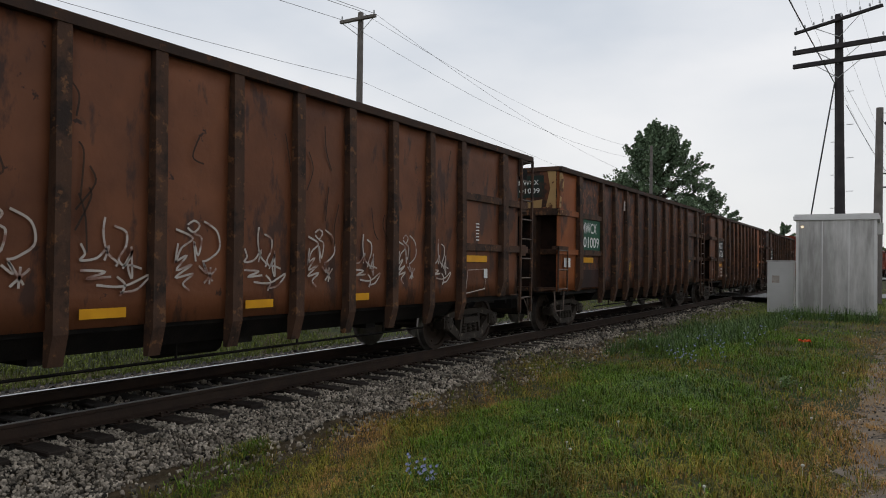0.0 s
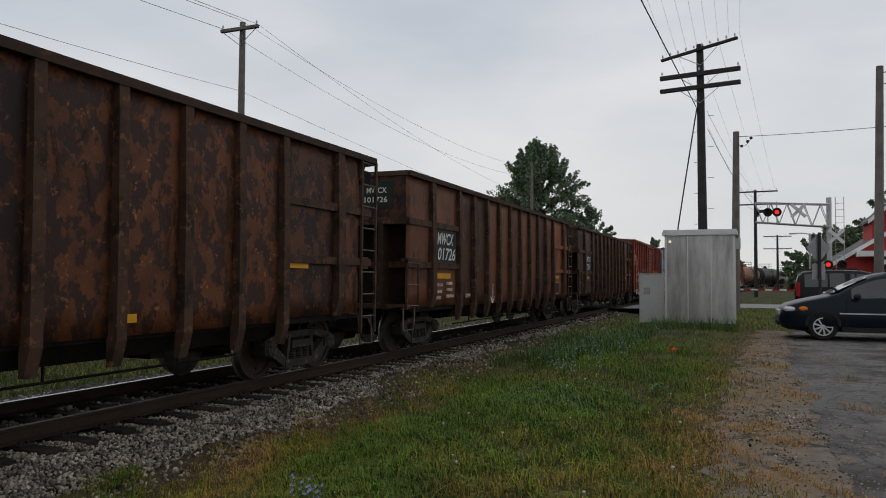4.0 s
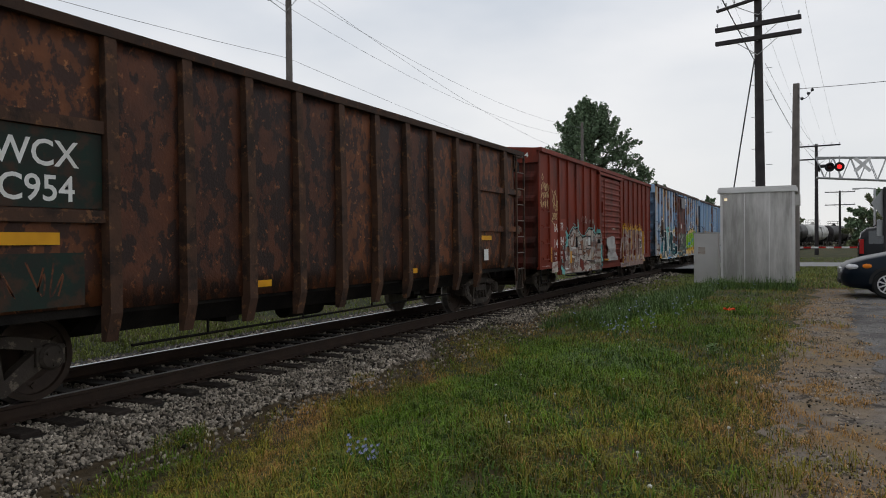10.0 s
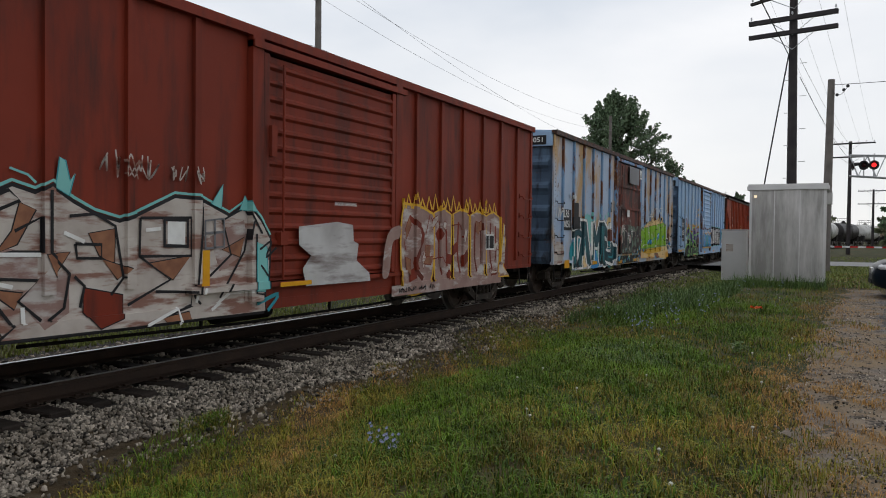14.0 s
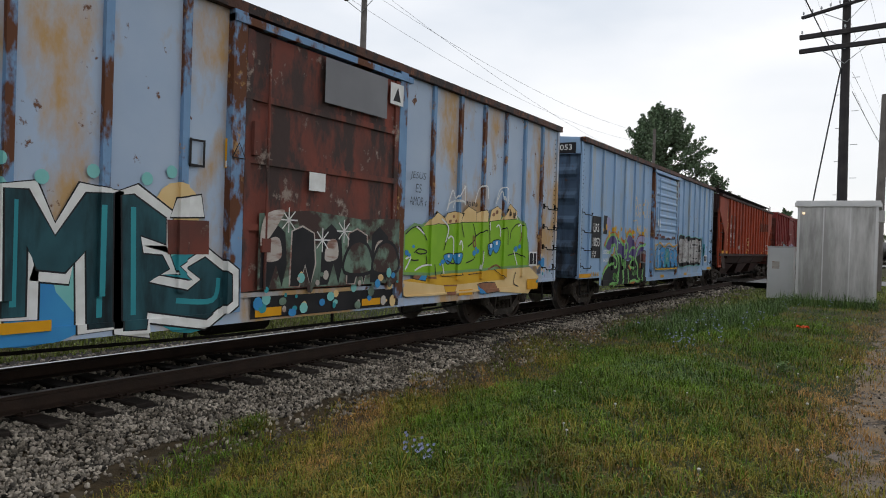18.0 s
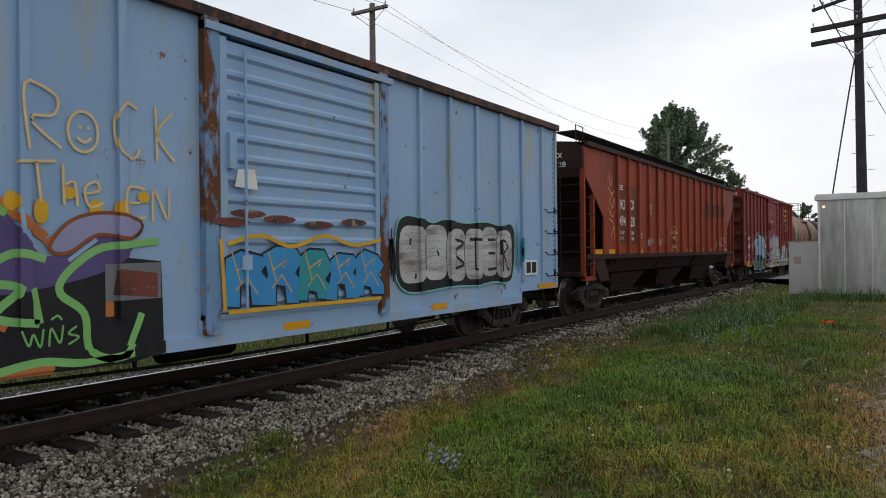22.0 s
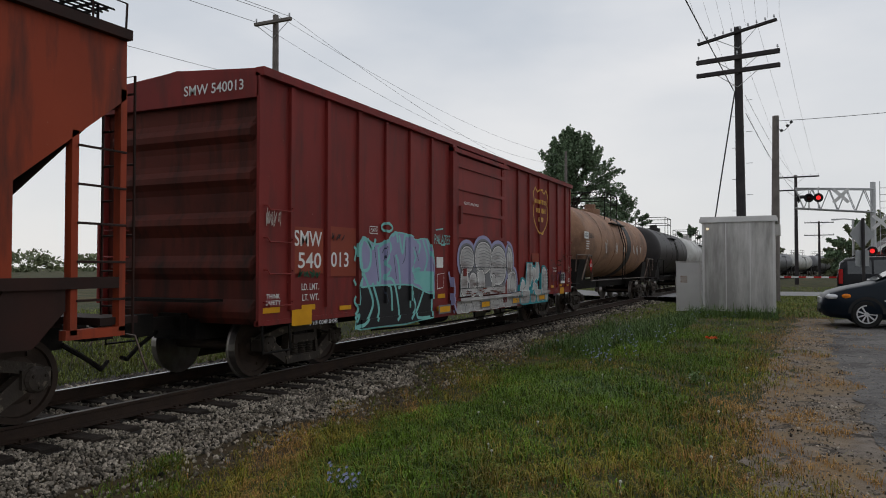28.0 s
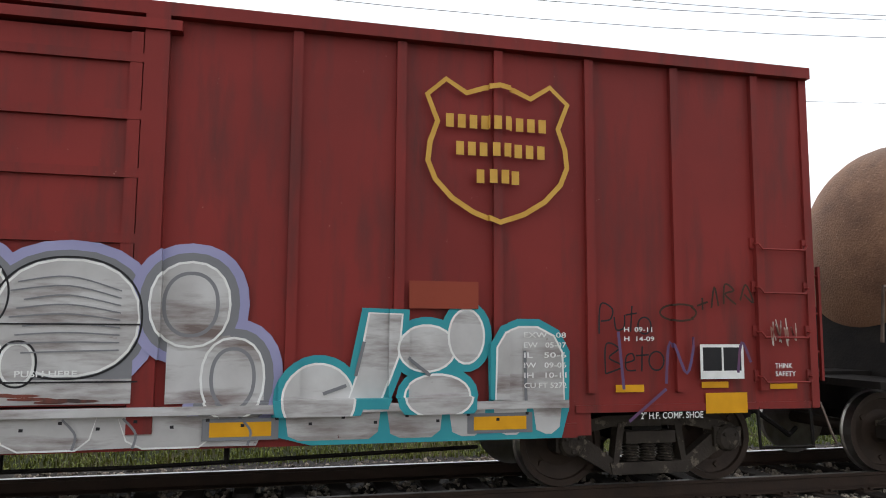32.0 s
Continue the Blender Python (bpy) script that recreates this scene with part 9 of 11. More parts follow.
for k, line in enumerate(("EXW   08", "EW   05-07", "IL   50-6", "IW   09-06", "IH   10-11", "CU FT 5272")):
    s9.text(line, 4.84, 1.54 - k * 0.093, 0.05, w=0.42, ribs=True)
s9.text("H  09-11", 5.86, 1.6, 0.045, w=0.3)
s9.text("H  14-09", 5.86, 1.51, 0.045, w=0.32)

# the tan tank car
car10, zc10, rad10 = TANK_CARS[0]
st = Side(car10, rad10 + 0.004)
st.block(-6.85, -6.22, zc10 + 0.06, zc10 + 0.32, M["white"], "sign_panel")
for txt, y, z, h, w in (("ASOX", -6.8, zc10 + 0.11, 0.16, 0.53), ("288016", -6.15, zc10 + 0.11, 0.17, 0.8)):
    st.text(txt, y, z, h, M["spray_black"], w=w)
st.bars(-6.6, zc10 - 0.05, [0.5, 0.5, 0.4, 0.45], 0.035, 0.09)
for sg in (-1, 1):
    bm = fresh()
    pipe(bm, [(1.47, sg * 7.3, 1.2), (1.52, sg * 6.55, 2.1), (1.46, sg * 5.6, 1.15)], 0.03, 6)
    part("diagonal_brace", bm, M["rung_steel"], car10)
bm = fresh()
prism(bm, [(-6.2, 1.45), (-5.92, 1.73), (-6.2, 2.01), (-6.48, 1.73)], 1.53, 1.54)
diamond = part("hazard_placard", bm, M["tail"], car10, "red diamond hazard placard")
bm = letters("2055", -6.36, 1.67, 0.12, 0.32, 0.015)
for v in bm.verts:
    v.co.x = 1.546
part("lettering", bm, M["white"], diamond)
for k, y in enumerate((-3.4, -1.4, 0.2, 2.6, 3.4, 4.4)):
    scrawl(st, y, y + 0.35, zc10 - 0.5 + 0.1 * (k % 3), zc10 + 0.1, 2, 0.05, M["white"], 90 + k)


# ---- beside the track ----
def bungalow():
    t = thing("equipment_cabinet", pose(-1.37, 26.2, 0.12), "tall grey aluminium signal cabinet standing on grass", "cabinet")
    w, d, h = 1.08, 1.0, 3.1
    bm = fresh()
    box(bm, -w, w, -d, d, 0.12, h - 0.12)
    part("body", bm, M["alu"], t)
    for x0, x1 in ((-w + 0.07, -0.375), (-0.345, 0.345), (0.375, w - 0.07)):
        bm = fresh()
        box(bm, x0, x1, -d - 0.008, -d - 0.001, 0.16, h - 0.16)
        part("front_panel", bm, M["alu"], t)
    for x in (-0.36, 0.36):
        bm = fresh()
        box(bm, x - 0.015, x + 0.015, -d - 0.012, -d, 0.14, h - 0.14)
        part("seam", bm, M["alu_lid"], t)
    for x in (-w + 0.03, w - 0.03):
        bm = fresh()
        box(bm, x - 0.035, x + 0.035, -d - 0.016, -d - 0.001, 0.12, h - 0.12)
        part("corner_angle", bm, M["alu_lid"], t)
    bm = fresh()
    box(bm, -w - 0.08, w + 0.08, -d - 0.1, d + 0.1, h - 0.12, h + 0.0)
    box(bm, -w - 0.05, w + 0.05, -d - 0.07, d + 0.07, h, h + 0.06)
    part("roof", bm, M["alu_lid"], t, "pale overhanging metal roof")
    for x in (-0.8, 0.8):
        bm = fresh()
        box(bm, x - 0.09, x + 0.09, -d - 0.14, -d - 0.101, h - 0.13, h + 0.03)
        part("lifting_lug", bm, M["alu_lid"], t)
    for x in (-w + 0.15, w - 0.15):
        for y in (-d + 0.15, d - 0.15):
            bm = fresh()
            box(bm, x - 0.12, x + 0.12, y - 0.12, y + 0.12, -0.15, 0.12)
            part("foot", bm, M["wood_dark"], t)
    bm = fresh()
    box(bm, -w + 0.13, -w + 0.2, -d - 0.06, -d - 0.001, h - 0.36, h - 0.29)
    part("lamp", bm, glow("warm_lamp_lens", (1.0, 0.78, 0.5), 0.9), t, "small warm lit lamp")
    bm = fresh()
    box(bm, w, w + 0.16, -0.5, 0.1, h - 0.55, h - 0.2)
    part("vent_hood", bm, M["alu"], t)
    return t


bungalow()


def small_cabinet():
    t = thing("small_cabinet", pose(-3.14, 27.6, 0.1), "narrow pale-grey relay cabinet beside the taller one", "cabinet")
    bm = fresh()
    box(bm, -0.4, 0.4, -0.35, 0.35, 0.0, 1.72)
    part("body", bm, M["alu_lid"], t)
    bm = fresh()
    box(bm, -0.43, 0.43, -0.38, 0.38, 1.72, 1.77)
    part("lid", bm, M["alu"], t)
    bm = fresh()
    box(bm, -0.34, 0.34, -0.362, -0.351, 0.1, 1.65)
    part("door", bm, M["alu_lid"], t)
    bm = fresh()
    box(bm, -0.25, -0.02, -0.366, -0.3625, 1.0, 1.25)
    part("notice", bm, M["chalk"], t)


small_cabinet()


def utility_pole(name, x, y, top, r, material, label, arms=(), lean=(0, 0)):
    t = thing(name, pose(x, y, lift(x, y) - 0.3) @ pose(0, 0, 0, lean[0], lean[1], 0), label, "utility pole")
    h = top - lift(x, y) + 0.3
    bm = fresh()
    rod(bm, (0, 0, 0), (0, 0, h), r * 1.25, 12, r * 0.85)
    part("pole", bm, material, t, smooth=False)
    for z, half, yaw, pins, tilt, *thick in arms:
        th = thick[0] if thick else 0.06
        holder = pose(0, 0, h - z, 0, 0, yaw) @ pose(0, 0, 0, 0, tilt, 0)
        bm = fresh()
        box(bm, -half, half, -r - 0.12, -r + 0.02, -th, th)
        bmesh.ops.bevel(bm, geom=bm.edges[:], offset=0.012, segments=1, affect="EDGES")
        bm.transform(holder)
        arm = part("crossarm", bm, M["wood_dark"] if material is M["wood_dark"] else M["wood_grey"], t)
        bm = fresh()
        for s in (1, -1):
            pipe(bm, [(s * 0.75, -r - 0.05, -0.06), (0, -r - 0.03, -0.62)], 0.014, 4)
        bm.transform(holder)
        part("arm_brace", bm, M["galv"], t)
        for i in range(pins):
            px = -half + 0.08 + (2 * half - 0.16) * i / (pins - 1)
            bm = fresh()
            rod(bm, (px, -r - 0.05, th - 0.01), (px, -r - 0.05, th + 0.1), 0.012, 5)
            rod(bm, (px, -r - 0.05, th + 0.07), (px, -r - 0.05, th + 0.16), 0.038, 7, 0.026)
            bm.transform(holder)
            part("insulator", bm, M["galv"], arm)
    return t


utility_pole("utility_pole", -1.47, 30.0, 10.84, 0.155, M["wood_dark"], "dark creosoted line pole with three crossarms of insulators",
             ((0.25, 1.48, -14, 10, -7, 0.05), (1.2, 1.5, -8, 3, 0, 0.085), (1.72, 1.5, -8, 0, 0, 0.08)), lean=(0, -0.5))
utility_pole("utility_pole", -0.42, 36.0, 8.45, 0.16, M["wood_grey"], "bare grey wooden pole with a slack service wire", lean=(0, 0.6))
utility_pole("utility_pole", 4.36, 30.0, 9.35, 0.14, M["wood_grey"], "plain pale wooden pole by the parking lot", lean=(0, 1.0))
utility_pole("utility_pole", -17.5, 22.4, 11.25, 0.13, M["wood_grey"], "grey wooden power pole with one short crossarm", ((0.3, 0.85, 0, 2, 0),))
utility_pole("utility_pole", -17.6, 63.5, 12.0, 0.14, M["wood_grey"], "bare grey wooden power pole beyond the track")
utility_pole("utility_pole", 0.9, 72.0, 9.85, 0.14, M["wood_dark"], "distant dark line pole with crossarms", ((0.2, 1.87, -4, 7, 0), (1.35, 1.87, -4, 2, 0)))
utility_pole("utility_pole", 4.42, 118.0, 8.3, 0.15, M["wood_dark"], "far dark line pole with crossarms", ((0.2, 1.9, -4, 6, 0), (2.0, 1.9, -4, 4, 0)))


# ---- loose cover: ballast, grass, weeds ----
def mesh_np(name, verts, tris, material, parent=None, smooth=False):
    me = bpy.data.meshes.new(name)
    nv, nt = len(verts), len(tris)
    me.vertices.add(nv)
    me.vertices.foreach_set("co", np.ascontiguousarray(verts, np.float32).ravel())
    me.loops.add(nt * 3)
    me.loops.foreach_set("vertex_index", np.ascontiguousarray(tris, np.int32).ravel())
    me.polygons.add(nt)
    me.polygons.foreach_set("loop_start", np.arange(0, nt * 3, 3, dtype=np.int32))
    me.polygons.foreach_set("use_smooth", [smooth] * nt)
    me.update(calc_edges=True)
    me.materials.append(material)
    ob = new(name, me)
    ob.parent = parent
    return ob


rng = np.random.default_rng(7)
PHI = (1 + 5 ** 0.5) / 2
ICO = np.array([(-1, PHI, 0), (1, PHI, 0), (-1, -PHI, 0), (1, -PHI, 0), (0, -1, PHI), (0, 1, PHI), (0, -1, -PHI), (0, 1, -PHI),
                (PHI, 0, -1), (PHI, 0, 1), (-PHI, 0, -1), (-PHI, 0, 1)]) / 1.902

ICO_F = np.array([0, 11, 5, 0, 5, 1, 0, 1, 7, 0, 7, 10, 0, 10, 11, 1, 5, 9, 5, 11, 4, 11, 10, 2, 10, 7, 6, 7, 1, 8,
                  3, 9, 4, 3, 4, 2, 3, 2, 6, 3, 6, 8, 3, 8, 9, 4, 9, 5, 2, 4, 11, 6, 2, 10, 8, 6, 7, 9, 8, 1]).reshape(-1, 3)


def turns(n):
    """Random turns as n matrices."""
    q = rng.normal(size=(n, 4))
    q /= np.linalg.norm(q, axis=1)[:, None]
    w, x, y, z = q.T
    return np.stack([np.stack([1 - 2 * (y * y + z * z), 2 * (x * y - w * z), 2 * (x * z + w * y)], -1),
                     np.stack([2 * (x * y + w * z), 1 - 2 * (x * x + z * z), 2 * (y * z - w * x)], -1),
                     np.stack([2 * (x * z - w * y), 2 * (y * z + w * x), 1 - 2 * (x * x + y * y)], -1)], 1)


def stones(name, places, size, material, label, parent=None):
    n = len(places)
    k = ICO[None] * (1 + rng.uniform(-0.38, 0.3, (n, 12, 1)))
    k = k * (size[:, None, None] * rng.uniform(0.5, 1.35, (n, 1, 3)))
    v = np.einsum("nij,nkj->nki", turns(n), k) + places[:, None]
    f = (ICO_F[None] + 12 * np.arange(n)[:, None, None]).reshape(-1, 3)
    ob = mesh_np(name, v.reshape(-1, 3), f, material, parent)
    return tagged(ob, label, "ballast", kind="stuff")


def scatter(x0, x1, y0, y1, per):
    n = int((x1 - x0) * (y1 - y0) * per)
    return np.stack([rng.uniform(x0, x1, n), rng.uniform(y0, y1, n)], -1)


heights = np.vectorize(lift)
TX = TRACK_X
beds = [(TX + 0.85, TX + 3.1, -3, 1, 300, 0.03), (TX + 0.85, TX + 3.1, 1, 9, 1500, 0.023), (TX + 0.85, TX + 3.1, 9, 18, 800, 0.027), (TX + 0.85, TX + 3.0, 18, 30, 260, 0.038),
        (TX + 0.85, TX + 2.8, 30, 62, 60, 0.06), (TX - 0.7, TX + 0.85, -3, 20, 170, 0.036), (TX - 0.7, TX + 0.85, 20, 60, 60, 0.045),
        (TX - 2.6, TX - 0.7, -3, 26, 130, 0.042), (TX - 2.6, TX - 0.7, 26, 62, 40, 0.06)]
P, S = [], []
for x0, x1, y0, y1, per, size in beds:
    p = scatter(x0, x1, y0, y1, per)
    e = p[:, 0] - TX
    # thin out past the toe of the bed, which wanders
    toe = 2.62 + 0.22 * np.sin(p[:, 1] * 0.8) + 0.15 * np.sin(p[:, 1] * 2.3 + 1) - np.clip((p[:, 1] - 6.5) * 0.12, 0, 0.8)
    keep = (e < toe) | (rng.random(len(p)) < 0.10)
    keep &= ~((np.abs(p[:, 1] - 46) < 4))
    # the ties' ends lie bare
    keep &= ~((np.abs((p[:, 1] + 6 + 0.265) % 0.53 - 0.265) < 0.14) & (np.abs(e) < 1.4))
    p = p[keep]
    s = size * rng.uniform(0.4, 1.1, len(p))
    near = np.abs(e[keep]) < 1.5
    z = heights(p[:, 0], p[:, 1]) + s * 0.25 + rng.uniform(0, 0.03, len(p)) * np.where(near, 0.4, 1) + np.where(near, 0.012, 0.03) * np.clip((2.3 - np.abs(e[keep])) / 0.8, 0, 1)
    P.append(np.column_stack([p, z]))
    S.append(s)
ballast = stones("ballast", np.concatenate(P), np.concatenate(S), M["stone"], "grey and white crushed-stone ballast beside the rails")
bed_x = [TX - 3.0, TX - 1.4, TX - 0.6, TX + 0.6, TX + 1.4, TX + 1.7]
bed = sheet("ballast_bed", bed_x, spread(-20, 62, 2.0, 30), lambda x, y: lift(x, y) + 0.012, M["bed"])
soil = strip("soil", lambda y: TX + 1.66, lambda y: TX + 3.5 + wob(y, 3, 0.25) - min(0.8, max(0.0, (y - 6.5) * 0.12)), list(np.arange(-6, 40, 0.3)), 0.004, M["soil"])
tagged(soil, "bare dark soil with dead weeds beside the ballast", "soil", kind="structure")
tagged(bed, "dark dirty stone bed under the track", "ballast", kind="structure")


def blades(name, places, height, width, material, label, bend=0.5, parent=None):
    """Bent blades of grass: five corners each."""
    n = len(places)
    a = rng.uniform(0, 2 * np.pi, n)
    h = height * rng.uniform(0.45, 1.25, n)
    lean = rng.uniform(0.15, bend, n) * h
    d, c = np.stack([np.cos(a), np.sin(a)], -1), np.stack([-np.sin(a), np.cos(a)], -1)
    w = width * rng.uniform(0.6, 1.3, n)
    v = np.zeros((n, 5, 3))
    v[:, 0, :2], v[:, 1, :2] = places[:, :2] - c * w[:, None] / 2, places[:, :2] + c * w[:, None] / 2
    v[:, 2, :2] = places[:, :2] - c * w[:, None] * 0.38 + d * (lean * 0.42)[:, None]
    v[:, 3, :2] = places[:, :2] + c * w[:, None] * 0.38 + d * (lean * 0.42)[:, None]
    v[:, 4, :2] = places[:, :2] + d * lean[:, None]
    z = places[:, 2]
    v[:, 0, 2] = v[:, 1, 2] = z - 0.01
    v[:, 2, 2] = v[:, 3, 2] = z + h * 0.66
    v[:, 4, 2] = z + h * np.clip(1 - 0.32 * lean / h, 0.35, 1)
    f = (np.array([[0, 1, 3], [0, 3, 2], [2, 3, 4]])[None] + 5 * np.arange(n)[:, None, None]).reshape(-1, 3)
    ob = mesh_np(name, v.reshape(-1, 3), f, material, parent)
    return tagged(ob, label, "grass", kind="stuff")


M["grass"] = surf("green_grass_blade", (0.135, 0.225, 0.02), (0.045, 0.085, 0.009), 0.9, 0.6, 0, 0, island=0.75, spec=0.15)
M["grass_dry"] = surf("dry_grass_blade", (0.46, 0.265, 0.085), (0.29, 0.155, 0.047), 0.9, 0.7, 0, 0, island=0.5, spec=0.2)
M["grass_olive"] = surf("olive_grass_blade", (0.25, 0.215, 0.035), (0.095, 0.09, 0.016), 0.8, 0.65, 0, 0, island=0.7, spec=0.12)
M["weed"] = surf("weed_leaf", (0.085, 0.15, 0.024), (0.036, 0.075, 0.013), 1.2, 0.55, 0, 0, island=0.4, spec=0.3)
M["chicory"] = surf("chicory_petal", (0.3, 0.32, 0.5), (0.25, 0.27, 0.44), 8.0, 0.6, 0, 0)
M["clover"] = surf("clover_head", (0.6, 0.6, 0.55), (0.5, 0.5, 0.45), 8.0, 0.7, 0, 0)


def wave(p, s, f):
    return np.sin(p[:, 0] * f * 1.3 + s) * np.sin(p[:, 1] * f + s * 1.7) + 0.6 * np.sin(p[:, 0] * f * 2.9 + p[:, 1] * f * 1.9 + s * 3.1)


kinds = {"grass": [], "grass_olive": [], "grass_dry": []}
for y0, y1, per in ((-5, 2, 500), (2, 5.5, 2500), (5.5, 9, 2000), (9, 14, 900), (14, 20, 420), (20, 34, 150)):
    p = scatter(-6.7, 1.9, y0, y1, per)
    edge = -5.22 + 0.22 * np.sin(p[:, 1] * 0.8) + 0.15 * np.sin(p[:, 1] * 2.3 + 1) - np.clip((p[:, 1] - 6.0) * 0.15, 0, 1.15)
    right = 0.1 + 0.3 * np.sin(p[:, 1] * 1.1 + 2) + np.clip((p[:, 1] - 12) * 0.05, 0, 0.8)
    inside = (p[:, 0] > edge) & (p[:, 0] < right)
    tuft = (p[:, 0] >= right) & (wave(p, 4.0, 2.1) + 0.5 * wave(p, 9.0, 5.3) > 0.2 + 0.8 * (p[:, 0] - right)) & (p[:, 0] < right + 1.7)
    tuft |= (p[:, 0] <= edge) & (p[:, 0] > edge - 0.45) & (wave(p, 2.2, 1.9) > 0.75)
    bare = wave(p, 8.0, 3.1) + 0.7 * wave(p, 3.3, 7.3) > 1.25
    thin = (rng.random(len(p)) < np.where(bare, 0.35, 1.0)) & (rng.random(len(p)) < np.clip((p[:, 0] - edge + 0.05) * 1.3, 0.12, 1) * np.clip((right - p[:, 0]) * 0.9 + 0.4, 0.4, 1))
    p, tf = p[(inside & thin) | tuft], tuft[(inside & thin) | tuft]
    dryness = 0.5 * wave(p, 1.0, 0.75) + 0.4 * wave(p, 6.0, 2.2) + 0.25 * wave(p, 2.7, 5.1) - 0.12 + 0.8 * np.exp(-((p[:, 0] + 1.0) ** 2 / 0.7 + (p[:, 1] - 7.4) ** 2 / 3.0)) + 0.3 * np.exp(-((p[:, 0] + 1.3) ** 2 / 1.0 + (p[:, 1] - 4.6) ** 2 / 1.2)) + np.clip((p[:, 0] + 1.1) * 1.5, 0, 2.2) + np.clip((-3.3 - p[:, 0] - np.clip((p[:, 1] - 6) * 0.1, 0, 1.2)) * 1.0, 0, 1.0) + rng.normal(0, 0.38, len(p))
    k = np.where(dryness > 1.1, 2, np.where(dryness > 0.3, 1, 0))
    tilt = np.where(rng.random(len(p)) < 0.12, 1, 0)
    k = np.where((k == 0) & (tilt == 1), 1, k)
    full = np.column_stack([p, heights(p[:, 0], p[:, 1])])
    for i, nm in enumerate(kinds):
        kinds[nm].append(full[k == i])
GR = {}
for nm, h, w, lab in (("grass", 0.085, 0.008, "lush green unmown grass between track and parking lot"), ("grass_olive", 0.085, 0.007, "olive-green grass with seed stalks"),
                      ("grass_dry", 0.055, 0.006, "dry straw-coloured grass patches")):
    p = np.concatenate(kinds[nm])
    hh = h * (1 + 0.35 * np.clip(wave(p, 3.0, 1.3), -0.6, 1.2) + 0.55 * np.clip(wave(p, 5.0, 6.7), -0.7, 1.2))
    GR[nm] = blades(nm, p, hh, w, M[nm], lab, 1.9)
# lush tufts, in drifts
tp = scatter(-4.3, -0.9, 2.5, 17, 11)
tp = tp[(wave(tp, 1.0, 0.75) < 0.1) & (rng.random(len(tp)) < 0.75)]
tuft_p = np.repeat(tp, 75, axis=0) + rng.normal(0, 0.085, (len(tp) * 75, 2))
blades("grass_tufts", np.column_stack([tuft_p, heights(tuft_p[:, 0], tuft_p[:, 1])]), np.repeat(rng.uniform(0.07, 0.16, len(tp)), 75), 0.008, M["grass"], "thick dark-green tufts of grass", 1.5)
# low broad leaves among the grass
p = np.concatenate([scatter(-4.4, -0.6, 2, 9, 300), scatter(-4.4, -0.6, 9, 16, 150)])
p = p[wave(p, 5.0, 1.1) > 0.1]
blades("low_broadleaf_weeds", np.column_stack([p, heights(p[:, 0], p[:, 1]) + 0.02]), 0.04, 0.014, M["weed"], "low broad-leaved weeds among the grass", 1.1)
# a taller bank of weeds before the cabinets, and grass beyond the track
p = np.concatenate([scatter(-5.3, -2.3, 15, 24.5, 260), scatter(-3.4, -0.2, 22.5, 25.0, 260), scatter(-3.0, -1.6, 8.3, 10.2, 700)])
p = p[wave(p, 0.4, 1.3) > -0.5]
tall = blades("tall_weeds", np.column_stack([p, heights(p[:, 0], p[:, 1])]), np.where(p[:, 1] < 12, 0.13, 0.38) * rng.uniform(0.5, 1.2, len(p)), 0.013, M["weed"], "tall green weeds in front of the cabinets", 1.4)
M["lawn"] = surf("lawn_blade", (0.21, 0.25, 0.055), (0.14, 0.175, 0.04), 0.5, 0.6, 0, 0, island=0.4, spec=0.25)
p = np.concatenate([scatter(-17, TX - 2.7, -4, 14, 300), scatter(-22, TX - 2.7, 14, 60, 70)])
blades("grass_beyond", np.column_stack([p, heights(p[:, 0], p[:, 1])]), 0.1, 0.022, M["lawn"], "mown green grass beyond the track", 0.8)
p = np.concatenate([scatter(-6.5, 12, 24.5, 42, 80), scatter(-4, 30, 49.8, 62, 12)])
blades("verge_grass", np.column_stack([p, heights(p[:, 0], p[:, 1])]), 0.1, 0.03, M["lawn"], "mown grass verge by the road", 1.2)


def chicory(x, y, tall, seed):
    """A stalky plant with small blue flowers."""
    r = random.Random(seed)
    t = thing("chicory_plant", pose(x, y, lift(x, y)), "wiry wildflower with small pale-blue blooms in grass", "wildflower", "wildflowers in the grass")
    stem, tips = fresh(), []
    for i in range(5):
        a, l = r.uniform(0, 6.28), tall * r.uniform(0.6, 1.0)
        p = Vector((0, 0, 0))
        pts = [tuple(p)]
        for k in range(3):
            p = p + Vector((math.cos(a) * l * 0.16 + r.uniform(-0.03, 0.03), math.sin(a) * l * 0.16 + r.uniform(-0.03, 0.03), l / 3))
            pts.append(tuple(p))
            if k:
                tips.append(tuple(p))
        pipe(stem, pts, 0.004, 4)
    part("stem", stem, M["weed"], t)
    for p in tips:
        if r.random() < 0.75:
            bm = fresh()
            n = 9
            c = bm.verts.new((p[0], p[1], p[2]))
            ring = []
            for k in range(n * 2):
                a, rr = math.pi * k / n, (0.016 if k % 2 else 0.009)
                ring.append(bm.verts.new((p[0] + rr * math.cos(a), p[1] + rr * math.sin(a) * 0.7 - 0.004, p[2] + rr * math.sin(a) * 0.7 + 0.004)))
            for k in range(n * 2):
                bm.faces.new((c, ring[k], ring[(k + 1) % (2 * n)]))
            part("bloom", bm, M["chicory"], t)


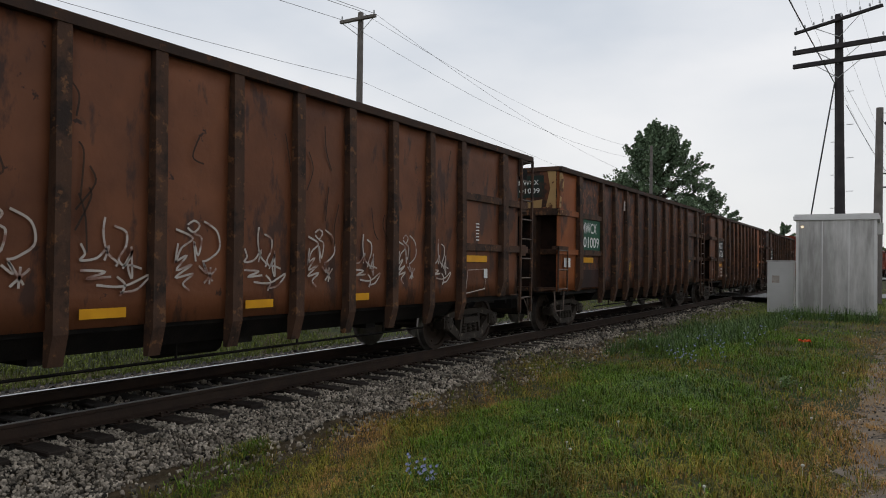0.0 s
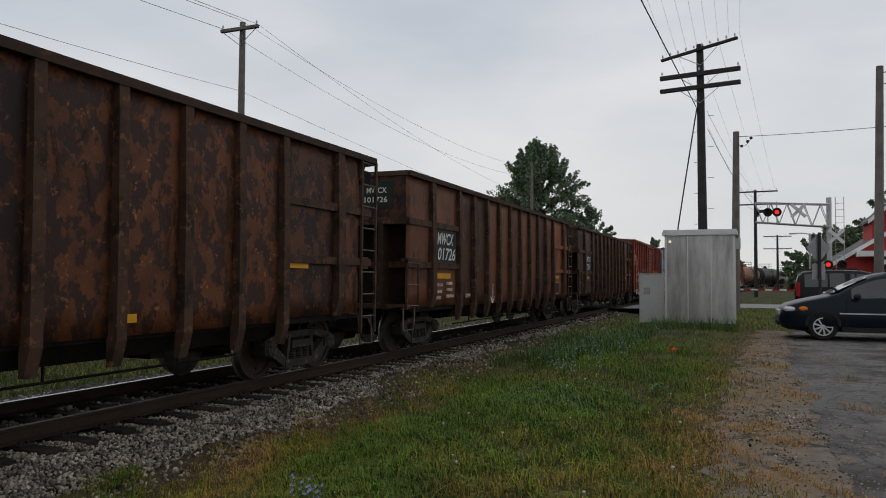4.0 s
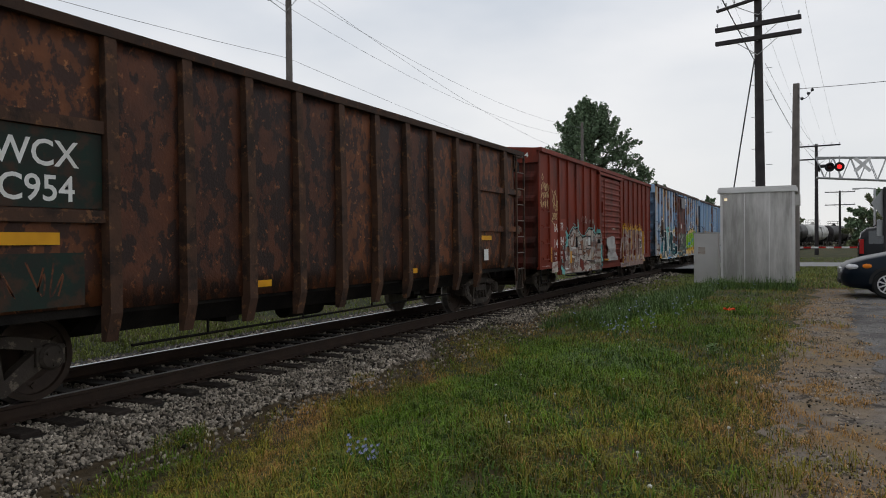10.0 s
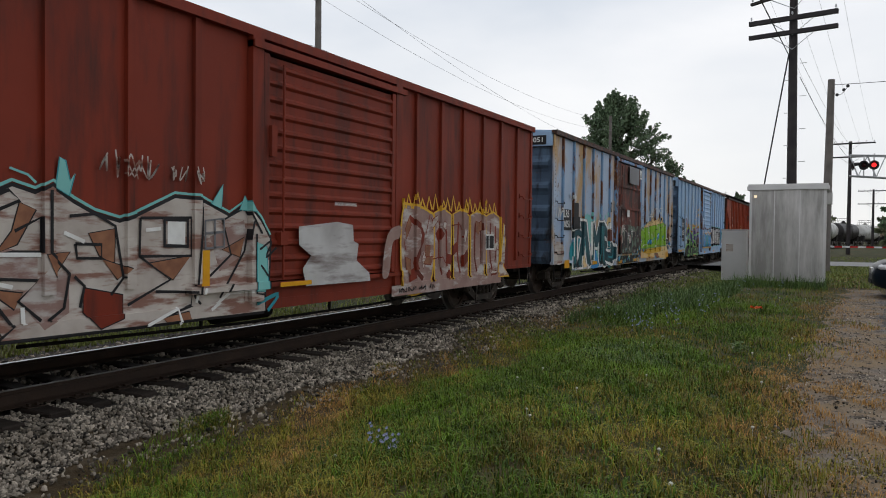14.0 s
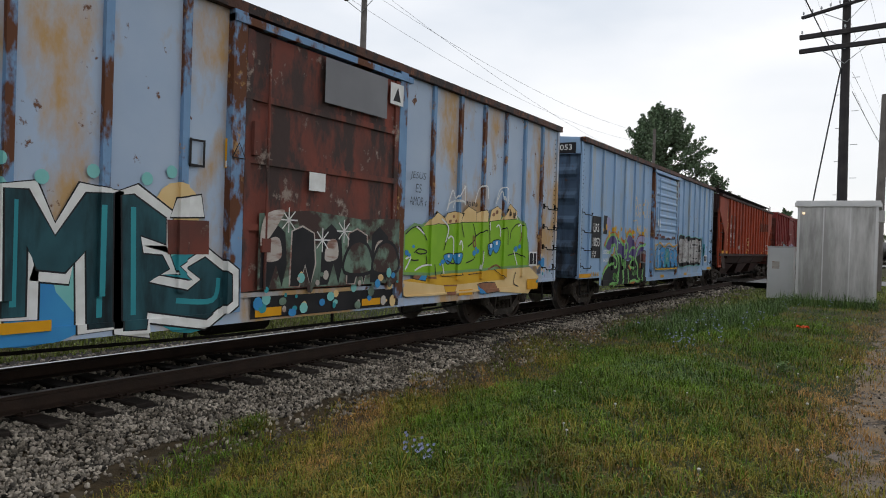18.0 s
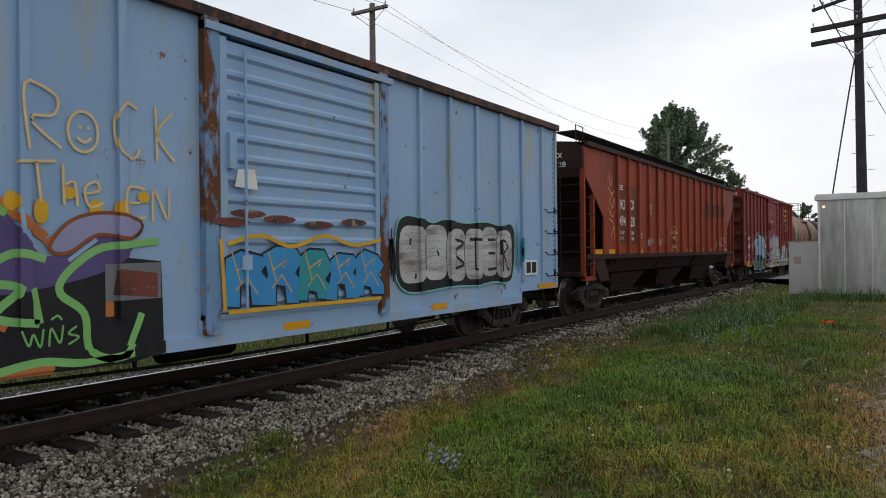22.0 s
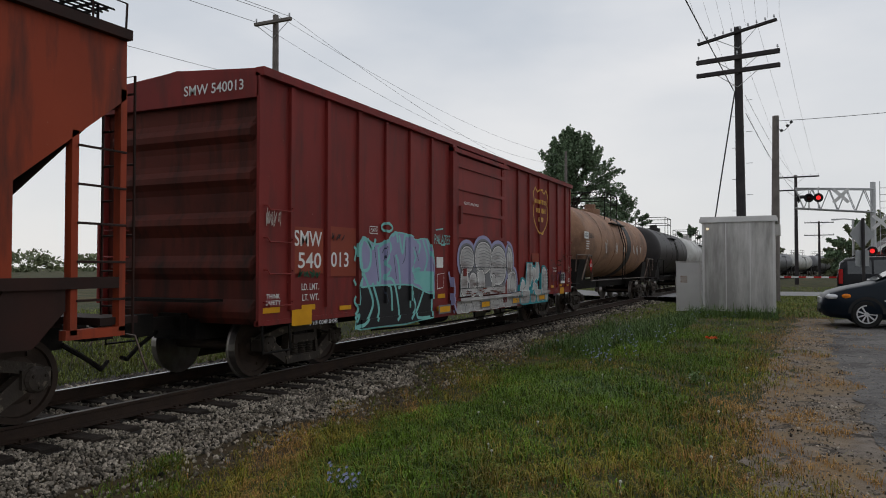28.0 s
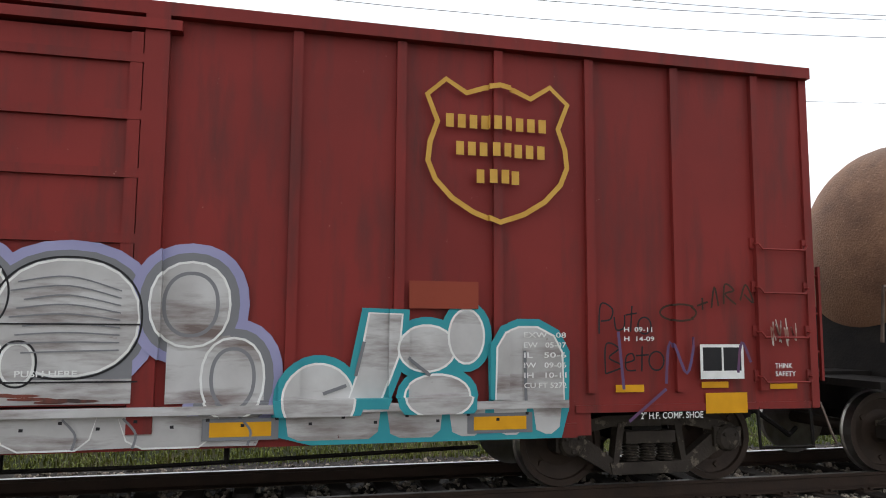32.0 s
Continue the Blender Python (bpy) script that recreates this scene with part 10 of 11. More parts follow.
fr = random.Random(5)
for i in range(11):
    chicory(-2.75 + fr.uniform(-0.75, 0.75), 12.6 + fr.uniform(-1.3, 1.3), fr.uniform(0.28, 0.5), i)
for i, (x, y) in enumerate(((-2.85, 4.45), (-2.7, 4.35), (-3.0, 4.6), (-1.3, 20.5), (-1.9, 19.0), (-2.3, 22.5), (-3.4, 17.0), (-2.0, 15.5))):
    chicory(x, y, 0.22 if y < 6 else 0.4, 40 + i)
for i in range(34):
    x, y = fr.uniform(-3.2, -0.4), 4 + 16 * fr.random() ** 1.3
    bm = fresh()
    bmesh.ops.create_icosphere(bm, subdivisions=1, radius=0.013 * fr.uniform(0.8, 1.3))
    bmesh.ops.scale(bm, verts=bm.verts, vec=(1, 1, 0.8))
    rod(bm, (0, 0, -0.08), (0, 0, 0), 0.002, 4)
    o = part("clover_bloom", bm, M["clover"])
    o.matrix_basis = pose(x, y, lift(x, y) + 0.075)
    tagged(o, "small white clover head in the grass", "wildflower", "white blooms in the grass")
bm = fresh()
for k in range(46):
    a, l = fr.uniform(0, 6.28), fr.uniform(0.05, 0.14)
    c, s = math.cos(a), math.sin(a)
    z = fr.uniform(0.02, 0.16)
    v = [bm.verts.new(q) for q in ((c * 0.02, s * 0.02, z), (c * l * 0.6 - s * 0.018, s * l * 0.6 + c * 0.018, z + 0.03), (c * l, s * l, z + 0.02), (c * l * 0.6 + s * 0.018, s * l * 0.6 - c * 0.018, z + 0.03))]
    bm.faces.new(v)
weed = part("broadleaf_weed", bm, M["weed"])
weed.matrix_basis = pose(-1.07, 9.95, lift(-1.07, 9.95))
tagged(weed, "dark broadleaf weed standing in dry grass", "weed")
# a scrap of orange litter and a few pale scraps on the gravel
bm = fresh()
vs = []
for i in range(5):
    for j in range(4):
        vs.append(bm.verts.new((i * 0.055 - 0.11, j * 0.045, 0.05 + 0.035 * math.sin(i * 2.1 + j * 1.3))))
for i in range(4):
    for j in range(3):
        bm.faces.new((vs[i * 4 + j], vs[i * 4 + j + 1], vs[(i + 1) * 4 + j + 1], vs[(i + 1) * 4 + j]))
bmesh.ops.solidify(bm, geom=bm.faces[:], thickness=0.02)
lit = part("litter", bm, plain("orange_plastic", (0.85, 0.11, 0.02), 0.5))
lit.matrix_basis = pose(-1.37, 15.65, lift(-1.37, 15.65) + 0.03)
tagged(lit, "crumpled bright-orange plastic scrap on grass", "litter")
lotbits = np.concatenate([scatter(-0.5, 1.6, 2.5, 9, 700), scatter(-0.5, 1.6, 9, 20, 300)])
lotbits = lotbits[rng.random(len(lotbits)) < np.clip(1.1 - np.abs(lotbits[:, 0] - 0.3) * 1.0, 0.06, 1) * np.clip(0.6 + 0.6 * wave(lotbits, 7.0, 1.7), 0.1, 1)]
stones("loose_gravel", np.column_stack([lotbits, heights(lotbits[:, 0], lotbits[:, 1]) + 0.012]), rng.uniform(0.004, 0.014, len(lotbits)), M["stone"], "loose gravel along the asphalt's crumbling edge")
# ties under the rails, the nearest apart, the far ones together
bm = fresh()
box(bm, -1.32, 1.32, -0.115, 0.115, -0.17, 0)
bmesh.ops.bevel(bm, geom=bm.edges[:], offset=0.012, segments=1, affect="EDGES")
tie0 = part("tie", bm, M["tie"], track)
tie0.matrix_basis = pose(TX, -6, -0.192)
plate = None
for i in range(1, 150):
    y = -6 + i * 0.53
    o = again(tie0, track, pose(TX + fr.uniform(-0.05, 0.05), y + fr.uniform(-0.02, 0.02), -0.192 + fr.uniform(-0.008, 0.004), 0, 0, fr.uniform(-1.2, 1.2)))
bm = fresh()
for i in range(150, 560):
    u = -6 + i * 0.53
    x, y, a = on_track(u)
    b2 = [(-1.3, -0.11), (1.3, -0.11), (1.3, 0.11), (-1.3, 0.11)]
    hexa(bm, [(x + px * math.cos(a) - py * math.sin(a), y + px * math.sin(a) + py * math.cos(a), z) for z in (-0.3, -0.19) for px, py in b2])
far = part("far_ties", bm, M["tie"], track)
far["kind"] = "stuff"
bm = fresh()
box(bm, -0.18, 0.18, -0.09, 0.09, -0.192, -0.176)
for sx in (-0.12, 0.12):
    box(bm, sx - 0.02, sx + 0.02, -0.06, -0.03, -0.176, -0.15)
    box(bm, sx - 0.02, sx + 0.02, 0.03, 0.06, -0.176, -0.15)
plate0 = part("tie_plate", bm, M["rail"], track)
plate0.matrix_basis = pose(TX + 0.755, -6, 0)
for i in range(1, 90):
    again(plate0, track, pose(TX + 0.755, -6 + i * 0.53, 0))


# ---- wires ----
def wire(a, b, sag, r, label, n=12, material="wire"):
    a, b = Vector(a), Vector(b)
    pts = [a + (b - a) * (i / n) - Vector((0, 0, sag * 4 * (i / n) * (1 - i / n))) for i in range(n + 1)]
    bm = fresh()
    pipe(bm, pts, r, 4)
    return tagged(part("overhead_wire", bm, M[material]), label, "wire", "overhead wires")


M["wire_pale"] = plain("pale_wire", (0.2, 0.2, 0.21), 0.5)
# three power lines from the arm's ends and the pole's head, one under another on the next pole, and a cable below them
for dx, z0, z1, sag in ((-0.78, 11.05, 10.7, 1.15), (0.0, 11.3, 11.5, 0.95), (0.78, 11.05, 8.9, 0.8)):
    wire((-17.5 + dx, 22.3, z0), (-17.5, 63.4, z1), sag, 0.0065, "thin overhead power line along the track", material="wire_pale")
    wire((-17.5 + dx, 22.3, z0), (-17.5 + dx, -24, 11.2), 1.15, 0.009, "thin overhead power line along the track", material="wire_pale")
wire((-17.5, 22.3, 8.62), (-17.5, 63.4, 7.0), 0.15, 0.006, "thin overhead cable along the track", material="wire_pale")
wire((-17.5, 22.3, 8.62), (-17.5, -24, 8.8), 0.95, 0.007, "thin overhead cable along the track", material="wire_pale")
for k in range(8):
    d = -1.4 + k * 2.8 / 7
    x, y, z = -1.47 + 0.97 * d, 29.8 - 0.24 * d, 10.78 + 0.122 * d
    wire((x, y, z), (x + 0.3, -14, 10.9), 0.35, 0.004, "very thin signal wire from pole to pole", material="wire_pale")
    if k % 2:
        wire((x, y, z), (0.9 + d * 1.2, 71.8, 9.75), 0.4, 0.005, "very thin signal wire from pole to pole", material="wire_pale")
wire((-1.7, 29.85, 8.35), (-4.0, -14, 9.4), 0.15, 0.022, "thick black service cable from a line pole")
wire((-1.3, 30.0, 7.5), (0.85, 72, 8.4), 0.35, 0.015, "slack cable between line poles")
wire((-1.32, 30.0, 8.2), (0.85, 72, 9.6), 0.3, 0.008, "thin cable between line poles")
wire((-1.68, 29.9, 8.35), (-2.95, 30.2, 0.15), -0.12, 0.035, "dark guy wire from pole to ground")
wire((-0.33, 35.9, 8.2), (16, 34, 8.75), 0.3, 0.013, "slack service wire between two wooden poles")
wire((4.5, 30.0, 9.1), (16, 28, 10.6), 0.1, 0.018, "service wire from a pale pole")
wire((4.5, 30.0, 8.7), (16, 30, 9.5), 0.1, 0.015, "service wire from a pale pole")
for k, (x, z) in enumerate(((-0.1, 7.75), (0.15, 7.95), (0.3, 8.1))):
    bm = fresh()
    bmesh.ops.create_uvsphere(bm, u_segments=8, v_segments=6, radius=0.07)
    o = part("line_insulator", bm, M["wire"])
    o.matrix_basis = pose(x, 35.85, z)
    tagged(o, "small dark insulator hanging on a slack wire", "insulator")
wire((-0.36, 35.9, 8.2), (-0.1, 35.85, 7.75), 0.1, 0.012, "short looped lead at a pole top", 6)
wire((-0.1, 35.85, 7.75), (0.3, 35.85, 8.1), 0.12, 0.012, "short looped lead at a pole top", 6)
for z in np.arange(2.6, 9.0, 0.6):
    bm = fresh()
    s = 1 if int(round(z / 0.6)) % 2 else -1
    rod(bm, (-1.44 + s * 0.14, 29.95, z), (-1.44 + s * 0.36, 29.95, z), 0.012, 5)
    tagged(part("pole_step", bm, M["galv"]), "steel climbing step driven into a pole", "pole step", "pole steps")


# ---- vehicles ----
M["navy"] = surf("navy_car_paint", (0.004, 0.009, 0.016), (0.005, 0.01, 0.018), 2.0, 0.3, 0.1, 0.0)
M["car_black"] = surf("black_car_paint", (0.008, 0.009, 0.011), (0.01, 0.011, 0.013), 2.0, 0.25, 0.2, 0.0)
M["car_glass"] = surf("dark_car_glass", (0.02, 0.024, 0.027), (0.03, 0.035, 0.038), 2.0, 0.04, 0.0, 0.0, spec=0.9)
M["tyre"] = surf("tyre_rubber", (0.013, 0.013, 0.013), (0.02, 0.02, 0.02), 9.0, 0.85, 0, 0.1)
M["chrome"] = surf("bright_alloy", (0.62, 0.63, 0.65), (0.52, 0.53, 0.55), 4.0, 0.28, 0.85, 0.0)
M["trim"] = surf("black_plastic_trim", (0.015, 0.015, 0.016), (0.022, 0.022, 0.023), 6.0, 0.6, 0, 0.05)
M["lamp_clear"] = surf("clear_lamp_lens", (0.75, 0.76, 0.78), (0.6, 0.62, 0.66), 9.0, 0.12, 0.2, 0.0)
M["amber"] = surf("amber_lens", (0.8, 0.25, 0.02), (0.7, 0.2, 0.02), 9.0, 0.2, 0, 0.0)
M["lens_dark"] = surf("unlit_red_lens", (0.05, 0.006, 0.006), (0.035, 0.004, 0.004), 9.0, 0.15, 0, 0.0)


def minivan(name, m, label, paint, tall=1.0, wheel_at=(0.98, 4.02)):
    """Nose at the origin, its length along +x, its width along y."""
    t = thing(name, m, label, "car")
    st = [0.0, 0.06, 0.2, 0.55, 1.1, 1.35, 1.75, 2.1, 2.5, 3.3, 4.2, 4.75, 4.98, 5.08, 5.1]
    top = [0.55, 0.74, 0.87, 0.98, 1.1, 1.22, 1.46, 1.62, 1.70, 1.73, 1.72, 1.67, 1.5, 1.05, 0.9]
    wid = [0.55, 0.74, 0.87, 0.95, 0.98, 0.99, 1.0, 1.0, 1.0, 1.0, 1.0, 0.98, 0.95, 0.92, 0.85]
    bot = [0.38, 0.3, 0.25, 0.22, 0.22, 0.22, 0.22, 0.22, 0.22, 0.22, 0.22, 0.25, 0.3, 0.34, 0.4]
    def section(i):
        zt, w, zb = top[i] * tall, wid[i], bot[i]
        belt = min(zt - 0.02, 1.04 * tall)
        rw = w * (0.97 if zt < 1.15 * tall else 0.97 - 0.27 * (zt - 1.1 * tall) / (0.63 * tall))
        half = [(0.5 * w, zb), (w * 0.93, zb), (w, zb + 0.14), (w * 1.005, 0.62), (w * 0.985, belt - 0.02), (rw, zt - 0.07 if zt > 1.15 * tall else zt - 0.03), (rw * 0.82, zt), (rw * 0.35, zt + 0.015)]
        return half
    bm = fresh()
    rings = []
    for i, s in enumerate(st):
        h = section(i)
        rings.append([bm.verts.new((s, -y, z)) for y, z in h] + [bm.verts.new((s, y, z)) for y, z in h[::-1]])
    k = len(rings[0])
    for a, b in zip(rings, rings[1:]):
        for i in range(k):
            bm.faces.new((a[i], b[i], b[(i + 1) % k], a[(i + 1) % k]))
    bm.faces.new(rings[0][::-1])
    bm.faces.new(rings[-1])
    bmesh.ops.recalc_face_normals(bm, faces=bm.faces[:])
    part("body", bm, paint, t, smooth=True)
    def glass(nm, s0, s1, side, f0=0.08, f1=0.9, cut=0.0):
        bm = fresh()
        n = 6
        lo, hi = [], []
        for j in range(n + 1):
            s = s0 + (s1 - s0) * j / n
            i = max(q for q in range(len(st) - 1) if st[q] <= s + 1e-6)
            u = (s - st[i]) / (st[i + 1] - st[i])
            A, B = section(i), section(i + 1)
            p4 = [A[4][q] + (B[4][q] - A[4][q]) * u for q in (0, 1)]
            p5 = [A[5][q] + (B[5][q] - A[5][q]) * u for q in (0, 1)]
            lo.append((s, side * (p4[0] + (p5[0] - p4[0]) * f0 + 0.012), p4[1] + (p5[1] - p4[1]) * f0))
            hi.append((s, side * (p4[0] + (p5[0] - p4[0]) * f1 + 0.012), p4[1] + (p5[1] - p4[1]) * f1))
        for j in range(n):
            q = [bm.verts.new(p) for p in (lo[j], lo[j + 1], hi[j + 1], hi[j])]
            bm.faces.new(q)
        bmesh.ops.remove_doubles(bm, verts=bm.verts[:], dist=0.001)
        bmesh.ops.recalc_face_normals(bm, faces=bm.faces[:])
        part(nm, bm, M["car_glass"], t)
    for side in (1, -1):
        glass("side_window", 1.62, 2.72, side)
        glass("side_window", 2.8, 3.75, side)
        glass("side_window", 3.83, 4.72, side)
        bm = fresh()
        box(bm, 1.35, 4.7, *sorted((side * 1.0, side * 1.018)), 0.66, 0.69)
        part("trim_strip", bm, M["chrome"], t)
        bm = fresh()
        box(bm, 0.9 + 0.5, 4.0 - 0.4, *sorted((side * 0.95, side * 1.012)), 0.22, 0.34)
        part("sill_trim", bm, M["trim"], t)
        for x in (1.5, 2.76, 3.8):
            bm = fresh()
            box(bm, x - 0.006, x + 0.006, *sorted((side * 0.99, side * 1.009)), 0.36, 1.0)
            part("door_gap", bm, M["trim"], t)
        for x in (2.5, 2.95):
            bm = fresh()
            box(bm, x - 0.1, x + 0.1, *sorted((side * 1.0, side * 1.035)), 0.86, 0.9)
            part("door_handle", bm, paint, t)
        bm = fresh()
        bmesh.ops.create_uvsphere(bm, u_segments=10, v_segments=7, radius=0.11)
        bmesh.ops.scale(bm, verts=bm.verts, vec=(0.8, 1.0, 0.75))
        bmesh.ops.translate(bm, verts=bm.verts, vec=(1.72, side * 1.12, 1.1))
        part("wing_mirror", bm, M["trim"], t, smooth=True)
        bm = fresh()
        pipe(bm, [(2.6, side * 0.62, 1.71 * tall), (2.7, side * 0.62, 1.78 * tall), (4.4, side * 0.62, 1.79 * tall), (4.5, side * 0.62, 1.72 * tall)], 0.025, 5)
        part("roof_rail", bm, M["trim"], t)
        bm = fresh()
        bmesh.ops.create_uvsphere(bm, u_segments=12, v_segments=8, radius=0.2)
        bmesh.ops.scale(bm, verts=bm.verts, vec=(1.15, 0.55, 0.48))
        bmesh.ops.translate(bm, verts=bm.verts, vec=(0.32, side * 0.8, 0.76))
        part("headlight", bm, M["lamp_clear"], t, smooth=True)
        bm = fresh()
        bmesh.ops.create_uvsphere(bm, u_segments=8, v_segments=6, radius=0.09)
        bmesh.ops.scale(bm, verts=bm.verts, vec=(1.3, 0.4, 0.7))
        bmesh.ops.translate(bm, verts=bm.verts, vec=(0.56, side * 0.93, 0.78))
        part("turn_signal", bm, M["amber"], t, smooth=True)
        bm = fresh()
        box(bm, 4.9, 5.06, *sorted((side * 0.72, side * 0.96)), 0.8, 1.25 * tall)
        part("tail_light", bm, M["tail"], t)
        for wx in wheel_at:
            bm = fresh()
            y0, y1 = side * 0.78, side * 0.985
            lathe(bm, [(y0, 0.2), (y0, 0.31), (y0 + side * 0.03, 0.34), (y1 - side * 0.03, 0.34), (y1, 0.31), (y1, 0.235), (y1 - side * 0.05, 0.225)], 24, "y")
            bmesh.ops.recalc_face_normals(bm, faces=bm.faces[:])
            bmesh.ops.translate(bm, verts=bm.verts, vec=(wx, 0, 0.34))
            tyre = part("wheel", bm, M["tyre"], t)
            bm = fresh()
            for q in range(20):
                a0, a1 = 2 * math.pi * q / 20, 2 * math.pi * (q + 1) / 20
                bm.faces.new([bm.verts.new((rr * math.cos(a), y1 - side * 0.008, rr * math.sin(a))) for a, rr in ((a0, 0.2), (a0, 0.228), (a1, 0.228), (a1, 0.2))])
            for q in range(9):
                a = 2 * math.pi * q / 9
                p = Vector((math.cos(a), 0, math.sin(a)))
                o = Vector((-math.sin(a), 0, math.cos(a))) * 0.022
                c0, c1 = p * 0.04, p * 0.21
                v = [bm.verts.new((c.x, y1 - side * 0.012, c.z)) for c in (c0 - o * 0.7, c0 + o * 0.7, c1 + o, c1 - o)]
                bm.faces.new(v)
            lathe(bm, [(y1 - side * 0.02, 0.06), (y1 - side * 0.002, 0.05)], 10, "y")
            bmesh.ops.recalc_face_normals(bm, faces=bm.faces[:])
            bmesh.ops.translate(bm, verts=bm.verts, vec=(wx, 0, 0.34))
            part("rim", bm, M["chrome"], tyre, "bright nine-spoke alloy rim")
            bm = fresh()
            for q in range(13):
                a0 = math.pi * q / 12
                if q < 12:
                    a1 = math.pi * (q + 1) / 12
                    v = [(wx + rr * math.cos(a), side * 1.006, 0.36 + rr * math.sin(a)) for a, rr in ((a0, 0.34), (a0, 0.41), (a1, 0.41), (a1, 0.34))]
                    bm.faces.new([bm.verts.new(p) for p in v])
            part("wheel_arch", bm, M["trim"], t)
    # windscreen and tailgate glass, grille, bumper
    for s0, s1, nm, y in ((1.18, 1.98, "windscreen", 0.78), (5.06, 4.8, "rear_window", 0.74)):
        i0 = np.interp(s0, st, top) * tall if s0 < 4 else 1.12 * tall
        i1 = np.interp(s1, st, top) * tall - 0.02
        bm = fresh()
        off = 0.03
        v = [bm.verts.new(p) for p in ((s0, -y - 0.06, i0 + off), (s0, y + 0.06, i0 + off), (s1, y - 0.06, i1 + off), (s1, -y + 0.06, i1 + off))]
        bm.faces.new(v)
        part(nm, bm, M["car_glass"], t)
    bm = fresh()
    box(bm, -0.01, 0.09, -0.42, 0.42, 0.58, 0.72)
    part("grille", bm, M["chrome"], t)
    bm = fresh()
    box(bm, -0.02, 0.06, -0.5, 0.5, 0.34, 0.44)
    part("air_dam", bm, M["trim"], t)
    return t


minivan("minivan", pose(0.78, 21.5, 0.16, 0, 0, 1.5), "dark navy-blue minivan parked on asphalt", M["navy"])
minivan("van", pose(7.15, 36.4, 0.16, 0, 0, 178), "black van standing beyond the minivan", M["car_black"], 1.13)


# ---- level crossing ----
def post(name, x, y, z1, r, material, label, cat="post"):
    bm = fresh()
    rod(bm, (0, 0, -0.3), (0, 0, z1 - lift(x, y)), r, 12)
    t = thing(name, pose(x, y, lift(x, y)), label, cat)
    part("mast", bm, material, t)
    return t


M["red_glow"] = glow("lit_red_lens", (1.0, 0.03, 0.03), 1.1)
M["sign_white"] = surf("white_sign_sheet", (0.75, 0.75, 0.75), (0.62, 0.62, 0.62), 5.0, 0.5, 0, 0.02)
M["sign_back"] = surf("grey_sign_back", (0.34, 0.35, 0.36), (0.28, 0.29, 0.3), 3.0, 0.5, 0.4, 0.03)


def crossbuck(parent, x, y, z, s=0.5):
    for a in (45, -45):
        bm = fresh()
        box(bm, -s, s, -0.012, 0.012, -0.085, 0.085)
        bm.transform(pose(x, y - (0.03 if a > 0 else 0), z, 0, a, 0))
        part("crossbuck_blade", bm, M["sign_white"], parent)


def flasher(parent, x, y, z, lit, yaw=0):
    holder = pose(x, y, z, 0, 0, yaw)
    bm = fresh()
    lathe(bm, [(-0.02, 0.24), (0.0, 0.24)], 20, "y")
    bm.transform(holder)
    disc = part("flasher_disc", bm, M["trim"], parent, "black round backing disc")
    bm = fresh()
    lathe(bm, [(-0.1, 0.02), (-0.09, 0.1), (-0.03, 0.115)], 16, "y")
    bm.transform(holder)
    part("lens", bm, M["red_glow"] if lit else M["lens_dark"], disc)
    bm = fresh()
    for q in range(9):
        a0, a1 = math.pi * q / 9, math.pi * (q + 1) / 9
        v = [(rr * math.cos(a), yy, rr * math.sin(a)) for a, rr, yy in ((a0, 0.165, -0.02), (a1, 0.165, -0.02), (a1, 0.16, -0.3), (a0, 0.16, -0.3))]
        bm.faces.new([bm.verts.new(p) for p in v])
    bm.transform(holder)
    part("hood", bm, M["trim"], disc)


sig = post("crossing_signal", 4.17, 44.0, 6.1, 0.13, M["galv"], "galvanised cantilever crossing signal with red flashing lights", "crossing signal")
base = lift(4.17, 44.0)
for z, z_tip in ((5.72, 5.92), (4.52, 4.85)):
    for dy in (-0.3, 0.3):
        bm = fresh()
        rod(bm, (0, dy, z - base), (-3.65, dy, z_tip - base), 0.04, 6)
        part("truss_chord", bm, M["galv"], sig)
for k in range(9):
    x0, x1 = -k * 0.405, -(k + 1) * 0.405
    za = lambda x, up: ((5.72 + 0.2 * -x / 3.65) if up else (4.52 + 0.33 * -x / 3.65)) - base
    for dy in (-0.3, 0.3):
        bm = fresh()
        rod(bm, (x0, dy, za(x0, k % 2)), (x1, dy, za(x1, (k + 1) % 2)), 0.022, 5)
        part("truss_web", bm, M["galv"], sig)
bm = fresh()
hexa(bm, [(-3.65, -0.28, 4.84 - base), (0, -0.28, 4.5 - base), (0, 0.28, 4.5 - base), (-3.65, 0.28, 4.84 - base), (-3.65, -0.28, 4.87 - base), (0, -0.28, 4.53 - base), (0, 0.28, 4.53 - base), (-3.65, 0.28, 4.87 - base)])
part("walkway", bm, M["galv"], sig)
flasher(sig, -2.55, -0.45, 5.35 - base, True)
flasher(sig, -3.0, -0.45, 5.35 - base, False)
flasher(sig, -3.5, -0.1, 5.37 - base, False, 75)
for x in (-2.55, -3.0):
    bm = fresh()
    rod(bm, (x, -0.4, 4.7 - base), (x, -0.4, 5.9 - base), 0.03, 6)
    part("flasher_post", bm, M["galv"], sig)
crossbuck(sig, -1.5, -0.5, 5.4 - base)
crossbuck(sig, 0.3, -0.35, 4.0 - base)
flasher(sig, -0.1, -0.4, 2.5 - base, True)
flasher(sig, 0.55, -0.4, 2.5 - base, False)
bm = fresh()
for s in (0.32, 0.72):
    rod(bm, (s, 0.1, 0.2), (s, 0.1, 6.0), 0.02, 5)
for z in np.arange(0.4, 6.0, 0.35):
    rod(bm, (0.32, 0.1, z), (0.72, 0.1, z), 0.014, 5)
part("ladder", bm, M["galv"], sig)

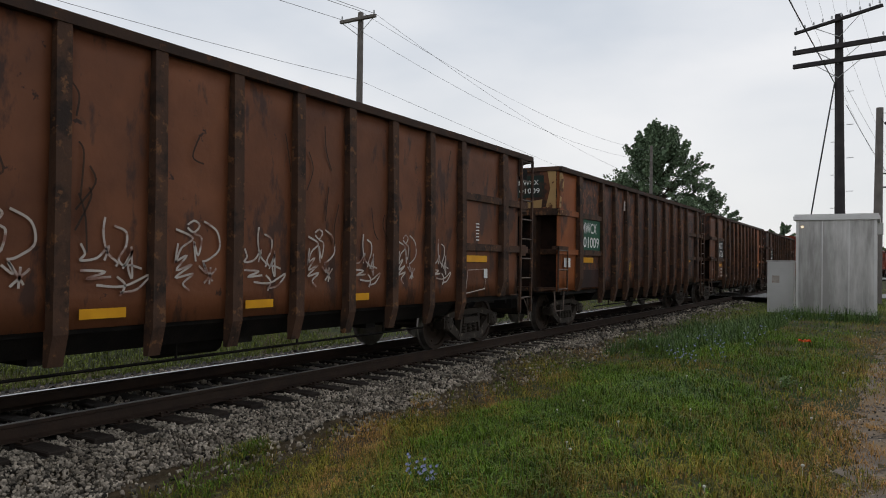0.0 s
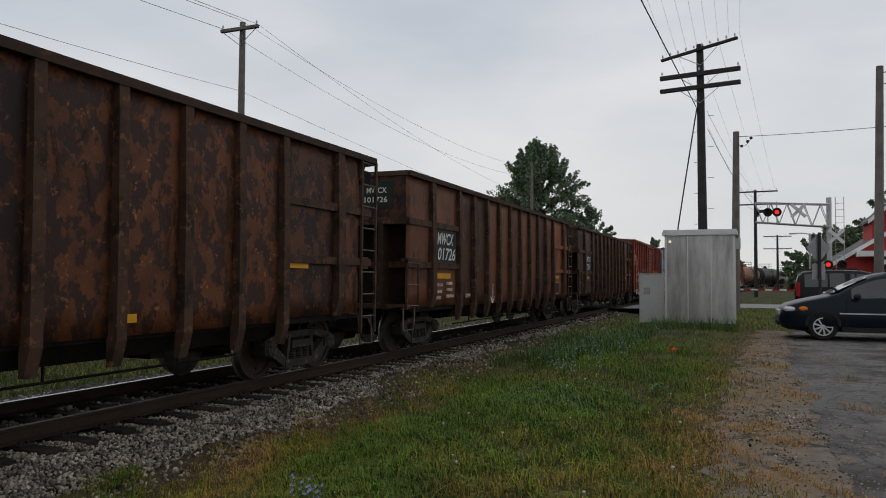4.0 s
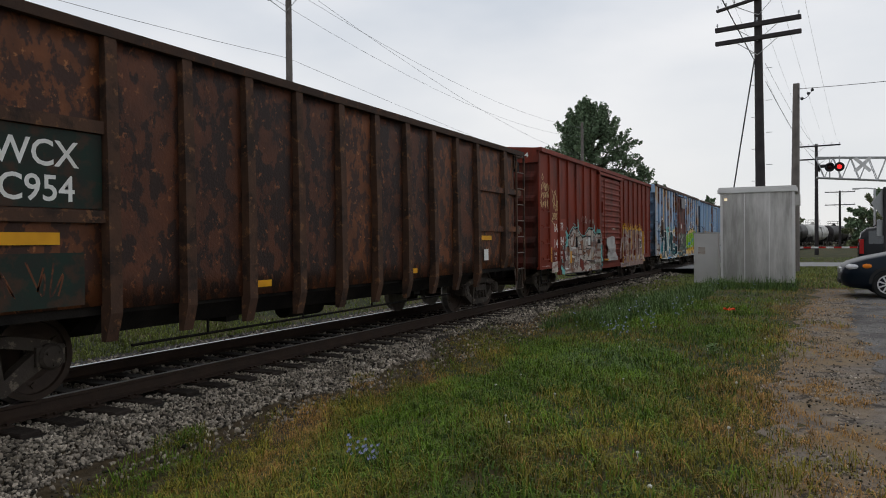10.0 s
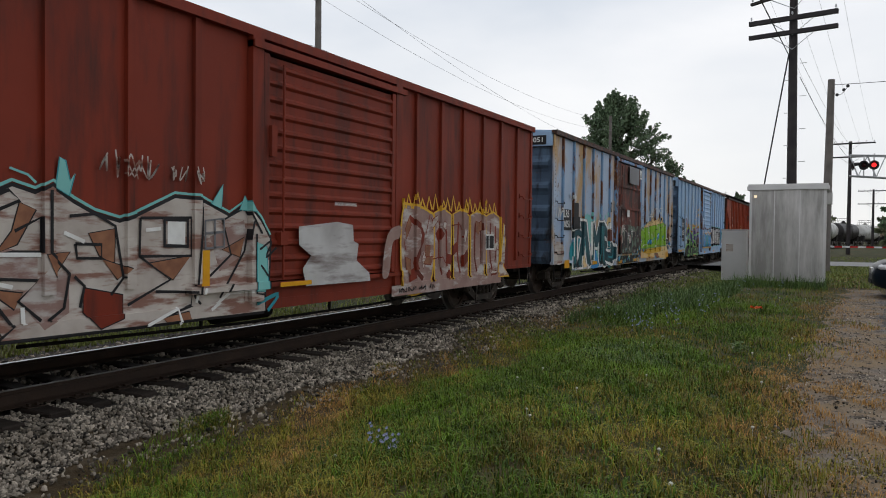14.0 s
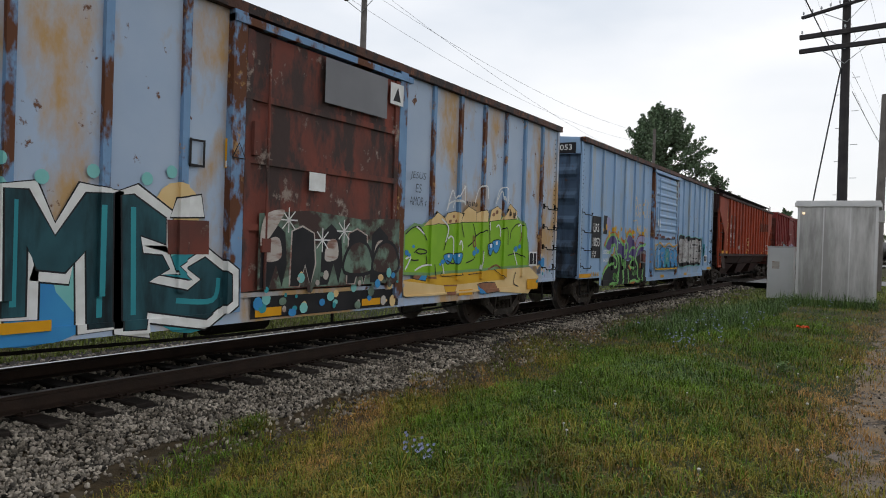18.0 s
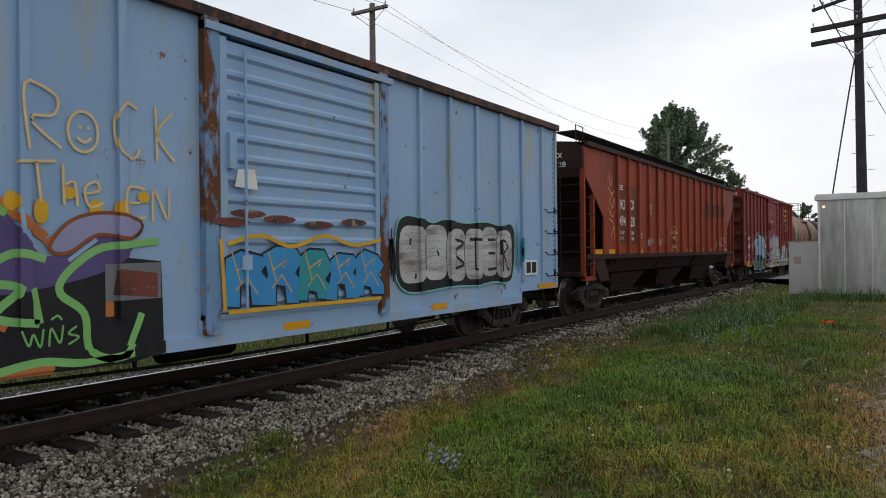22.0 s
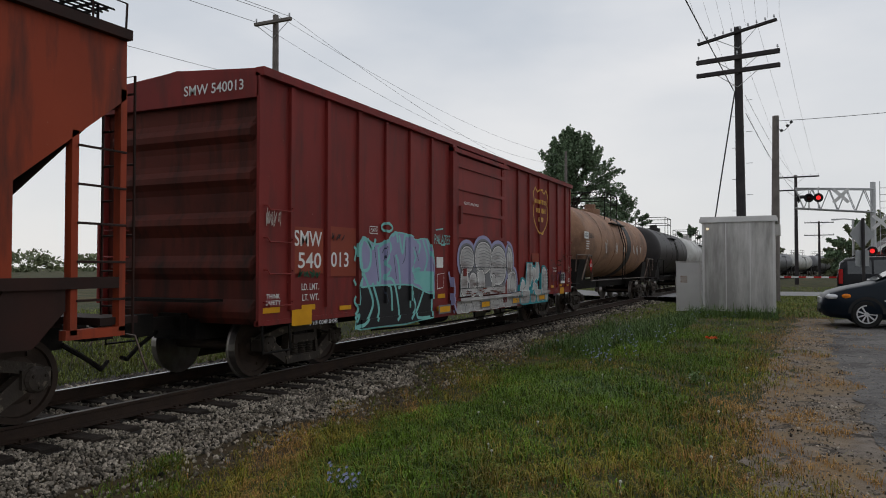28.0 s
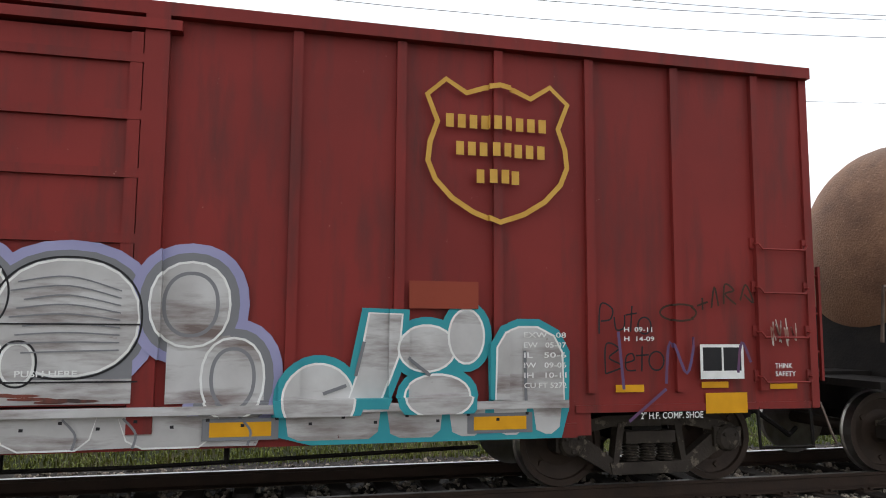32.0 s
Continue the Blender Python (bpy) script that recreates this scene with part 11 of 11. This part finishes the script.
gate = post("crossing_gate", 6.2, 51.0, 1.6, 0.12, M["galv"], "lowered crossing gate with red and white striped arm", "crossing gate")
gz = 1.05 - lift(6.2, 51.0)
for k in range(17):
    bm = fresh()
    box(bm, -0.42 * (k + 1), -0.42 * k, -0.03, 0.03, gz - 0.05, gz + 0.05)
    part("arm_stripe", bm, M["sign_white"] if k % 2 else M["tail"], gate)

dia = post("warning_sign", 2.44, 29.0, 3.35, 0.05, M["wood_dark"], "back of a grey diamond-shaped road sign on a post", "road sign")
bm = fresh()
box(bm, -0.38, 0.38, 0.05, 0.06, -0.38, 0.38)
bm.transform(pose(0, 0, 2.8 - 0.14, 0, 0, 42) @ pose(0, 0, 0, 0, 45, 0))
part("sign_plate", bm, M["sign_back"], dia)
bm = fresh()
box(bm, -0.3, 0.3, 0.05, 0.06, 1.55, 2.1)
bm.transform(pose(0, 0, 0, 0, 0, 42))
part("lower_plate", bm, M["sign_back"], dia)

lampp = post("street_lamp", 5.15, 70.0, 5.7, 0.09, M["galv"], "pale roadside lamp post with a short arm", "street lamp")
bm = fresh()
pipe(bm, [(0, 0, 5.5), (-0.6, 0, 5.6), (-1.3, 0, 5.58)], 0.05, 6)
part("arm", bm, M["galv"], lampp)
bm = fresh()
box(bm, -1.6, -1.1, -0.12, 0.12, 5.5, 5.62)
part("lantern", bm, M["galv"], lampp)


# ---- red barn-like shop ----
M["barn"] = surf("red_board_siding", (0.46, 0.052, 0.045), (0.38, 0.042, 0.036), 0.8, 0.7, 0, 0.1)
M["white_trim"] = surf("white_trim_paint", (0.78, 0.78, 0.77), (0.68, 0.68, 0.67), 3.0, 0.6, 0, 0.04)
M["shingle"] = surf("grey_shingle", (0.16, 0.15, 0.15), (0.1, 0.1, 0.1), 4.0, 0.85, 0, 0.3)
barn = thing("shop_building", pose(10.8, 62.0, 0.14), "red barn-style shop with white trim and gable roof", "building")


def slab_gable(parent, x0, x1, y0, y1, z0, eave, peak, wall_mat):
    xm = (x0 + x1) / 2
    bm = fresh()
    for y in (y0, y1):
        v = [bm.verts.new((x, y, z)) for x, z in ((x0, z0), (x1, z0), (x1, eave), (xm, peak), (x0, eave))]
        bm.faces.new(v if y == y0 else v[::-1])
    for x in (x0, x1):
        v = [bm.verts.new(p) for p in ((x, y0, z0), (x, y1, z0), (x, y1, eave), (x, y0, eave))]
        bm.faces.new(v if x == x1 else v[::-1])
    part("wall", bm, wall_mat, parent)
    for s, xe in ((-1, x0), (1, x1)):
        bm = fresh()
        d = 0.3
        ze = eave - (peak - eave) / abs(xm - xe) * d
        hexa(bm, [(xe + s * d, y0 - d, ze), (xm, y0 - d, peak), (xm, y1 + d, peak), (xe + s * d, y1 + d, ze), (xe + s * d, y0 - d, ze + 0.16), (xm, y0 - d, peak + 0.16), (xm, y1 + d, peak + 0.16), (xe + s * d, y1 + d, ze + 0.16)])
        bmesh.ops.recalc_face_normals(bm, faces=bm.faces[:])
        roof = part("roof", bm, M["shingle"], parent)
        bm = fresh()
        hexa(bm, [(xe + s * d, y0 - d - 0.06, ze - 0.12), (xm, y0 - d - 0.06, peak - 0.12), (xm, y0 - d, peak - 0.12), (xe + s * d, y0 - d, ze - 0.12), (xe + s * d, y0 - d - 0.06, ze + 0.2), (xm, y0 - d - 0.06, peak + 0.2), (xm, y0 - d, peak + 0.2), (xe + s * d, y0 - d, ze + 0.2)])
        bmesh.ops.recalc_face_normals(bm, faces=bm.faces[:])
        part("bargeboard", bm, M["white_trim"], roof)


slab_gable(barn, -4.7, 4.7, 0, 14, -0.2, 2.75, 5.75, M["barn"])
slab_gable(barn, -1.9, 0.1, 1.5, 6, 3.0, 6.2, 7.1, M["barn"])
bm = fresh()
hexa(bm, [(0.2, 1.5, 4.6), (2.3, 1.5, 4.6), (2.3, 4.5, 4.6), (0.2, 4.5, 4.6), (0.45, 1.5, 6.7), (2.6, 1.5, 6.7), (2.6, 4.5, 6.7), (0.45, 4.5, 6.7)])
part("chimney_block", bm, M["white_trim"], barn)
bm = fresh()
rod(bm, (2.6, 3, 4.5), (2.6, 3, 6.3), 0.09, 8)
part("vent_pipe", bm, M["galv"], barn)
bm = fresh()
box(bm, -3.2, 4.5, -1.4, -0.02, 3.3, 3.7)
part("porch_fascia", bm, M["white_trim"], barn)
bm = fresh()
box(bm, -2.2, 2.4, -1.5, -1.42, 2.4, 3.28)
sign = part("sign_board", bm, M["spray_black"], barn, "black shop sign with yellow lettering")
for txt, x, z, h, w in (("CAR CA", -0.75, 2.86, 0.34, 2.3),):
    bm = letters(txt, x, z, h, w, 0.02)
    for v in bm.verts:
        v.co = (v.co.y, -1.51, v.co.z)
    part("lettering", bm, M["gold"], sign)
bm = fresh()
box(bm, -0.75, 1.6, -1.512, -1.5, 2.5, 2.7)
part("lettering_line", bm, M["gold"], sign)
bm = fresh()
box(bm, -2.0, -0.95, -1.512, -1.5, 2.72, 3.05)
part("lettering_line", bm, M["white_trim"], sign)
for x in (-3.6, -2.3, 1.0):
    bm = fresh()
    box(bm, x, x + 0.9, -0.06, -0.01, 0.7, 1.9)
    w = part("window", bm, M["car_glass"], barn)
    bm = fresh()
    box(bm, x - 0.1, x + 1.0, -0.09, -0.005, 1.9, 2.02)
    part("window_head", bm, M["white_trim"], w)
bm = fresh()
for k in range(30):
    x = -4.6 + k * 0.315
    box(bm, x, x + 0.02, -0.02, -0.004, 0, 2.7 + max(0, 2.9 * (1 - abs(x) / 4.7)))
part("siding_groove", bm, M["barn"], barn)
trail = thing("box_trailer", pose(16.2, 57.0, 0.14), "plain white box trailer parked by the shop", "trailer")
bm = fresh()
box(bm, -3.3, 3.3, -1.2, 1.2, 1.0, 3.9)
part("box", bm, M["white_trim"], trail)
bm = fresh()
box(bm, -3.2, 3.2, -1.1, 1.1, 0.75, 1.0)
part("chassis", bm, M["trim"], trail)
for x in (-2.2, -1.2, 2.3):
    bm = fresh()
    lathe(bm, [(-1.2, 0.45), (1.2, 0.45)], 16, "y")
    bm.transform(pose(x, 0, 0.45))
    part("wheel", bm, M["tyre"], trail)


# ---- trees ----
def leaves(name, centers, radii, per, size, material, parent):
    """Clumps of small leaves, thicker towards the outside of each clump."""
    C = np.repeat(np.array(centers), per, axis=0)
    R = np.repeat(np.array(radii), per)
    n = len(C)
    d = rng.normal(size=(n, 3))
    d /= np.linalg.norm(d, axis=1)[:, None]
    out = C - C.mean(0)
    out /= np.linalg.norm(out, axis=1)[:, None] + 1e-6
    along = rng.uniform(-1, 1.5, n)
    p = C + out * (R * along)[:, None] + d * (R * (1.25 - np.abs(along) * 0.6) * 0.62 * rng.uniform(0.1, 1.0, n) ** 0.6)[:, None]
    T = turns(n)
    s = size * rng.uniform(0.6, 1.4, n)
    q = np.array([[-0.5, 0, 0], [0, -0.28, 0.06], [0.5, 0, 0], [0, 0.28, 0.06]])
    v = np.einsum("nij,kj->nki", T, q) * s[:, None, None] + p[:, None]
    f = (np.array([[0, 1, 2], [0, 2, 3]])[None] + 4 * np.arange(n)[:, None, None]).reshape(-1, 3)
    return mesh_np(name, v.reshape(-1, 3), f, material, parent)


def tree(name, x, y, h, wide, seed, label, clumps=60, per=150, size=0.42, material="leaf", low=0.22, lean=0.0, full=False):
    r = random.Random(seed)
    t = thing(name, pose(x, y, lift(x, y)), label, "tree")
    bm = fresh()
    rod(bm, (0, 0, -0.3), (0.1, 0, h * 0.35), h * 0.022, 9, h * 0.016)
    rod(bm, (0.1, 0, h * 0.35), (0.0, 0.1, h * 0.9), h * 0.016, 8, 0.03)
    part("trunk", bm, M["bark"], t)
    cs, rs = [], []
    limbs = fresh()
    for k in range(clumps):
        u = r.uniform(low, 1.0)
        prof = math.sin(math.pi * min(1.0, (u - low) / (1 - low) * 0.86 + 0.14)) ** 0.7
        rad = wide / 2 * prof * (r.uniform(0.12, 1.0) ** 0.5 if full else r.uniform(0.55, 1.0))
        a = r.uniform(0, 6.283)
        c = (rad * math.cos(a) + lean * u, rad * math.sin(a), h * u - 0.3)
        cs.append(c)
        rs.append(wide * (r.uniform(0.05, 0.09) if full else r.uniform(0.07, 0.13)))
        if k % 2 == 0:
            z0 = max(h * 0.15, c[2] - rad * r.uniform(0.6, 1.0))
            rod(limbs, (0.05, 0, z0), c, h * 0.006, 5, 0.015)
    part("branchwork", limbs, M["bark"], t)
    leaves("crown", cs, rs, per, size, M[material], t)
    return t


tree("tree", -23.4, 87.0, 17.6, 12.2, 2, "large dark-green broadleaf tree beyond the track", 420, 100, 0.33, full=True)
tree("tree", -18.0, 93.0, 10.4, 5.4, 5, "smaller loose-crowned tree beside the large one", 80, 70, 0.32, low=0.35)
tree("tree", -12.8, 112.0, 7.6, 4.0, 6, "small distant tree beyond the road", 22, 90, 0.4, low=0.4)
tree("tree", 14.6, 80.0, 10.6, 9.0, 7, "broad tree behind the red shop", 60, 140, 0.45)
tree("tree", 9.6, 84.0, 6.8, 6.0, 17, "leafy tree behind the red shop", 36, 120, 0.45, "leaf_b")
for i, (x, y, h, w) in enumerate(((8.6, 128, 5.6, 7.5), (9.5, 120, 7.4, 8.0), (10.6, 112, 8.2, 8.0), (13.5, 124, 7.5, 8.0), (-4.2, 190, 7.0, 12), (-9.2, 210, 7.5, 14), (13.5, 105, 8.0, 7.0), (16.0, 150, 7, 10))):
    tree("tree", x, y, h, w, 30 + i, "dark green tree in a hedgerow beyond the crossing", 34, 110, 0.55, "leaf" if i % 2 else "leaf_b", low=0.05)


def far_woods():
    r = random.Random(3)
    cs, rs = [], []
    for k in range(420):
        a = radians(r.uniform(-60, 88))
        d = r.uniform(260, 420)
        if -0.42 < -math.sin(a) < 0.02 and d < 330:
            d += 90
        cs.append((-d * math.sin(a), d * math.cos(a), r.uniform(0.5, 6.5)))
        rs.append(r.uniform(2.5, 5.0))
    ob = leaves("far_woods", cs, rs, 70, 1.6, M["leaf_b"], None)
    tagged(ob, "low dark line of distant woods on the horizon", "woods", kind="stuff")


far_woods()


def motions():
    """The train runs past, its wheels turning."""
    ts = [k * 0.5 for k in range(65)]
    for n, car, center in TRAIN:
        rows = []
        for t in ts:
            u = center - run(t)
            x, y, _ = on_track(u)
            xa, ya, _ = on_track(u - 6)
            xb, yb, _ = on_track(u + 6)
            rows.append((t, pose((xa + xb + x) / 3 if u > BEND_Y - 8 else x, y, 0, 0, 0, math.degrees(math.atan2(-(xb - xa), yb - ya)))))
        walk(car, rows)
    turn = [k * 0.125 for k in range(257)]
    for w, n, k in WHEELSETS:
        walk(w, [(t, pose(0, k, WR, math.degrees(run(t) / WR) + n * 40 + k * 30)) for t in turn])


for o in SPARE:
    bpy.data.objects.remove(o)
motions()
